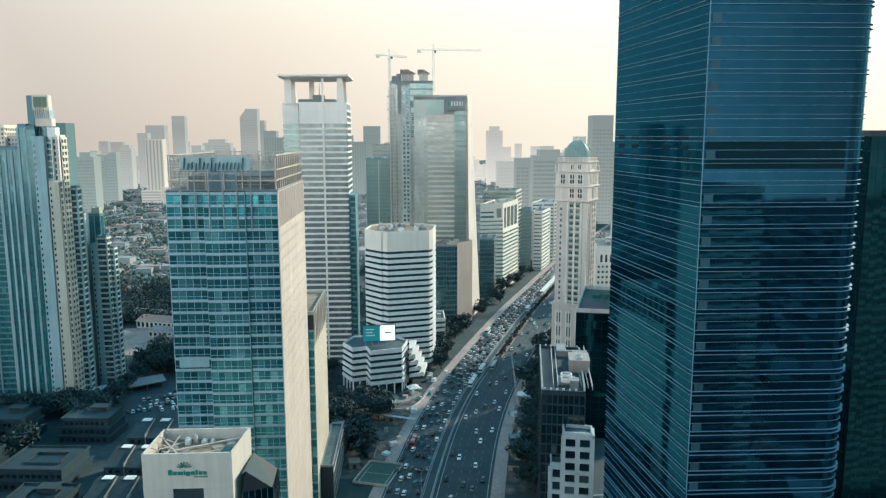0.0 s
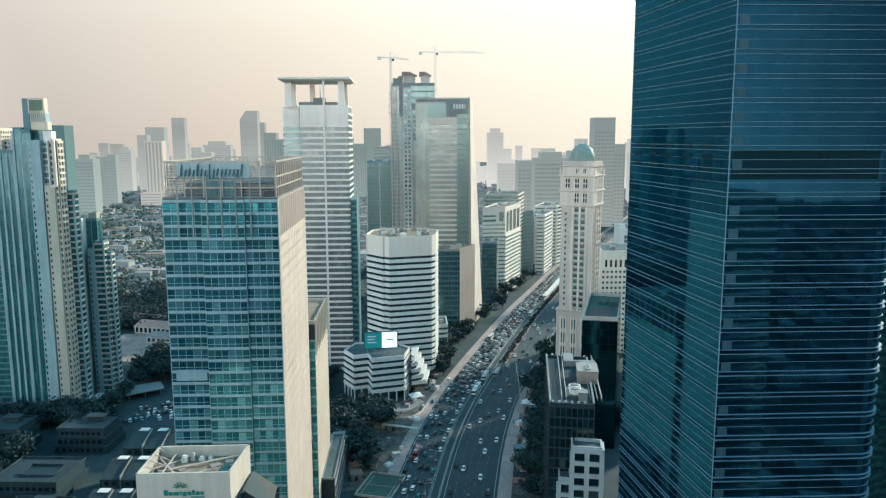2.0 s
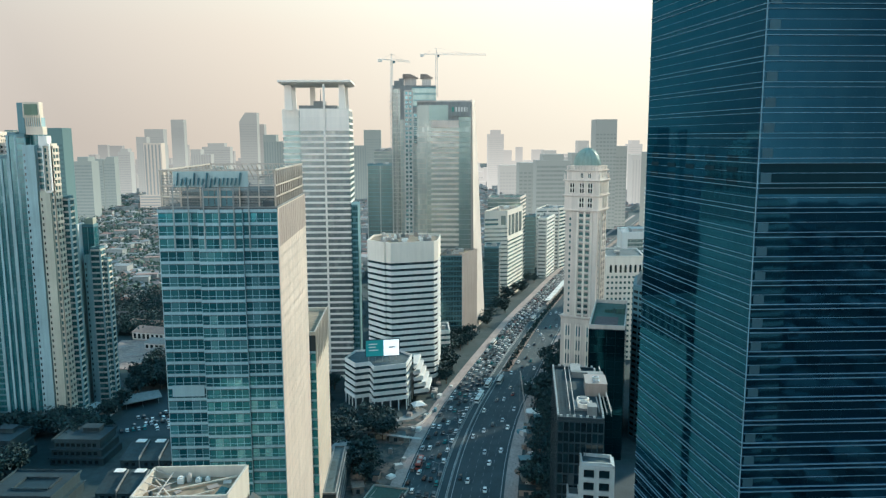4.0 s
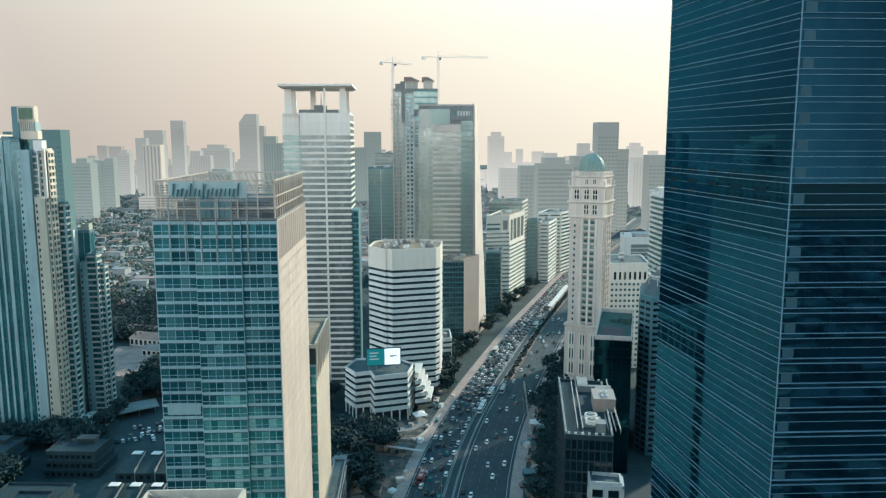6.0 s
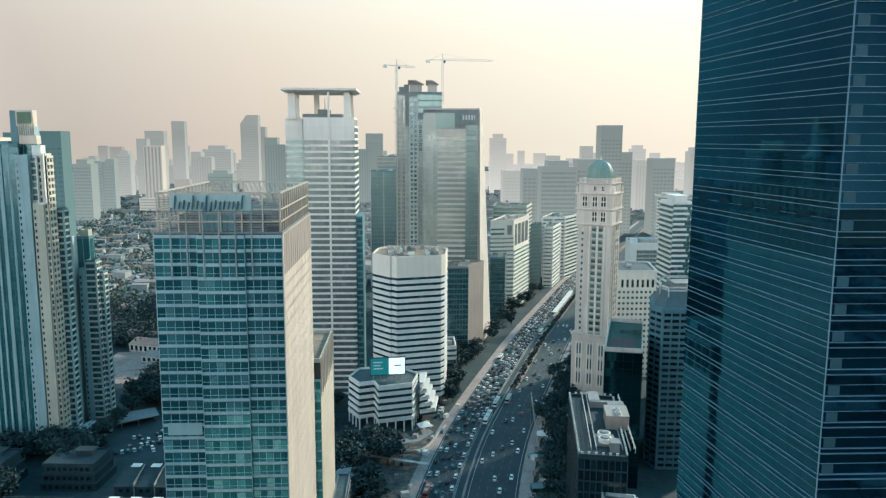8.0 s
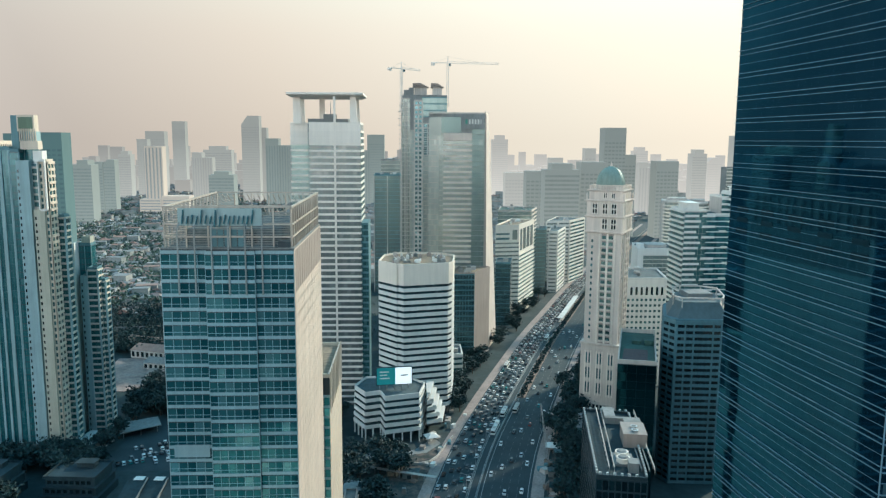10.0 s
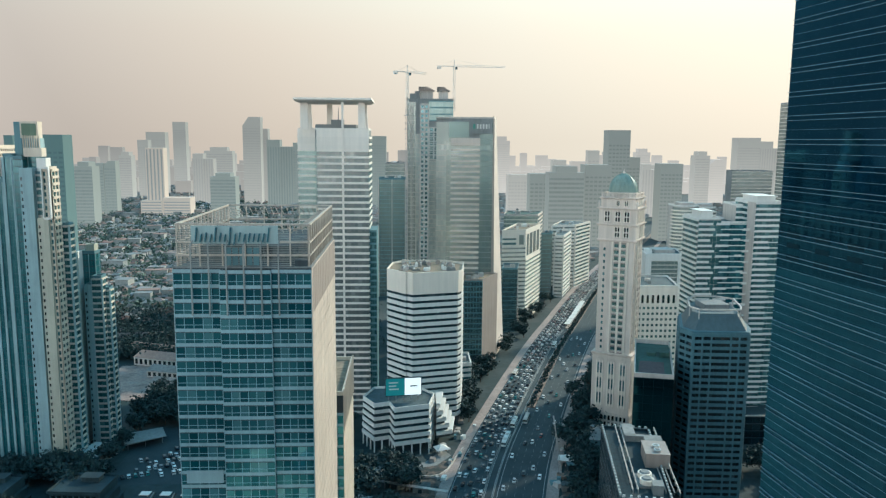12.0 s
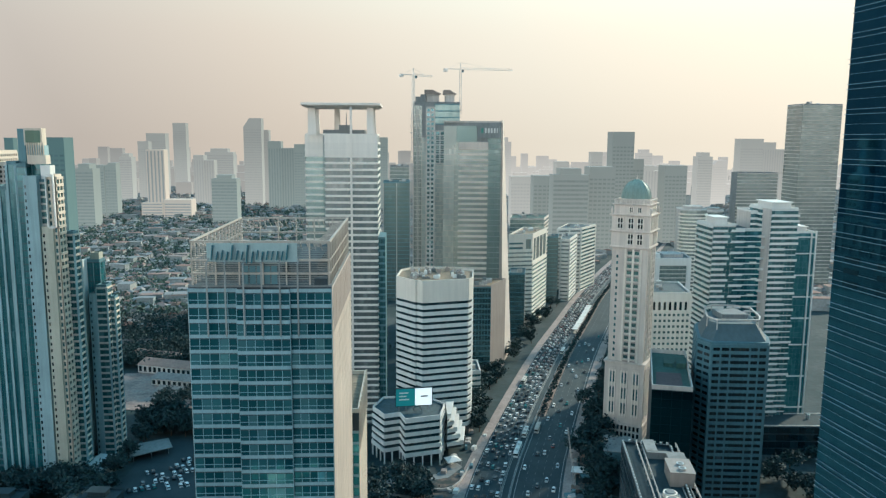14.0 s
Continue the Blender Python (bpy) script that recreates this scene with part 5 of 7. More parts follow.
def round_tower(cx, cy, r, z1, floors):
    """Pale apartment tower with a bowed, balcony-ringed front."""
    t = thing("balcony_tower", "pale apartment tower with a bowed front of ringing balconies", "apartment tower", group="balcony towers")
    pts = [(cx + r * math.cos(radians(a)), cy + 0.7 * r * math.sin(radians(a))) for a in range(180, 361, 18)] + [(cx + r, cy + r), (cx - r, cy + r)]
    shell(t, pts, 0, z1, PALE, ROOF, 1.2, WHITE)
    for i in range(10):
        facade(t, pts[i], pts[i + 1], 0, z1 - 1, floors, 2, GLASS_HAZE, None, None)
    out = [(cx + (p[0] - cx) * 1.1, cy + (p[1] - cy) * 1.1) for p in pts[:11]]
    fh = (z1 - 1) / floors
    for k in range(1, floors):
        bm = bmesh.new()
        prism(bm, [*out, (cx + r * 1.1, cy + 2), (cx - r * 1.1, cy + 2)], k * fh - 0.3, k * fh + 1.0)
        part("balcony_ring", bm, IVORY, t)
    bm = bmesh.new()
    prism(bm, inset(pts, 0.35), z1 + 0.06, z1 + 3.5)
    part("penthouse", bm, PALE, t)


round_tower(251, 762, 12.5, 106, 31)
round_tower(283, 792, 10.0, 102, 30)
simple_tower("framed_tower", "dark square office tower with a pale framed top", [(452, 1122), (512, 1122), (514, 1152), (456, 1152)], 126, GREY,
             [(26, 10, GLASS_HAZE, (PALE, 1.2, 0.3), None), (26, 8, GLASS_HAZE, (PALE, 1.2, 0.3), None)], kit=2)


simple_tower("podium_block", "dark podium block with a pale roof edge", [(150, 440), (232, 436), (236, 456), (154, 458)], 16.5, DARK,
             [(4, 20, GLASS_BLACK, (DARK, 0.5, 0.15), None), None], roof=ROOFDARK, rim=0.6, rim_mat=PALE, kit=3)


# ---- white foreground block with sunken roof ----
AGED = coat("aged_cream_panel", (0.63, 0.575, 0.495), 0.6, 0.2, vary=0.06)


def sunken_roof_block():
    t = thing("office_block", "white panelled office block with open weathered roof well", "office building")
    pts = [(-69.8, 186), (-46.8, 186), (-45.4, 203), (-69.5, 203)]
    bm = bmesh.new()
    prism(bm, inset(pts, 0.03), 0, 67.8)
    part("wall", bm, DARK, t)
    bm = bmesh.new()
    prism(bm, inset(pts, 0.035), 67.8, 68.0)
    part("roof", bm, ROOFWARM, t)
    # cladding: a front with a deep central recess, and the other sides
    for a, b, runs in ((pts[0], pts[1], ((0, 0.33), (0.67, 1.0))), (pts[1], pts[2], ((0.0, 1.0),)), (pts[2], pts[3], ((0, 1.0),)), (pts[3], pts[0], ((0, 1.0),))):
        m, w = edge_frame(a, b, 0)
        for k in range(9):
            z0, z1 = 61.4 - k * 8 if k else 61.4, 71.0 if k == 0 else 69.36 - k * 8
            for u0, u1 in (((0, 1.0),) if k == 0 else runs):
                bm = bmesh.new()
                box(bm, u0 * w + 0.02, u1 * w - 0.02, 0, 0.5, max(z0, 0), z1)
                part("cladding_panel", bm, AGED, t, m=m)
    facade(t, (-62, 186.6), (-55, 186.6), 1, 61, 16, 5, GLASS_DARK, (DARK, 0.4, 0.1), (STEEL, 0.15, 0.15))
    bm = bmesh.new()
    for k in range(5):
        beam(bm, (-69, 187 + k * 3.6, 70.8), (-64.5, 189 + k * 3.4, 68.1), 0.25)
    beam(bm, (-64.5, 187, 69.6), (-64.5, 202, 69.6), 0.2)
    beam(bm, (-69, 188, 70.5), (-62, 201, 68.2), 0.2)
    part("stay", bm, PALE, t)
    for x, y, w, d, h, mt in ((-62.5, 198.6, 1.5, 1.6, 1.5, WHITE), (-60.4, 199.6, 1.0, 1.2, 2.0, PALE), (-58.2, 199.4, 1.4, 1.2, 0.9, WHITE), (-55.9, 200.2, 1.1, 0.8, 0.7, WHITE), (-55.5, 187.4, 1.4, 0.9, 1.5, DARK), (-66.8, 190.2, 0.7, 0.9, 1.9, DARK)):
        bm = bmesh.new()
        box(bm, x, x + w, y, y + d, 68.0, 68.0 + h)
        cyl(bm, x + w / 2, y + d / 2, 68.0 + h, 68.3 + h, w * 0.3, n=12)
        part("plant_unit", bm, mt, t)
    bm = bmesh.new()
    prism(bm, [(-51.5, 188), (-47.6, 188.5), (-47, 193), (-50.5, 195)], 68.0, 70.0, [(-50.5, 189), (-48.2, 189.4), (-47.9, 192), (-50.0, 193)])
    part("skylight", bm, GLASS_BLUE, t)
    # fallen ridge and loose sheets lying in the well
    for p, q, wd in (((-66.5, 193.0, 68.3), (-48.0, 200.5, 69.0), 0.5), ((-63.0, 188.0, 68.2), (-52.0, 194.0, 68.5), 0.35), ((-68.0, 199.0, 69.2), (-61.0, 190.0, 68.2), 0.3)):
        bm = bmesh.new()
        beam(bm, p, q, wd, 0.3)
        part("fallen_beam", bm, CREAM, t)
    for x, y, w, d, r in ((-65.0, 196.0, 3.0, 2.0, 20), (-58.0, 191.0, 2.2, 1.6, -15), (-53.0, 196.5, 2.8, 1.8, 35), (-50.0, 199.0, 2.0, 1.4, 10), (-61.0, 194.0, 1.8, 1.2, 50)):
        bm = bmesh.new()
        box(bm, -w / 2, w / 2, -d / 2, d / 2, 0, 0.25, Matrix.Rotation(radians(7), 4, "X"))
        part("loose_sheet", bm, (PALE, BROWN)[int(x) % 2], t, m=pose(x, y, 68.1, 0, 0, r))
    # emblem and sign bars on the front
    for k in range(7):
        a = radians(-80 + k * 26.7)
        bm = bmesh.new()
        beam(bm, (-59.0 + 0.4 * math.sin(a), 185.9, 67.2 + 0.3 * math.cos(a)), (-59.0 + 1.9 * math.sin(a), 185.9, 67.2 + 1.6 * math.cos(a)), 0.5, 0.16)
        part("emblem_ray", bm, GREENSIGN, t)
    for x, w, z0, z1 in ((-63.2, 1.0, 65.2, 66.6), (-62.0, 1.0, 65.2, 66.1), (-60.8, 1.4, 65.2, 66.1), (-59.2, 0.4, 65.2, 66.4), (-58.6, 1.0, 64.9, 66.1), (-57.4, 1.0, 65.2, 66.1), (-56.2, 0.6, 65.2, 66.5), (-55.4, 1.0, 65.2, 66.1), (-54.2, 0.8, 65.2, 66.1), (-56.6, 3.4, 64.5, 64.8)):
        bm = bmesh.new()
        box(bm, x, x + w, 185.82, 185.98, z0, z1)
        part("sign_bar", bm, GREENSIGN, t)
    # dark glass wing behind the sunny side
    p2 = [(-45.2, 189), (-37.5, 192), (-38.2, 204), (-45.0, 203)]
    bm = bmesh.new()
    prism(bm, p2, 0, 58)
    prism(bm, p2, 58, 63.5, [(-45.2, 189), (-44.6, 191), (-44.8, 203), (-45.0, 203)])
    part("glass_wing", bm, GLASS_BLACK, t)
    facade(t, p2[0], p2[1], 1, 58.5, 15, 5, GLASS_DARK, None, (STEEL, 0.12, 0.12))
    facade(t, p2[1], p2[2], 1, 58.5, 15, 6, GLASS_DARK, None, (STEEL, 0.12, 0.12))
    return t


sunken_roof_block()


# ---- apartment towers west of the avenue ----
APTPIER = coat("grey_blue_render", (0.34, 0.49, 0.515), 0.7, 0.3, vary=0.1)
APTGREEN = coat("green_cladding", (0.14, 0.22, 0.15), 0.6, 0.3)
def apartment(name, label, parts_, group="slender apartment towers"):
    """parts_: boxes (x0, x1, y0, y1, top, wall material, floors, style)."""
    t = thing(name, label, "apartment tower", group=group)
    for x0, x1, y0, y1, z1, wm, style in parts_:
        pts = [(x0, y0), (x1, y0), (x1, y1), (x0, y1)]
        shell(t, pts, 0, z1, wm, ROOF, 0.8, wm)
        fl = int(z1 / 3.3)
        if style == "fin":
            for i in (0, 1):
                w = (Vector(pts[i]) - Vector(pts[i + 1])).length
                facade(t, pts[i], pts[i + 1], 0, z1 - 1, fl, max(2, int(w / 1.6)), GLASS_SLIT, None, (APTPIER, 1.1, 0.7, 2), pier_split=True)
        elif style == "glass":
            for i in (0, 1):
                w = (Vector(pts[i]) - Vector(pts[i + 1])).length
                facade(t, pts[i], pts[i + 1], 0, z1 - 1, fl, max(2, int(w / 1.6)), GLASS_SLIT, (DARK, 0.35, 0.15), (APTPIER, 0.22, 0.4, 3), split=False, pier_split=True)
        elif style == "dim":
            for i in (0, 1):
                w = (Vector(pts[i]) - Vector(pts[i + 1])).length
                facade(t, pts[i], pts[i + 1], 0, z1 - 1, fl, max(2, int(w / 2)), GLASS_SLIT, (BLUEGREY, 0.8, 0.7), (APTPIER, 0.6, 0.9, 4), split=False)
        elif style == "punch":
            for i in (0, 1):
                w = (Vector(pts[i]) - Vector(pts[i + 1])).length
                facade(t, pts[i], pts[i + 1], 0, z1 - 1, fl, max(2, int(w / 2.4)), GLASS_BLACK, (wm, 1.5, 0.3), (wm, 1.1, 0.35))
        elif style == "balcony":
            for i in (0, 1):
                w = (Vector(pts[i]) - Vector(pts[i + 1])).length
                # front bands pale, right-hand bands cream: warm sunlight put into the colour
                facade(t, pts[i], pts[i + 1], 0, z1 - 1, fl, max(2, int(w / 2)), GLASS_APT, ((PALE if i == 0 else CREAM), 1.0, 0.55), (APTPIER, 0.45, 0.6, 2))
        elif style == "slot":
            facade(t, pts[0], pts[1], 0, z1 - 1, fl, 2, GLASS_APT, (CREAM, 1.2, 0.3), (CREAM, 0.9, 0.4))
            facade(t, pts[1], pts[2], 0, z1 - 1, fl, 4, GLASS_APT, (CREAM, 1.3, 0.9), (CREAM, 0.8, 0.5, 2))
        elif style == "plain":
            m, w = edge_frame(pts[0], pts[1], 0)
            vs = []
            for k in range(fl):
                for x in (0.5,):
                    z = k * 3.3 + 1
                    vs += [(x, -0.02, z), (x + 0.7, -0.02, z), (x + 0.7, -0.02, z + 1.5), (x, -0.02, z + 1.5)]
            o = part("glazing", quads("glazing", vs, GLASS_BLACK), None, t, m=m)
            o["kind"] = "stuff"
    return t


BEIGE = coat("beige_render", (0.50, 0.49, 0.40), 0.7, 0.25)
high = apartment("apartment_tower", "very tall slender apartment tower, pale piers between teal glass", [
    (-224, -212, 422, 440, 146, BLUEGREY, "fin"), (-212, -207.8, 420, 440, 158, BLUEGREY, "fin"), (-207.8, -198.4, 424, 430, 165.5, BLUEGREY, "glass"), (-207.8, -203.0, 419.5, 424, 157, BLUEGREY, "glass"),
    (-203.0, -196.8, 416, 423, 151.3, APTPIER, "plain"), (-196.8, -192.6, 419, 426, 149.6, BLUEGREY, "balcony"), (-196.4, -192.0, 420, 425, 156, WHITE, "blank"),
    (-192.6, -188.6, 417, 423.6, 152, CREAM, "slot"), (-195.6, -190.4, 415.4, 418.6, 127.5, BEIGE, "plain"), (-189.4, -185.6, 425.5, 431, 124, BLUEGREY, "balcony")])
# crown: framed green panel, ribbed storey, cream plinth
for x0, x1, z0, z1, y0, y1, mt, lab in ((-204.4, -196.0, 166.2, 174.2, 422.6, 427, CREAM, "cream crown frame"), (-203.6, -196.8, 167.2, 173.2, 422.3, 422.58, APTGREEN, "green crown panel"), (-207.8, -204.42, 158, 174.0, 423.6, 428, BLUEGREY, ""),
                               (-202.9, -194.8, 161.6, 166.18, 421.6, 426, APTPIER, ""), (-202.6, -194.0, 157.4, 161.58, 420.8, 425.5, CREAM, "cream crown plinth")):
    bm = bmesh.new()
    box(bm, x0, x1, y0, y1, z0, z1)
    part("crown_panel", bm, mt, high, lab)
for k in range(8):
    bm = bmesh.new()
    box(bm, -202.8 + k * 1.08, -202.4 + k * 1.08, 421.0, 421.58, 161.6, 167.6)
    part("crown_rib", bm, CREAM, high)
# white frames round the two top bays
for x0, x1 in ((-192.6, -188.7),):
    for a, b, z0, z1 in ((x0, x0 + 0.5, 128, 152.8), (x1 - 0.5, x1, 128, 152.8), (x0 + 0.5, x1 - 0.5, 151.6, 152.8), (x0 + 0.5, x1 - 0.5, 127.4, 128.4)):
        bm = bmesh.new()
        box(bm, a, b, 415.0, 416.3, z0, z1)
        part("bay_frame", bm, WHITE, high)
apartment("apartment_tower", "shorter teal and grey apartment tower with balconies", [
    (-202, -194, 450, 458, 101, APTPIER, "plain"), (-194, -186.0, 455, 462, 105.5, BLUEGREY, "glass"), (-193.4, -192.4, 449.5, 455, 106, WHITE, "blank"), (-189.6, -186.0, 448, 455, 88.4, APTPIER, "plain"),
    (-186.0, -180.8, 449, 456, 93, BLUEGREY, "balcony"), (-180.8, -178.4, 453, 458, 86, BLUEGREY, "balcony"), (-191.0, -186.4, 456, 461, 109, BEIGE, "blank")])
apartment("apartment_tower", "teal apartment tower with white window frames", [
    (-262, -246, 436, 458, 112, BLUEGREY, "fin"), (-246, -229, 430, 455, 118, BLUEGREY, "dim")])
apartment("apartment_tower", "pinkish apartment tower behind the white one", [
    (-330, -308, 590, 620, 160, CREAM, "punch"), (-308, -292, 594, 620, 152, PALE, "punch")])


# ---- trees ----
def tree_meshes(seed, h, spread):
    rnd = random.Random(seed)
    bm = bmesh.new()
    cyl(bm, 0, 0, 0, h * 0.45, 0.32, 0.2, 7)
    tips = []
    for k in range(7):
        a, r = rnd.uniform(0, 6.28), rnd.uniform(0.25, 0.8) * spread
        tip = Vector((r * math.cos(a), r * math.sin(a), h * rnd.uniform(0.55, 0.9)))
        beam(bm, (0, 0, h * rnd.uniform(0.3, 0.45)), tip, 0.16)
        tips.append(tip)
    tips.append(Vector((0, 0, h * 0.85)))
    trunk = mesh_of("trunk", bm, BARK)
    vs = []
    for tip in tips:
        for k in range(84):
            c = tip + Vector((rnd.gauss(0, 1) * spread * 0.3, rnd.gauss(0, 1) * spread * 0.3, rnd.gauss(0, 1) * h * 0.1))
            u = Vector((rnd.gauss(0, 1), rnd.gauss(0, 1), rnd.gauss(0, 0.6))).normalized()
            v = u.cross(Vector((rnd.gauss(0, 1), rnd.gauss(0, 1), rnd.gauss(0, 1)))).normalized()
            s = rnd.uniform(0.45, 1.05)
            vs += [c - u * s, c - v * s * 0.6, c + u * s, c + v * s * 0.6]
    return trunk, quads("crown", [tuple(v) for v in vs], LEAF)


TREE_KINDS = [tree_meshes(k + 20, h, s) for k, (h, s) in enumerate(((9, 4.2), (11, 5.0), (7.5, 3.4), (13, 6.0)))]
TREES = []
for trunk, crown in TREE_KINDS:
    o = thing("tree", "dense dark green street tree with broad crown", "tree", pose(0, 0, -80), "street trees")
    part("trunk", trunk, None, o)
    part("crown", crown, None, o)
    TREES.append(o)
_rnd = random.Random(77)
_used = [False] * 4
_planted = 0
SPARE = []


def plant(x, y, z=0.0):
    global _planted
    k = _rnd.randrange(4)
    m = pose(x, y, z, 0, 0, _rnd.uniform(0, 360))
    _planted += 1
    if _planted > 296:
        SPARE.extend(tuple(m @ v.co) for v in TREE_KINDS[k][1].vertices)
        return
    if not _used[k]:
        _used[k] = True
        TREES[k].matrix_world = m
        return
    copy_thing(TREES[k], m)


def plant_area(x0, x1, y0, y1, count, keep=None):
    n = 0
    while n < count:
        x, y = _rnd.uniform(x0, x1), _rnd.uniform(y0, y1)
        n += 1
        if keep is None or keep(x, y):
            plant(x, y)


def verge(o0, o1, y0, y1, count):
    for k in range(count):
        y = y0 + (y1 - y0) * (k + _rnd.random()) / count
        x, yy, _ = avenue(y, _rnd.uniform(o0, o1))
        plant(x, yy)


def off_yard(x, y):
    return not (-172 < x < -120 and 398 < y < 470)


plant_area(-40, -14, 384, 412, 14)
plant_area(-48, -24, 336, 372, 8)
plant_area(-52, -32, 366, 400, 14)
plant_area(10, 22, 474, 516, 7)
plant_area(-180, -166, 384, 398, 6)
plant_area(-112, -92, 376, 398, 9)
plant_area(-245, -178, 392, 412, 30)
plant_area(-178, -84, 470, 600, 70, lambda x, y: off_yard(x, y) and not (x < -140 and y > 525))
plant_area(-106, -84, 400, 470, 12)
plant_area(-176, -169, 398, 470, 9)
verge(34, 46, 322, 470, 20)
verge(33, 42, 470, 720, 26)
verge(-50, -34, 470, 570, 20)
verge(-46, -33, 590, 900, 12)
plant_area(84, 92, 440, 520, 8)
plant_area(-75, -45, 345, 470, 34)
plant_area(-32, -20, 344, 366, 4)
plant_area(148, 215, 330, 432, 46)
plant_area(68, 86, 380, 470, 14)
plant_area(-260, -160, 395, 410, 24)
plant_area(-100, -84, 330, 400, 14)
plant_area(-225, -185, 345, 360, 14)
plant_area(46, 60, 300, 340, 6)
plant_area(-176, -112, 474, 508, 64)
plant_area(-140, -90, 520, 600, 30)
verge(-46, -35, 560, 760, 10)

tagged(part("grove", quads("grove", SPARE, LEAF), None, None), "dark green treetops of a grove", "trees", kind="stuff")

YARDS = blend("broken_yard_ground", [(0.3, (0.16, 0.13, 0.12)), (0.5, (0.36, 0.27, 0.235)), (0.7, (0.27, 0.25, 0.235))], 0.1, 0.95, 0.6)
bm = bmesh.new()
prism(bm, [(-222, 520), (-172, 514), (-150, 524), (-146, 560), (-176, 596), (-228, 592)], 0.0, 0.3)
tagged(part("rubble_yard", bm, YARDS, None), "pinkish broken ground between low sheds", "yard", kind="structure")

# hedge bushes along the planted median
vs = []
for k in range(900):
    y = 500 + k * 0.5
    x, yy, _ = avenue(y, _rnd.uniform(-0.8, 2.6))
    for q in range(3):
        c = Vector((x + _rnd.gauss(0, 0.5), yy + _rnd.gauss(0, 0.5), 0.5 + _rnd.random() * 1.3))
        u = Vector((_rnd.gauss(0, 1), _rnd.gauss(0, 1), _rnd.gauss(0, 1))).normalized() * 0.7
        v = u.cross(Vector((_rnd.gauss(0, 1), _rnd.gauss(0, 1), 0.3))).normalized() * 0.6
        vs += [tuple(c - u), tuple(c - v), tuple(c + u), tuple(c + v)]
tagged(part("hedge", quads("hedge", vs, LEAF), None, None), "low clipped green hedge on the median", "hedge", kind="stuff")

# woods and gardens among the far houses: leaf clumps beyond counting
near_wood, far_wood = [], []
for k in range(9000):
    y = 600 + 1500 * _rnd.random() ** 1.4
    x = _rnd.uniform(-0.52, -0.10) * y
    if _rnd.random() < 0.45:
        x, y = -200 + _rnd.gauss(0, 60), 605 + abs(_rnd.gauss(0, 70))
    if avenue(y)[0] - 60 < x:
        continue
    close = y < 760
    for q in range(14 if close else 8):
        s = _rnd.uniform(0.6, 1.3) if close else _rnd.uniform(1.2, 2.6)
        c = Vector((x + _rnd.gauss(0, 2.4), y + _rnd.gauss(0, 2.4), 3.5 + abs(_rnd.gauss(0, 3))))
        u = Vector((_rnd.gauss(0, 1), _rnd.gauss(0, 1), _rnd.gauss(0, 0.6))).normalized()
        v = u.cross(Vector((_rnd.gauss(0, 1), _rnd.gauss(0, 1), 0.2))).normalized()
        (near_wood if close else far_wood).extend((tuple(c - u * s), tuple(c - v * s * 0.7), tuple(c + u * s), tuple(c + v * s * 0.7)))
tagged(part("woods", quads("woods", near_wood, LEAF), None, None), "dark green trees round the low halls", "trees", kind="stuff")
tagged(part("gardens", quads("gardens", far_wood, HAZELEAF), None, None), "trees between distant houses, haze paled into the leaf colour", "trees", kind="stuff")


# ---- houses ----
def house_boxes(verts_w, faces_w, verts_r, faces_r, x, y, w, d, h, turn, pitched):
    c, s = math.cos(turn), math.sin(turn)

    def P(px, py, z):
        return (x + px * c - py * s, y + px * s + py * c, z)

    b = len(verts_w)
    verts_w += [P(px, py, z) for z in (0, h) for px, py in ((-w / 2, -d / 2), (w / 2, -d / 2), (w / 2, d / 2), (-w / 2, d / 2))]
    faces_w += [(b, b + 1, b + 5, b + 4), (b + 1, b + 2, b + 6, b + 5), (b + 2, b + 3, b + 7, b + 6), (b + 3, b, b + 4, b + 7)]
    r = len(verts_r)
    e = 0.5
    rise = 0.3 * min(w, d) if pitched else 0.35
    verts_r += [P(px, py, h) for px, py in ((-w / 2 - e, -d / 2 - e), (w / 2 + e, -d / 2 - e), (w / 2 + e, d / 2 + e), (-w / 2 - e, d / 2 + e))]
    if pitched:
        k = 0.32
        verts_r += [P(-w * k * 0.6, 0, h + rise), P(w * k * 0.6, 0, h + rise)]
        faces_r += [(r, r + 1, r + 5, r + 4), (r + 2, r + 3, r + 4, r + 5), (r + 1, r + 2, r + 5), (r + 3, r, r + 4), (r + 3, r + 2, r + 1, r)]
    else:
        verts_r += [P(px, py, h + rise) for px, py in ((-w / 2 - e, -d / 2 - e), (w / 2 + e, -d / 2 - e), (w / 2 + e, d / 2 + e), (-w / 2 - e, d / 2 + e))]
        faces_r += [(r + 4, r + 5, r + 6, r + 7), (r, r + 1, r + 5, r + 4), (r + 1, r + 2, r + 6, r + 5), (r + 2, r + 3, r + 7, r + 6), (r + 3, r, r + 4, r + 7)]


def mesh_py(name, v, f, material):
    me = bpy.data.meshes.new(name)
    me.from_pydata(v, [], f)
    me.materials.append(material)
    return me


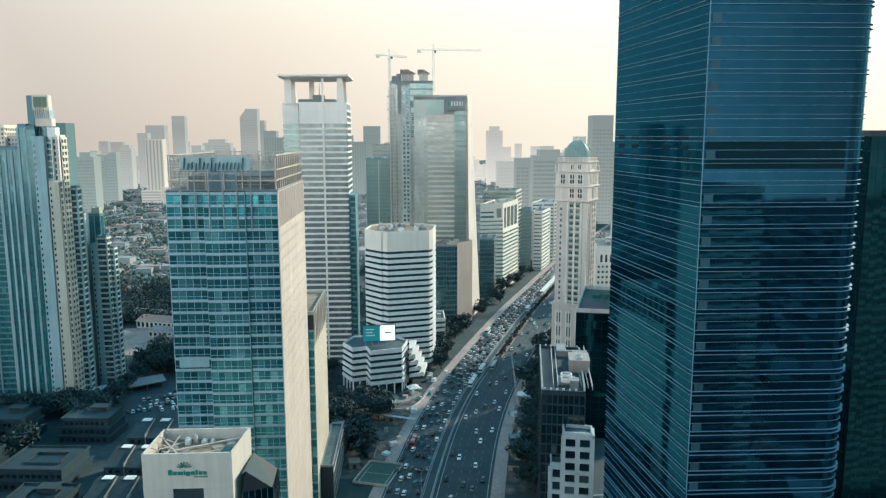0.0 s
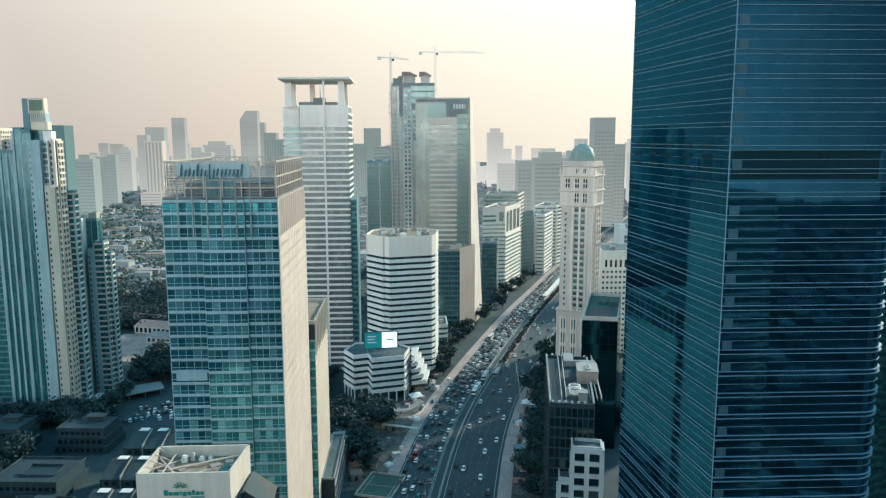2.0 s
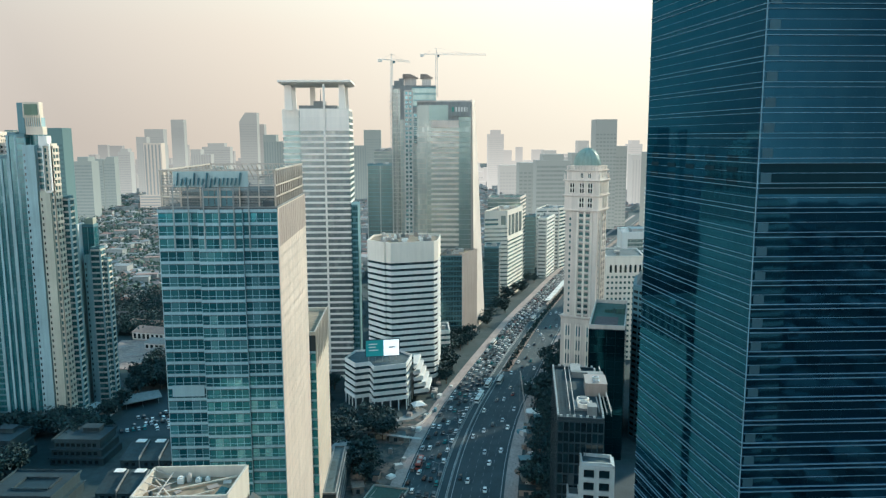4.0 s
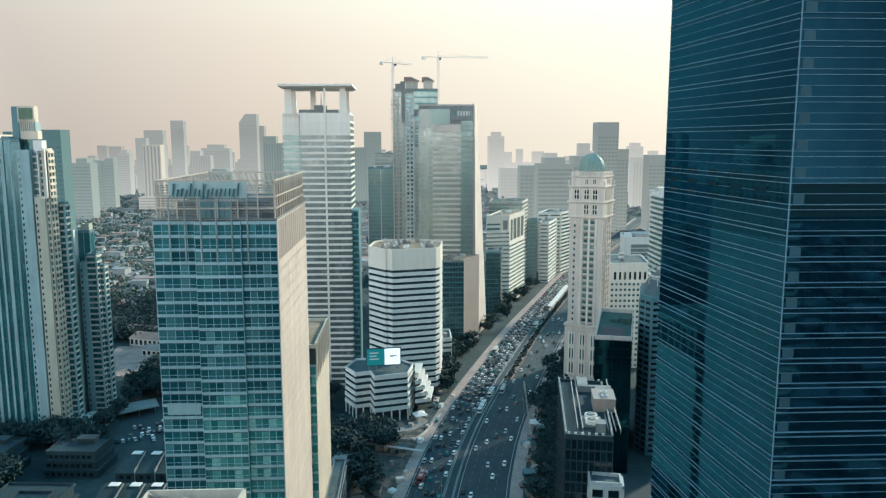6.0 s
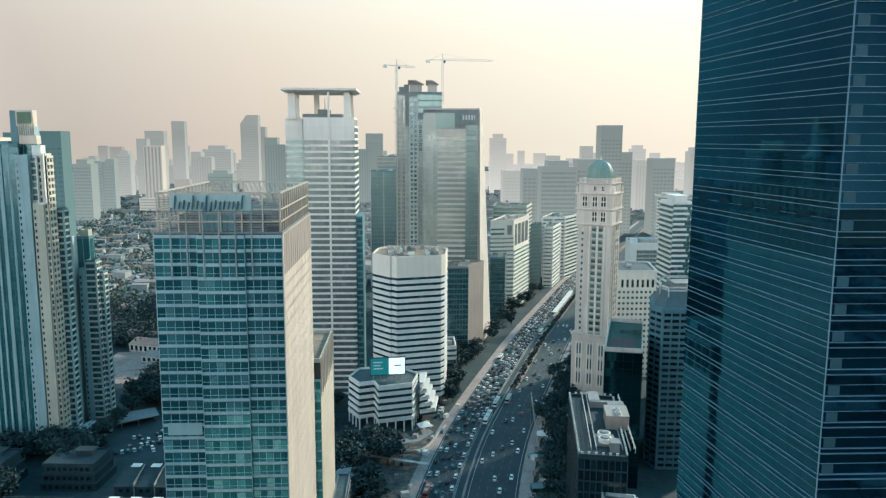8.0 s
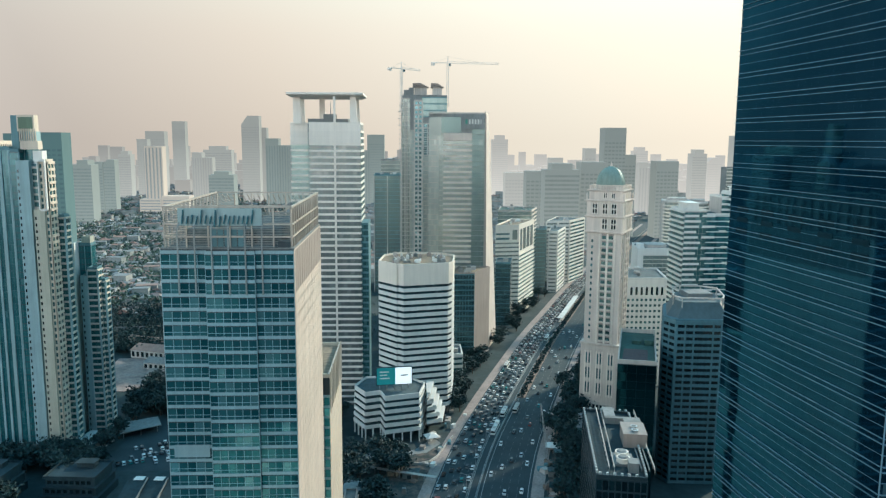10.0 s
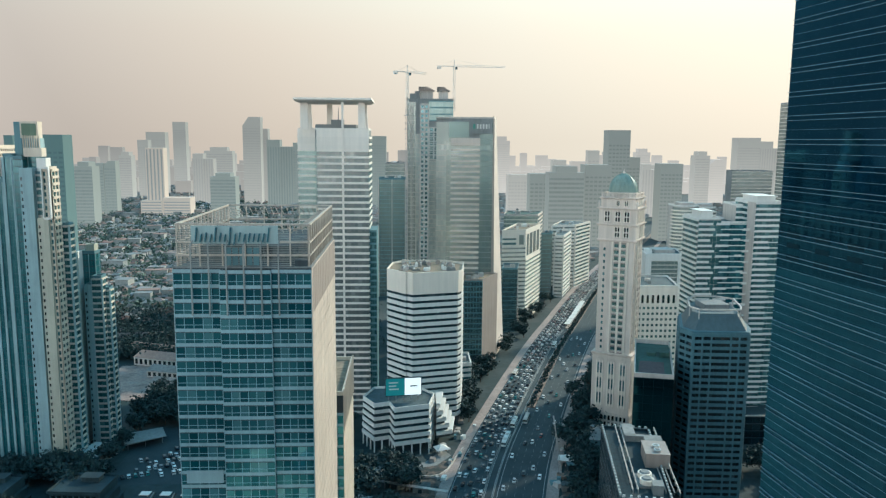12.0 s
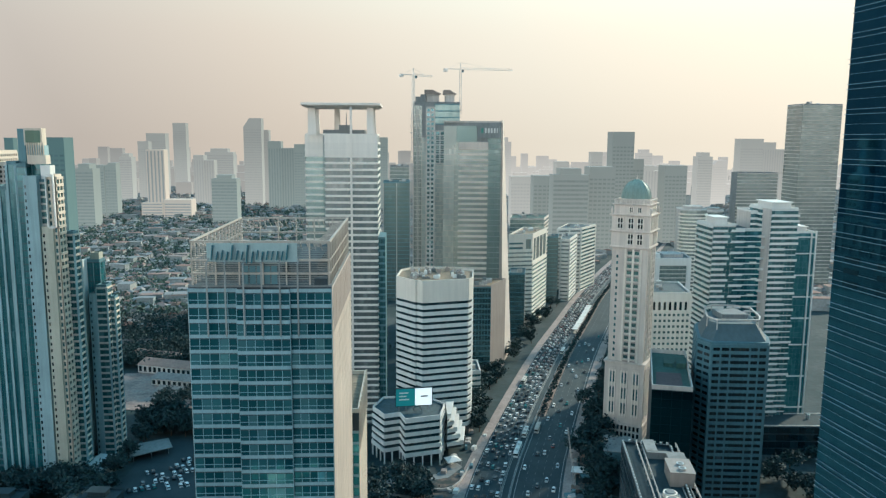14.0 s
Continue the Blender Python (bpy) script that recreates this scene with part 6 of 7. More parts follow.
# the nearer houses of the quarter, each a thing of its own
ROOF_COATS = [coat("roof_tiles_" + n, c, 0.85, 0.4, vary=0.3) for n, c in (("red", (0.21, 0.10, 0.075)), ("brown", (0.19, 0.13, 0.10)), ("grey", (0.18, 0.18, 0.18)), ("pale", (0.36, 0.35, 0.33)))]
HOUSE_LABELS = ["small house with red tiled hipped roof", "small house with brown tiled hipped roof", "small house with grey sheet roof", "pale house with light roof"]
_rnd = random.Random(5)
for k in range(130):
    v1, f1, v2, f2 = [], [], [], []
    j = _rnd.randrange(4)
    house_boxes(v1, f1, v2, f2, 0, 0, _rnd.uniform(7, 12), _rnd.uniform(7, 11), _rnd.uniform(3.5, 6.5), 0, j < 3)
    y = _rnd.uniform(620, 800)
    x = _rnd.uniform(-0.47, -0.19) * y
    o = thing("house", HOUSE_LABELS[j], "house", pose(x, y, 0, 0, 0, _rnd.uniform(-20, 20)), "houses of the low quarter")
    part("wall", mesh_py("wall", v1, f1, GREY if k % 3 else PALE), None, o)
    part("roof", mesh_py("roof", v2, f2, ROOF_COATS[j]), None, o)
def hall(x, y, w, d, h, turn, roofm, label):
    t = thing("hall", label, "hall", pose(x, y, 0, 0, 0, turn), "long low halls")
    bm = bmesh.new()
    box(bm, -w / 2, w / 2, -d / 2, d / 2, 0, h)
    wall = part("wall", bm, PALE, t)
    bm = bmesh.new()
    prism(bm, [(-w / 2 - 0.6, -d / 2 - 0.6), (w / 2 + 0.6, -d / 2 - 0.6), (w / 2 + 0.6, d / 2 + 0.6), (-w / 2 - 0.6, d / 2 + 0.6)], h, h + d * 0.22, [(-w / 2 + 1, -0.2), (w / 2 - 1, -0.2), (w / 2 - 1, 0.2), (-w / 2 + 1, 0.2)])
    part("roof", bm, roofm, t)
    for k in range(int(w / 4)):
        bm = bmesh.new()
        box(bm, -w / 2 + 1 + k * 4, -w / 2 + 3.2 + k * 4, -d / 2 - 0.06, -d / 2 + 0.04, 1.2, h - 1.0)
        part("window", bm, GLASS_BLACK, wall)


PINKROOF = coat("faded_pink_roof", (0.40, 0.27, 0.22), 0.85, 0.35)
hall(-196, 596, 46, 16, 6, -18, PINKROOF, "long low hall with faded pink roof")
hall(-178, 566, 44, 13, 5, -16, ROOF_COATS[3], "long low hall with pale sheet roof")
hall(-214, 622, 40, 14, 6, -20, PINKROOF, "long low hall with faded pink roof")
hall(-170, 540, 38, 12, 5, -14, ROOF_COATS[3], "long low hall with pale sheet roof")
hall(-246, 655, 34, 14, 6, 4, ROOF_COATS[2], "long low hall with grey sheet roof")
# and the sea of houses behind them
v1, f1, v2, f2 = [], [], [], []
for k in range(17000):
    y = 790 + 1900 * _rnd.random() ** 1.3
    x = _rnd.uniform(-0.62, 0.75) * y
    a = avenue(min(y, 2500))[0]
    if abs(x - a) < 45 or (-60 < x < 300 and y < 960) or (-340 < x < -280 and y < 640):
        continue
    big = _rnd.random() < 0.07
    house_boxes(v1, f1, v2, f2, x, y, _rnd.uniform(5.5, 11) * (2.2 if big else 1), _rnd.uniform(5.5, 10) * (1.6 if big else 1), _rnd.uniform(3, 6.5) * (2.0 if big else 1), _rnd.uniform(-0.3, 0.3), _rnd.random() < 0.6 and not big)
quarter = tagged(part("house_walls", mesh_py("house_walls", v1, f1, HOUSEWALL), None, None), "walls of a dense low-rise quarter reaching far back", "houses", kind="stuff")
tagged(part("house_roofs", mesh_py("house_roofs", v2, f2, HOUSEROOF), None, None), "dense red, grey and white roofs of a low quarter", "roofs", kind="stuff")


# shade over the near villas is put into this near-black colour
VILLA = coat("shaded_render", (0.019, 0.056, 0.072), 0.85, 0.4, vary=0.3)


# ---- flat-roofed villas and schoolyard blocks near the camera ----
def villa(x, y, w, d, h, turn, label, court=False, awning=True):
    t = thing("villa", label, "house", pose(x, y, 0, 0, 0, turn), "flat-roofed villas")
    fl = max(2, int(h / 3.4))
    fh = h / fl
    for k in range(fl):
        kk = 1 - 0.07 * k
        bm = bmesh.new()
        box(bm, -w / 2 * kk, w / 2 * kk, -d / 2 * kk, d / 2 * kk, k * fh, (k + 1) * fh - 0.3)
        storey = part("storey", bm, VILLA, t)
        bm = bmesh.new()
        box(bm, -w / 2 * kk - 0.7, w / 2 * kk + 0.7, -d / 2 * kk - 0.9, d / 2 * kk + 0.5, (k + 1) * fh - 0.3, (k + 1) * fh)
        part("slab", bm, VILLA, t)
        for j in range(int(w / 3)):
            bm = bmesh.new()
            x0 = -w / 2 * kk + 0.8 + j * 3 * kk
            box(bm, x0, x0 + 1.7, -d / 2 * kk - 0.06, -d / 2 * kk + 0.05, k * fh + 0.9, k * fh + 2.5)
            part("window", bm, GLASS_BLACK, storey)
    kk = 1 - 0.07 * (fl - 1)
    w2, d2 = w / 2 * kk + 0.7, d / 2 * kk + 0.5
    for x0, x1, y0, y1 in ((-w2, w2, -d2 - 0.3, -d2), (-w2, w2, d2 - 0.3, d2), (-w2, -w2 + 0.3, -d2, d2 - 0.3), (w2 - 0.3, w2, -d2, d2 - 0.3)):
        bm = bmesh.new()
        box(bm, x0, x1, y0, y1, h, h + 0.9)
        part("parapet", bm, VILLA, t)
    if court:
        # dark sheet on the roof stands in for the well's shaded depth
        bm = bmesh.new()
        box(bm, -w * 0.18, w * 0.3, -d * 0.2, d * 0.18, h + 0.004, h + 0.05)
        part("light_well", bm, DARK, t)
        for x0, x1, y0, y1 in ((-w * 0.2, w * 0.32, -d * 0.23, -d * 0.2), (-w * 0.2, w * 0.32, d * 0.18, d * 0.21), (-w * 0.21, -w * 0.18, -d * 0.2, d * 0.18), (w * 0.3, w * 0.33, -d * 0.2, d * 0.18)):
            bm = bmesh.new()
            box(bm, x0, x1, y0, y1, h, h + 1.0)
            part("well_rim", bm, VILLA, t)
    if awning:
        bm = bmesh.new()
        box(bm, -w * 0.1, w * 0.25, d * 0.05, d * 0.35, h + 2.4, h + 2.6)
        box(bm, -w * 0.08, w * 0.23, d * 0.1, d * 0.33, h, h + 2.4)
        part("stair_head", bm, VILLA, t)
    return t


V = "grey flat-roofed villa with stepped storeys"
villa(-203, 372, 24, 20, 13, -4, V)
villa(-163, 374, 26, 20, 12, -4, V)
villa(-205, 332, 26, 26, 9, -14, "long flat-roofed shed with pale roof edge", awning=False)
villa(-165, 326, 30, 26, 9, -4, "grey flat-roofed block round a light well", court=True, awning=False)
villa(-240, 350, 26, 22, 12, -4, V)
villa(-240, 385, 24, 20, 12, -4, V)
villa(-188, 290, 24, 20, 9, -4, V, awning=False)
villa(-150, 290, 24, 20, 9, -4, V, court=True)
# rows of terraced houses under dark sloping roofs with pale party walls
for row, (x0, y0, n) in enumerate(((-134, 361, 6), (-132, 328, 6), (-128, 296, 6))):
    for k in range(n):
        t = thing("terrace_house", "terraced house with dark roof and pale party wall", "house", pose(x0 + k * 9.2, y0 - 0.6 * k, 0, 0, 0, -3), "terraced houses")
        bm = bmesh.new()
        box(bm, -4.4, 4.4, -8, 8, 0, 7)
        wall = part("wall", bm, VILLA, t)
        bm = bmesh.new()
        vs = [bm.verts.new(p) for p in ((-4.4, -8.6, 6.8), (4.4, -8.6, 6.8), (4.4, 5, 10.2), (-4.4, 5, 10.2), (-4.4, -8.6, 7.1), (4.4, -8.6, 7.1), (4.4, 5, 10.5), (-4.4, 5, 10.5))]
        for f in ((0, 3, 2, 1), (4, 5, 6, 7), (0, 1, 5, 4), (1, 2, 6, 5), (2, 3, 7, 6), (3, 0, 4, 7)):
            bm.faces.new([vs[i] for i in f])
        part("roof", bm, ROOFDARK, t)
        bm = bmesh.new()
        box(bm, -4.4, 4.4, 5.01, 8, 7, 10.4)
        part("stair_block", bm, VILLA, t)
        bm = bmesh.new()
        box(bm, -1.8, 2.6, 4.2, 7.6, 10.6, 10.9)
        part("tank_cover", bm, WHITE, t)
        bm = bmesh.new()
        box(bm, 4.41, 4.75, -8.4, 8, 0, 8.0)
        beam(bm, (4.58, -8.4, 8.1), (4.58, 5, 11.4), 0.34, 0.9)
        part("party_wall", bm, GREY, t)
        for j in (-2.4, 0.9):
            bm = bmesh.new()
            box(bm, j, j + 1.6, -8.06, -7.96, 4.2, 5.8)
            part("window", bm, GLASS_BLACK, wall)


# ---- vehicles ----
def car_meshes(col, name):
    paint = coat("car_paint_" + name, col, 0.25, 0.08, bump=0)
    bm = bmesh.new()
    prism(bm, [(-0.88, -2.2), (0.88, -2.2), (0.9, -1.2), (0.9, 1.5), (0.8, 2.2), (-0.8, 2.2), (-0.9, 1.5), (-0.9, -1.2)], 0.3, 0.92,
          [(-0.82, -2.15), (0.82, -2.15), (0.86, -1.2), (0.86, 1.4), (0.72, 2.1), (-0.72, 2.1), (-0.86, 1.4), (-0.86, -1.2)])
    prism(bm, [(-0.66, -1.62), (0.66, -1.62), (0.66, 0.37), (-0.66, 0.37)], 1.42, 1.5)
    body = mesh_of("body", bm, paint)
    bm = bmesh.new()
    prism(bm, [(-0.8, -2.0), (0.8, -2.0), (0.8, 1.0), (-0.8, 1.0)], 0.92, 1.42, [(-0.64, -1.6), (0.64, -1.6), (0.64, 0.35), (-0.64, 0.35)])
    cabin = mesh_of("cabin_glass", bm, CARGLASS)
    return body, cabin


bm = bmesh.new()
for i in range(1):
    m = Matrix.Rotation(radians(90), 4, "Y")
    cyl(bm, 0, 0, -0.11, 0.11, 0.32, n=10)
    for v in bm.verts:
        v.co = m @ v.co
WHEEL = mesh_of("wheel", bm, RUBBER)
CAR_COLOURS = [("white", (0.78, 0.78, 0.76)), ("silver", (0.5, 0.52, 0.53)), ("black", (0.02, 0.02, 0.025)), ("grey", (0.14, 0.15, 0.16)), ("red", (0.16, 0.025, 0.02)), ("blue", (0.04, 0.12, 0.3)), ("teal", (0.03, 0.2, 0.2))]
CARS = []
for n, c in CAR_COLOURS:
    o = thing("car", n + " car on the avenue", "car", pose(0, 0, -60), "cars on the avenue")
    body, cabin = car_meshes(c, n)
    part("body", body, None, o)
    part("cabin_glass", cabin, None, o)
    for x in (-0.8, 0.8):
        for y in (-1.35, 1.4):
            part("wheel", WHEEL, None, o, m=pose(x, y, 0.32))
    CARS.append(o)
_rnd = random.Random(11)
_used = set()


def put_car(x, y, z, turn):
    k = _rnd.choices(range(7), (30, 17, 24, 18, 1, 1, 9))[0]
    m = pose(x, y, z, 0, 0, turn)
    if k not in _used:
        _used.add(k)
        CARS[k].matrix_world = m
    else:
        copy_thing(CARS[k], m)


LANES = (-20.7, -17.3, -14.0, -10.8, -7.8)
queue = []
for o in LANES:
    y = 285 + _rnd.uniform(0, 8)
    while y < 1150:
        queue.append((y, o))
        y += _rnd.uniform(6.4, 10.5) if y > 430 else _rnd.uniform(7.5, 19)
queue.sort()
near, far = queue[:150], queue[150:]
for y, o in near:
    x, yy, a = avenue(y, o + _rnd.uniform(-0.3, 0.3))
    put_car(x, yy, 0.06, -a + _rnd.uniform(-2, 2))
for o in (2.6, 6.4, 10.4, 14.4, 18.6):
    y = 290 + _rnd.uniform(0, 30)
    while y < 700:
        x, yy, a = avenue(y, o + _rnd.uniform(-0.5, 0.5))
        if y < 500 or o > 5:
            put_car(x, yy, 0.06, 180 - a + _rnd.uniform(-2, 2))
        y += _rnd.uniform(18, 60)
# the rest of the queue, too far to tell apart
v, f = [], []
for y, o in far:
    x, yy, a = avenue(y, o + _rnd.uniform(-0.3, 0.3))
    c, s = math.cos(radians(-a)), math.sin(radians(-a))
    for w, l0, l1, z0, z1 in ((0.88, -2.2, 2.2, 0.3, 0.95), (0.7, -1.7, 0.7, 0.95, 1.5)):
        b = len(v)
        v += [(x + px * c - py * s, yy + px * s + py * c, z) for z in (z0, z1) for px, py in ((-w, l0), (w, l0), (w, l1), (-w, l1))]
        f += [tuple(b + i for i in q) for q in ((4, 5, 6, 7), (0, 1, 5, 4), (1, 2, 6, 5), (2, 3, 7, 6), (3, 0, 4, 7))]
FARCAR = island("far_car_paint", [(0, (0.02, 0.02, 0.03)), (0.3, (0.14, 0.15, 0.16)), (0.5, (0.5, 0.52, 0.53)), (0.72, (0.8, 0.8, 0.78)), (0.97, (0.18, 0.04, 0.035))], 0.3)
tagged(part("queued_cars", mesh_py("queued_cars", v, f, FARCAR), None, None), "far queue of cars in dense traffic", "cars", kind="stuff")
# car park
for r, (x0, y0) in enumerate(((-158, 405), (-154, 413), (-150, 421), (-140, 408), (-136, 416), (-132, 426), (-146, 432), (-128, 436), (-124, 445), (-156, 425), (-142, 440), (-134, 452), (-120, 455))):
    for k in range(7):
        if _rnd.random() < 0.8:
            put_car(x0 + k * 2.7, y0 + k * 1.1, 0.02, 25 + _rnd.uniform(-4, 4))


def bus(x, y, turn, label, coatm, length=12.0):
    t = thing("bus", label, "bus", pose(x, y, 0.06, 0, 0, turn), "buses on the avenue")
    bm = bmesh.new()
    prism(bm, [(-1.25, -length / 2), (1.25, -length / 2), (1.25, length / 2), (-1.25, length / 2)], 0.4, 1.5)
    box(bm, -1.2, 1.2, -length / 2 + 0.05, length / 2 - 0.05, 2.5, 3.05)
    part("body", bm, coatm, t)
    bm = bmesh.new()
    box(bm, -1.2, 1.2, -length / 2 + 0.06, length / 2 - 0.06, 1.5, 2.5)
    part("window_band", bm, CARGLASS, t)
    for j in (-length * 0.22, length * 0.2):
        bm = bmesh.new()
        box(bm, -0.8, 0.8, j - 1.1, j + 1.1, 3.05, 3.3)
        part("roof_unit", bm, PALE, t)
    for xx in (-1.1, 1.1):
        for yy in (-length * 0.3, length * 0.33):
            part("wheel", WHEEL, None, t, m=pose(xx, yy, 0.45) @ Matrix.Diagonal((1.3, 1.4, 1.4, 1)))
    return t


RED = coat("red_bus_paint", (0.36, 0.07, 0.05), 0.35, 0.1)
for y, o, lab, c, ln in ((352, -18.6, "red and white city bus in traffic", RED, 11), (445, -4.2, "long white city bus in the bus lane", WHITE, 17), (470, -4.0, "white city bus in the bus lane", WHITE, 12), (478, 2.0, "pale city bus driving towards the viewer", PALE, 12), (560, -20.4, "white city bus in traffic", WHITE, 11), (640, -4.0, "white city bus in the bus lane", WHITE, 12)):
    x, yy, a = avenue(y, o)
    bus(x, yy, -a, lab, c, ln)


# ---- bus stop, tents, stalls and works along the avenue ----
def stop():
    t = thing("bus_stop", "long pale bus stop roof on the median", "bus stop")
    for k in range(14):
        (x0, y0, a), (x1, y1, _) = avenue(697 + k * 7, -3.2), avenue(697 + k * 7 + 6.8, -3.2)
        for name, z, w, h, mt in (("roof_bay", 4.6 + 0.15 * (k % 2), 4.6, 0.35, WHITE), ("platform", 0.6, 3.0, 1.0, PALE)):
            bm = bmesh.new()
            beam(bm, (x0, y0, z), (x1, y1, z), w, h)
            part(name, bm, mt, t)
        for d in (-1.6, 1.6):
            bm = bmesh.new()
            beam(bm, (x0 + d, y0, 0.06), (x0 + d, y0, 4.5), 0.25)
            part("post", bm, STEEL, t)


stop()


def tent(x, y, w, d, z, turn, label="white peaked tent roof on thin poles"):
    t = thing("tent", label, "tent", pose(x, y, 0, 0, 0, turn), "white tents")
    bm = bmesh.new()
    prism(bm, [(-w / 2, -d / 2), (w / 2, -d / 2), (w / 2, d / 2), (-w / 2, d / 2)], z, z + 1.6, [(-w * 0.12, -d * 0.12), (w * 0.12, -d * 0.12), (w * 0.12, d * 0.12), (-w * 0.12, d * 0.12)])
    part("tent_roof", bm, WHITE, t)
    for px in (-w / 2 + 0.2, w / 2 - 0.2):
        for py in (-d / 2 + 0.2, d / 2 - 0.2):
            bm = bmesh.new()
            cyl(bm, px, py, 0, z, 0.09, n=6)
            part("pole", bm, STEEL, t)


tent(1, 431, 7.5, 7.0, 3.2, 20)
tent(51, 341, 8, 6, 3.5, -12)
tent(-130, 468, 9, 7, 4.0, 15)
tent(66, 415, 10, 7, 3.6, -15)
tent(-148, 486, 6, 5, 4.0, 5)


def slab_thing(name, label, category, pts, z0, z1, material, kind=""):
    bm = bmesh.new()
    prism(bm, pts, z0, z1)
    return tagged(part(name, bm, material, None), label, category, kind=kind)


slab_thing("forecourt", "bare works yard of earth and rubble", "yard", [(-34, 318), (-18, 318), (-2, 372), (8, 418), (-2, 424), (-30, 372)], 0.0, 0.12, WORKS, "structure")
slab_thing("verge", "trodden earth verge beside the avenue", "verge", [(37, 300), (48, 300), (66, 380), (82, 440), (72, 444), (56, 380)], 0.0, 0.12, WORKS, "structure")
slab_thing("car_park", "asphalt car park", "car park", [(-166, 398), (-116, 398), (-112, 470), (-166, 470)], 0.0, 0.03, ASPHALT, "structure")
slab_thing("driveway", "pale curved driveway round the terraced block", "driveway", [(-50, 414), (-26, 408), (-2, 416), (6, 428), (2, 436), (-8, 420), (-26, 414), (-48, 420)], 0.0, 0.15, GREY, "structure")
slab_thing("courtyard", "asphalt court behind the grid-fronted block", "courtyard", [(66, 290), (120, 290), (125, 352), (78, 352)], 0.0, 0.03, ASPHALT, "structure")


def canopy_roof():
    t = thing("entrance_canopy", "broad pale sheet canopy beside the car park", "canopy", pose(-163, 449, 0, 0, 0, 30))
    bm = bmesh.new()
    prism(bm, [(-11, -8), (11, -6), (12, 8), (-10, 9)], 3.6, 4.0, [(-11, -8), (11, -6), (12, 8), (-10, 9)])
    part("canopy_sheet", bm, GREY, t)
    for x, y in ((-9, -6), (0, -6), (9, -5), (-8, 7), (0, 7), (9, 6)):
        bm = bmesh.new()
        cyl(bm, x, y, 0, 3.6, 0.15, n=8)
        part("post", bm, STEEL, t)


canopy_roof()


def court():
    t = thing("sports_court", "small fenced green sports court", "sports court", pose(-15.5, 322, 0, 0, 0, -17))
    bm = bmesh.new()
    box(bm, -7.8, 7.8, -10.8, 10.8, 0.0, 0.4)
    part("court_floor", bm, GREENROOF, t)
    for x0, x1, y0, y1 in ((-8.2, 8.2, -11.2, -10.9), (-8.2, 8.2, 10.9, 11.2), (-8.2, -7.9, -10.9, 10.9), (7.9, 8.2, -10.9, 10.9), (-6.2, -6.0, -9, 9), (6.0, 6.2, -9, 9), (-6, 6, -0.1, 0.1)):
        bm = bmesh.new()
        box(bm, x0, x1, y0, y1, 0.1 if abs(x0) > 7 else 0.405, 1.2 if abs(x0) > 7 else 0.42)
        part("court_edge", bm, PALE, t)


court()


def works_box(x, y, w, d, h, turn, label, wallm, roofm):
    t = thing("kiosk", label, "kiosk", pose(x, y, 0, 0, 0, turn), "kiosks and site huts")
    bm = bmesh.new()
    box(bm, -w / 2, w / 2, -d / 2, d / 2, 0, h)
    wall = part("wall", bm, wallm, t)
    bm = bmesh.new()
    box(bm, -w / 2 - 0.3, w / 2 + 0.3, -d / 2 - 0.3, d / 2 + 0.3, h, h + 0.2)
    part("roof", bm, roofm, t)
    bm = bmesh.new()
    box(bm, -w * 0.2, w * 0.1, -d / 2 - 0.04, -d / 2 + 0.02, 0.1, 2.1)
    part("door", bm, DARK, wall)


works_box(-180, 428, 13, 19, 5, -12, "low pale annex with roof plant beside apartment towers", PALE, SHADEWHITE)
works_box(-36, 356, 12, 17, 9, -20, "grey flat-roofed annex among trees", BLUEGREY, GREY)
works_box(-46, 316, 9, 14, 4, -12, "low pavilion with pale framed roof", PALE, WHITE)
works_box(-27, 331, 5, 6, 3, 10, "reddish site hut beside the works yard", BROWN, EARTH)
works_box(88, 428, 14, 22, 12, -15, "plain grey block with flat roof among trees", BLUEGREY, GREY)


def round_drive():
    t = thing("drive_island", "round dark-roofed island in a white kerbed turning circle", "pavilion", pose(79.5, 287, 0))
    bm = bmesh.new()
    cyl(bm, 0, 0, 0, 1.6, 5.4, n=28)
    part("island_wall", bm, SHADEWHITE, t)
    bm = bmesh.new()
    cyl(bm, 0, 0, 1.6, 1.75, 4.4, n=28)
    part("island_roof", bm, ROOFDARK, t)
    for k in range(11):
        a, b = radians(-70 + k * 16), radians(-70 + k * 16 + 15)
        bm = bmesh.new()
        beam(bm, (11 * math.cos(a), 9 * math.sin(a), 0.5), (11 * math.cos(b), 9 * math.sin(b), 0.5), 0.7, 1.0)
        part("kerb_wall", bm, SHADEWHITE, t)


round_drive()
_rnd = random.Random(31)
for k in range(46):
    y = _rnd.uniform(330, 470)
    side = _rnd.random() < 0.55
    x, yy, a = avenue(y, _rnd.uniform(-40, -25) if side else _rnd.uniform(26, 34))
    c = _rnd.choice((EARTH, PALE, BROWN, BLUEGREY, WHITE))
    w, d, h = _rnd.uniform(1.5, 4.5), _rnd.uniform(1.5, 4.0), _rnd.uniform(0.8, 2.6)
    t = thing("site_load", "stacked building materials under a sheet", "building material", pose(x, yy, 0, 0, 0, _rnd.uniform(0, 90)), "stacks along the works")
    bm = bmesh.new()
    prism(bm, [(-w / 2, -d / 2), (w / 2, -d / 2), (w / 2, d / 2), (-w / 2, d / 2)], 0.1, h, [(-w / 2 * 0.8, -d / 2 * 0.85), (w / 2 * 0.9, -d / 2 * 0.8), (w / 2 * 0.8, d / 2 * 0.9), (-w / 2 * 0.85, d / 2 * 0.85)])
    part("sheeted_load", bm, c, t)


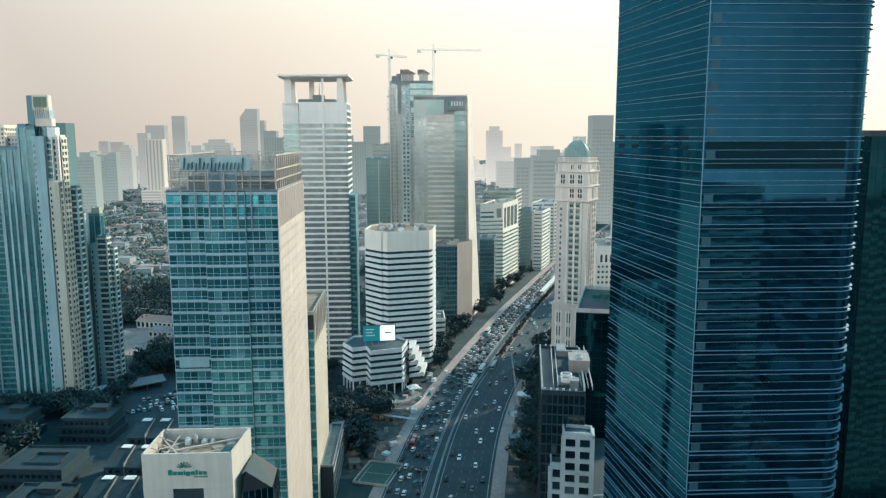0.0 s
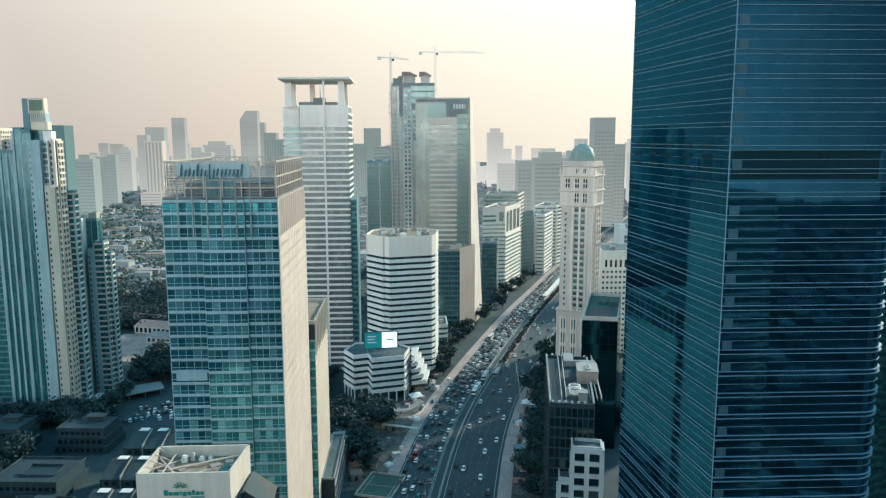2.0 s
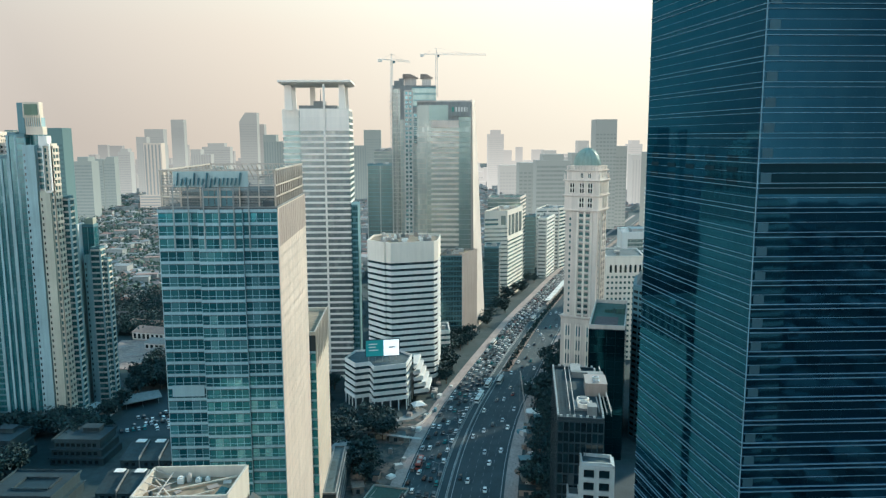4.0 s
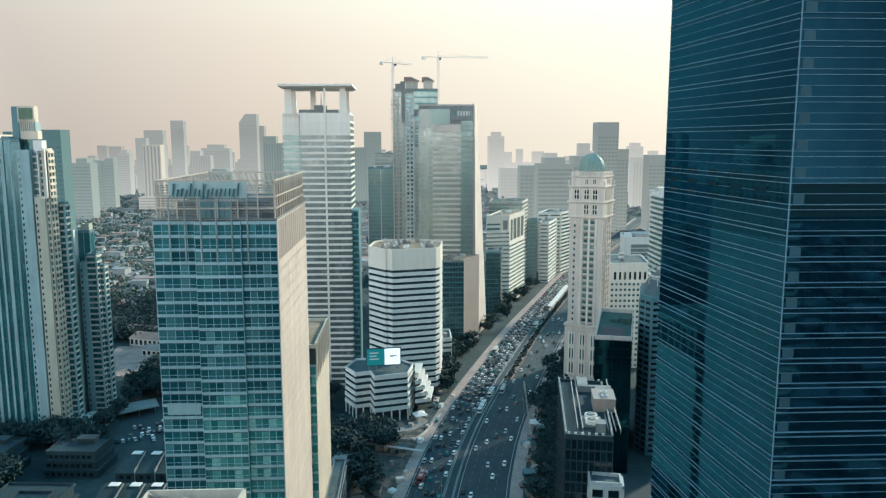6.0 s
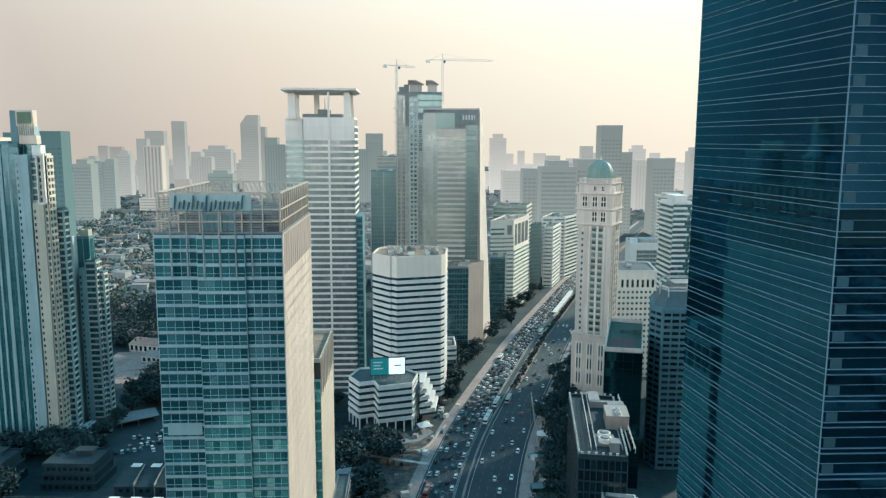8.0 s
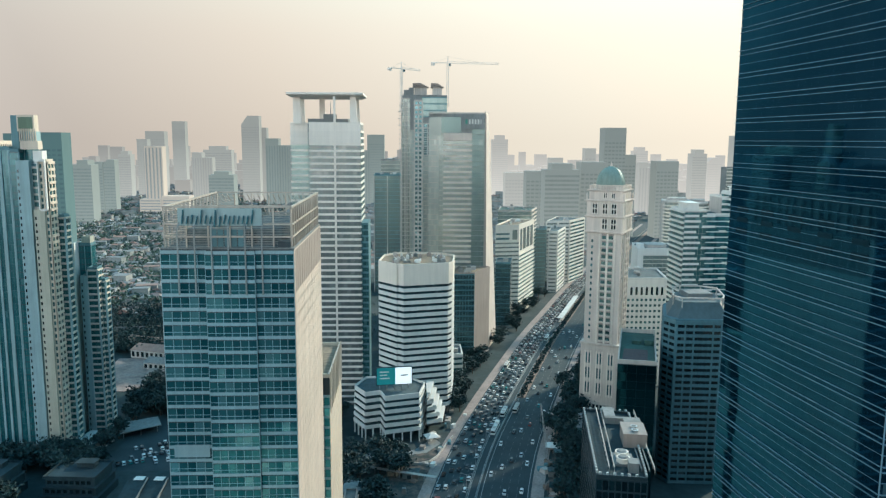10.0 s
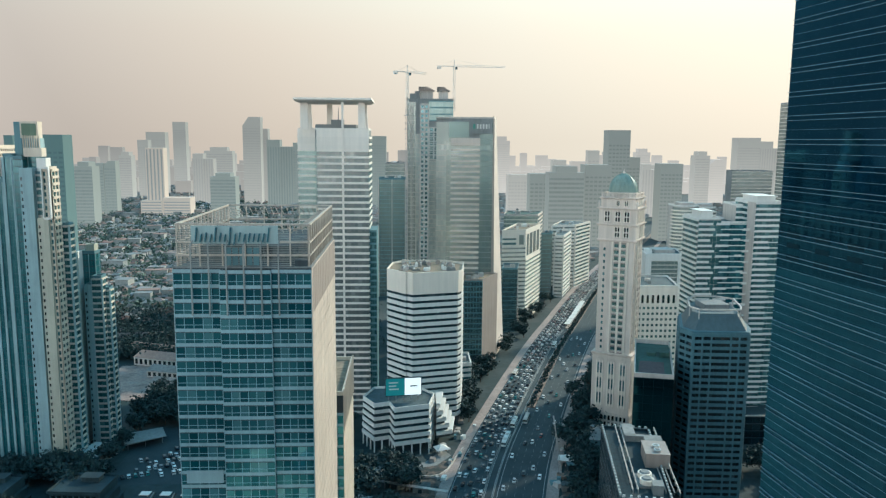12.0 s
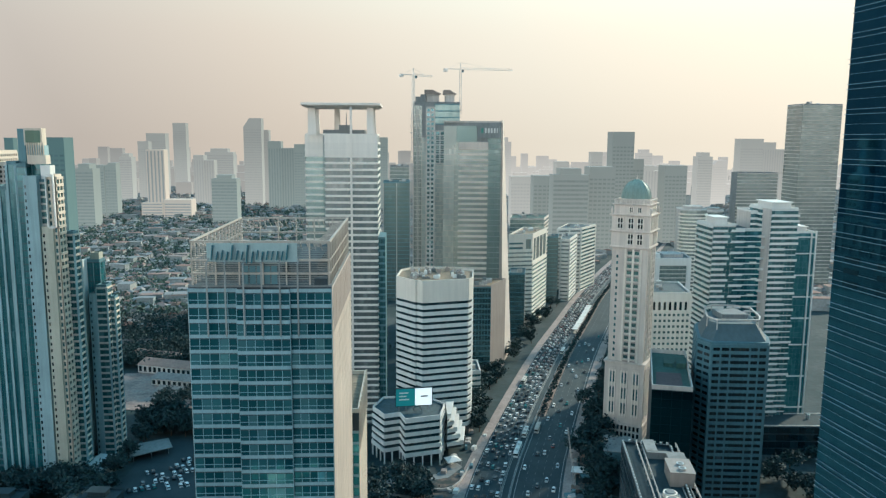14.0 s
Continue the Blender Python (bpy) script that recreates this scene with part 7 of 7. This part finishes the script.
def garden_wall():
    t = thing("garden_wall", "low white curved boundary wall beside the footway", "wall")
    arc = [(-22, 404), (-14, 402), (-6, 401), (-1, 403), (3, 409), (6, 417), (9, 426), (13, 436)]
    for p, q in zip(arc, arc[1:]):
        bm = bmesh.new()
        beam(bm, (*p, 0.7), (*q, 0.7), 0.5, 1.4)
        part("wall_bay", bm, PALE, t)


garden_wall()


def footbridge():
    t = thing("covered_walk", "low covered walkway with pale roof at the works yard", "walkway")
    for k in range(6):
        p, q = (-34 + 6 * k, 393 - 2.2 * k), (-34 + 6 * k + 5.8, 393 - 2.2 * k - 2.1)
        bm = bmesh.new()
        beam(bm, (*p, 3.4), (*q, 3.4), 2.2, 0.25)
        part("walk_roof", bm, PALE, t)
        for x, y in (p, q):
            bm = bmesh.new()
            cyl(bm, x, y, 0, 3.3, 0.12, n=6)
            part("post", bm, STEEL, t)


footbridge()


def rig(x, y, turn):
    t = thing("mobile_crane", "tracked crane with a thin lattice boom on the works verge", "crane", pose(x, y, 0.12, 0, 0, turn))
    bm = bmesh.new()
    for s_ in (-1.6, 1.0):
        box(bm, s_, s_ + 0.6, -2.5, 2.5, 0, 0.9)
    part("track", bm, RUBBER, t)
    bm = bmesh.new()
    box(bm, -1.5, 1.5, -2.4, 1.6, 0.95, 2.6)
    box(bm, -1.5, -0.3, 1.6, 2.8, 0.95, 2.9)
    part("cabin", bm, EARTH, t)
    bm = bmesh.new()
    for a in (-0.5, 0.5):
        beam(bm, (a, 1.5, 2.0), (a * 0.4, 9.0, 30), 0.18)
    for k in range(14):
        f0, f1 = k / 14, (k + 1) / 14
        beam(bm, (-0.5 + 0.3 * f0, 1.5 + 7.5 * f0, 2 + 28 * f0), (0.5 - 0.3 * f1, 1.5 + 7.5 * f1, 2 + 28 * f1), 0.12)
    part("boom", bm, PALE, t)
    bm = bmesh.new()
    beam(bm, (0, 9.0, 30), (0, 9.0, 6), 0.08)
    part("hoist_rope", bm, STEEL, t)


rig(60, 398, 25)
for k, (y_, o_) in enumerate(((330, 33), (345, 34), (362, 33), (378, 35), (395, 34), (420, 36), (336, -38), (380, -36))):
    x_, yy_, a_ = avenue(y_, o_)
    works_box(x_, yy_, 7 + k % 3, 5 + k % 2, 3.0, -a_ + 8 * (k % 3), "low shed with dark sheet roof beside the works", (BROWN, GREY, VILLA)[k % 3], (ROOFDARK, ROOF, BLUEGREY)[k % 3])


def street_lamp(m):
    t = thing("street_lamp", "tall grey street lamp with two arms", "street lamp", m, "street lamps along the avenue")
    bm = bmesh.new()
    cyl(bm, 0, 0, 0, 11, 0.14, 0.08, 8)
    part("pole", bm, STEEL, t)
    for s in (-1, 1):
        bm = bmesh.new()
        beam(bm, (0, 0, 10.9), (s * 2.4, 0, 11.5), 0.1)
        arm = part("arm", bm, STEEL, t)
        bm = bmesh.new()
        box(bm, s * 2.4 - 0.5, s * 2.4 + 0.5, -0.16, 0.16, 11.42, 11.58)
        part("lamp_head", bm, PALE, arm)
    return t


_x, _y, _t = avenue(300, -6.35)
_lamp = street_lamp(pose(_x, _y, 0.3, 0, 0, -_t))
for k in range(1, 18):
    _x, _y, _t = avenue(300 + 32 * k, -6.35)
    copy_thing(_lamp, pose(_x, _y, 0.3, 0, 0, -_t))


# ---- the far skyline, smog painted on as glow ----
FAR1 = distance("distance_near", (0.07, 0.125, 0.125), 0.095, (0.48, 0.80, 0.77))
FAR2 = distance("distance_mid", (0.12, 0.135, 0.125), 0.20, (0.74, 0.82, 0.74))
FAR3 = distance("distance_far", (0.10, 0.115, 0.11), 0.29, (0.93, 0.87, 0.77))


def far_tower(x0, x1, y, z, style):
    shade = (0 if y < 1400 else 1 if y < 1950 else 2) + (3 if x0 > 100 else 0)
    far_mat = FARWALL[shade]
    t = thing("distant_tower", "distant tower block with smog glow painted into its colour", "tower", group="distant towers")
    w = x1 - x0
    d = min(34, w)
    bm = bmesh.new()
    if style == 0:
        prism(bm, [(x0, y), (x1, y), (x1, y + d), (x0, y + d)], 0, z)
    elif style == 1:
        prism(bm, [(x0, y), (x1, y), (x1, y + d), (x0, y + d)], 0, z * 0.93)
        prism(bm, [(x0 + w * 0.2, y + 2), (x1 - w * 0.2, y + 2), (x1 - w * 0.2, y + d), (x0 + w * 0.2, y + d)], z * 0.93, z)
    elif style == 2:
        prism(bm, [(x0, y), (x0 + w * 0.5, y), (x0 + w * 0.5, y + d), (x0, y + d)], 0, z)
        prism(bm, [(x0 + w * 0.5, y + 3), (x1, y + 3), (x1, y + d), (x0 + w * 0.5, y + d)], 0, z * 0.9)
    else:
        prism(bm, [(x0, y), (x1, y), (x1, y + d), (x0, y + d)], 0, z * 0.9, )
        prism(bm, [(x0, y), (x1, y), (x1, y + d), (x0, y + d)], z * 0.9, z, [(x0 + w * 0.35, y), (x1, y), (x1, y + d), (x0 + w * 0.35, y + d)])
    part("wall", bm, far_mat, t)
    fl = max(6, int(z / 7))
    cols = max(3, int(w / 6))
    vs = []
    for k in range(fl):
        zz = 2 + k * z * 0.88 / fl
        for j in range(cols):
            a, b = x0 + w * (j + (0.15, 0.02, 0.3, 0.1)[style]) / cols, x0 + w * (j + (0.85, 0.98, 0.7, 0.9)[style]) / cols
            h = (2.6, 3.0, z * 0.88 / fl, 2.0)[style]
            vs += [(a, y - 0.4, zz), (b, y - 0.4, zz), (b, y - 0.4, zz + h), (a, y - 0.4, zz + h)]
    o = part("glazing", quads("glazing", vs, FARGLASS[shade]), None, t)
    o["kind"] = "stuff"
    return t


# sunward copies carry a brighter, warmer smog glow in their emission
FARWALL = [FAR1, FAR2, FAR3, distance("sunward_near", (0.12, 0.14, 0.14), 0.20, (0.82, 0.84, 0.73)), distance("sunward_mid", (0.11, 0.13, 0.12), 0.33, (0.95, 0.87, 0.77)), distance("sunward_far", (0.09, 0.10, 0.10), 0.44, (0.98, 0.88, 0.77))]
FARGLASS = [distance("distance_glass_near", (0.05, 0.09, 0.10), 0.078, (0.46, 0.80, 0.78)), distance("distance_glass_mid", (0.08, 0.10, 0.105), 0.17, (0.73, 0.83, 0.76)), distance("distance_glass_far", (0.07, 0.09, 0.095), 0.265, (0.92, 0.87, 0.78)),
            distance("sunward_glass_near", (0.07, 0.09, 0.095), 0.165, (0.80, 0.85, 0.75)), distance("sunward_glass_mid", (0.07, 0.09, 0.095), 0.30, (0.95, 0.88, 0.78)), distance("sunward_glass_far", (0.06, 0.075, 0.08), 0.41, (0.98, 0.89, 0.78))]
for x0, x1, y, z, s in ((-494, -466, 1050, 170, 0), (-651, -617, 1500, 121, 1), (-699, -676, 1700, 112, 0), (-674, -650, 1700, 117, 3), (-793, -761, 2100, 129, 1), (-778, -749, 2200, 161, 0), (-788, -733, 2300, 184, 0),
                        (-833, -789, 2700, 222, 0), (-570, -519, 2000, 128, 2), (-581, -504, 2150, 143, 1), (-410, -361, 1550, 99, 1), (-442, -397, 2000, 222, 3), (-415, -386, 2040, 193, 3), (-363, -300, 1900, 165, 2),
                        (-300, -266, 1900, 158, 0), (-116, -74, 1900, 176, 0), (175, 223, 1500, 102, 0), (177, 206, 1250, 115, 0), (187, 238, 1135, 131, 1), (263, 312, 1500, 131, 2), (250, 290, 1180, 132, 0), (311, 347, 1280, 186, 0),
                        (357, 377, 1320, 141, 0), (637, 678, 2200, 148, 1), (407, 445, 1300, 131, 0), (696, 733, 1900, 145, 1), (775, 814, 2000, 123, 3), (757, 812, 1800, 179, 0), (857, 926, 1900, 171, 2), (235, 283, 2300, 180, 1),
                        (-176, -109, 1900, 153, 2), (-619, -606, 1200, 169, 0), (330, 352, 1500, 150, 0), (500, 540, 1700, 118, 2), (560, 600, 1900, 110, 0)):
    far_tower(x0, x1, y, z, s)
simple_tower("slab_tower", "tall grey glass slab tower, smog paleness put into its colour", [(424, 900), (470, 900), (470, 935), (424, 935)], 213, GREY,
             [(50, 14, GLASS_HAZE, (PALE, 0.7, 0.2), None), (50, 8, GLASS_HAZE, (PALE, 0.7, 0.2), None), None, (50, 8, GLASS_HAZE, (PALE, 0.7, 0.2), None)], kit=3, tall=5)



# hotel walls and windows also emit a painted smog glow
HOTEL = distance("hotel_wall_hazed", (0.40, 0.33, 0.27), 0.22, (0.95, 0.84, 0.72))
HOTELGLASS = distance("hotel_glass_hazed", (0.12, 0.13, 0.13), 0.22, (0.75, 0.78, 0.73))


def hotel():
    t = thing("hotel_tower", "white ribbed hotel tower on a broad podium", "hotel")
    bm = bmesh.new()
    box(bm, -582, -544, 1690, 1716, 0, 146)
    part("wall", bm, HOTEL, t)
    for k in range(5):
        bm = bmesh.new()
        box(bm, -580 + k * 7.6, -577 + k * 7.6, 1689.2, 1690, 30, 143)
        part("window_strip", bm, HOTELGLASS, t)
    for x0, x1, y0, z in ((-590, -545, 1672, 34), (-545, -487, 1678, 40)):
        bm = bmesh.new()
        box(bm, x0, x1, y0, 1715, 0, z)
        part("podium", bm, HOTEL, t)
        for k in range(5):
            bm = bmesh.new()
            box(bm, x0 + 2, x1 - 2, y0 - 0.5, y0 - 0.01, 5 + k * 6, 7.5 + k * 6)
            part("window_strip", bm, HOTELGLASS, t)


hotel()
# the last rows of the city at the edge of sight, haze glow painted paler towards the sun
_rnd = random.Random(91)
rows_west, rows_east = ([], []), ([], [])
for k in range(900):
    y = _rnd.uniform(2350, 4300)
    x = _rnd.uniform(-0.75, 0.9) * y
    w, d = _rnd.uniform(20, 60), 30
    z = _rnd.uniform(10, 60) if _rnd.random() < 0.9 else _rnd.uniform(60, 130)
    v, f = rows_west if x < 150 else rows_east
    b = len(v)
    v += [(x + px, y + py, zz) for zz in (0, z) for px, py in ((-w / 2, 0), (w / 2, 0), (w / 2, d), (-w / 2, d))]
    f += [tuple(b + i for i in q) for q in ((4, 5, 6, 7), (0, 1, 5, 4), (1, 2, 6, 5), (2, 3, 7, 6), (3, 0, 4, 7))]
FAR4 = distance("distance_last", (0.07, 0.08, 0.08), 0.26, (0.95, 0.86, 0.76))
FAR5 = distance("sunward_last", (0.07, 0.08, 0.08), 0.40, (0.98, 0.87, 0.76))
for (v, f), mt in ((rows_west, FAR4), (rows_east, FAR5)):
    tagged(part("backdrop", mesh_py("backdrop", v, f, mt), None, None), "last city blocks with pale smog glow painted into their colour", "skyline", kind="structure")

# unseen city added behind the viewpoint, its towers pale to brighten what the glass mirrors
for x, y, w, d, z in ((-60, -120, 50, 40, 150), (40, -160, 46, 46, 190), (120, -60, 40, 60, 130), (-160, -60, 50, 50, 110), (-260, 120, 60, 40, 120), (190, 60, 50, 50, 120), (-20, -320, 80, 50, 170), (150, -260, 60, 50, 210)):
    simple_tower("rear_tower", "unseen pale office tower added for the glass to mirror", rect(x, y, w, d, 8), z, PALE,
                 [None, None, (30, 14, GLASS_BLUE, (PALE, 1.6, 0.3), None), None], kit=2)
_rnd = random.Random(17)
v1, f1, v2, f2 = [], [], [], []
for k in range(2200):
    x, y = _rnd.uniform(-700, 700), _rnd.uniform(-1100, 90)
    if abs(x - avenue(y)[0]) > 50:
        house_boxes(v1, f1, v2, f2, x, y, _rnd.uniform(8, 22), _rnd.uniform(8, 18), _rnd.uniform(4, 12), _rnd.uniform(-0.3, 0.3), _rnd.random() < 0.5)
tagged(part("rear_house_walls", mesh_py("rear_house_walls", v1, f1, VILLA), None, None), "walls of an unseen low quarter added behind the viewpoint", "houses", kind="stuff")
tagged(part("rear_house_roofs", mesh_py("rear_house_roofs", v2, f2, HOUSEROOF), None, None), "roofs of an unseen low quarter added behind the viewpoint", "roofs", kind="stuff")
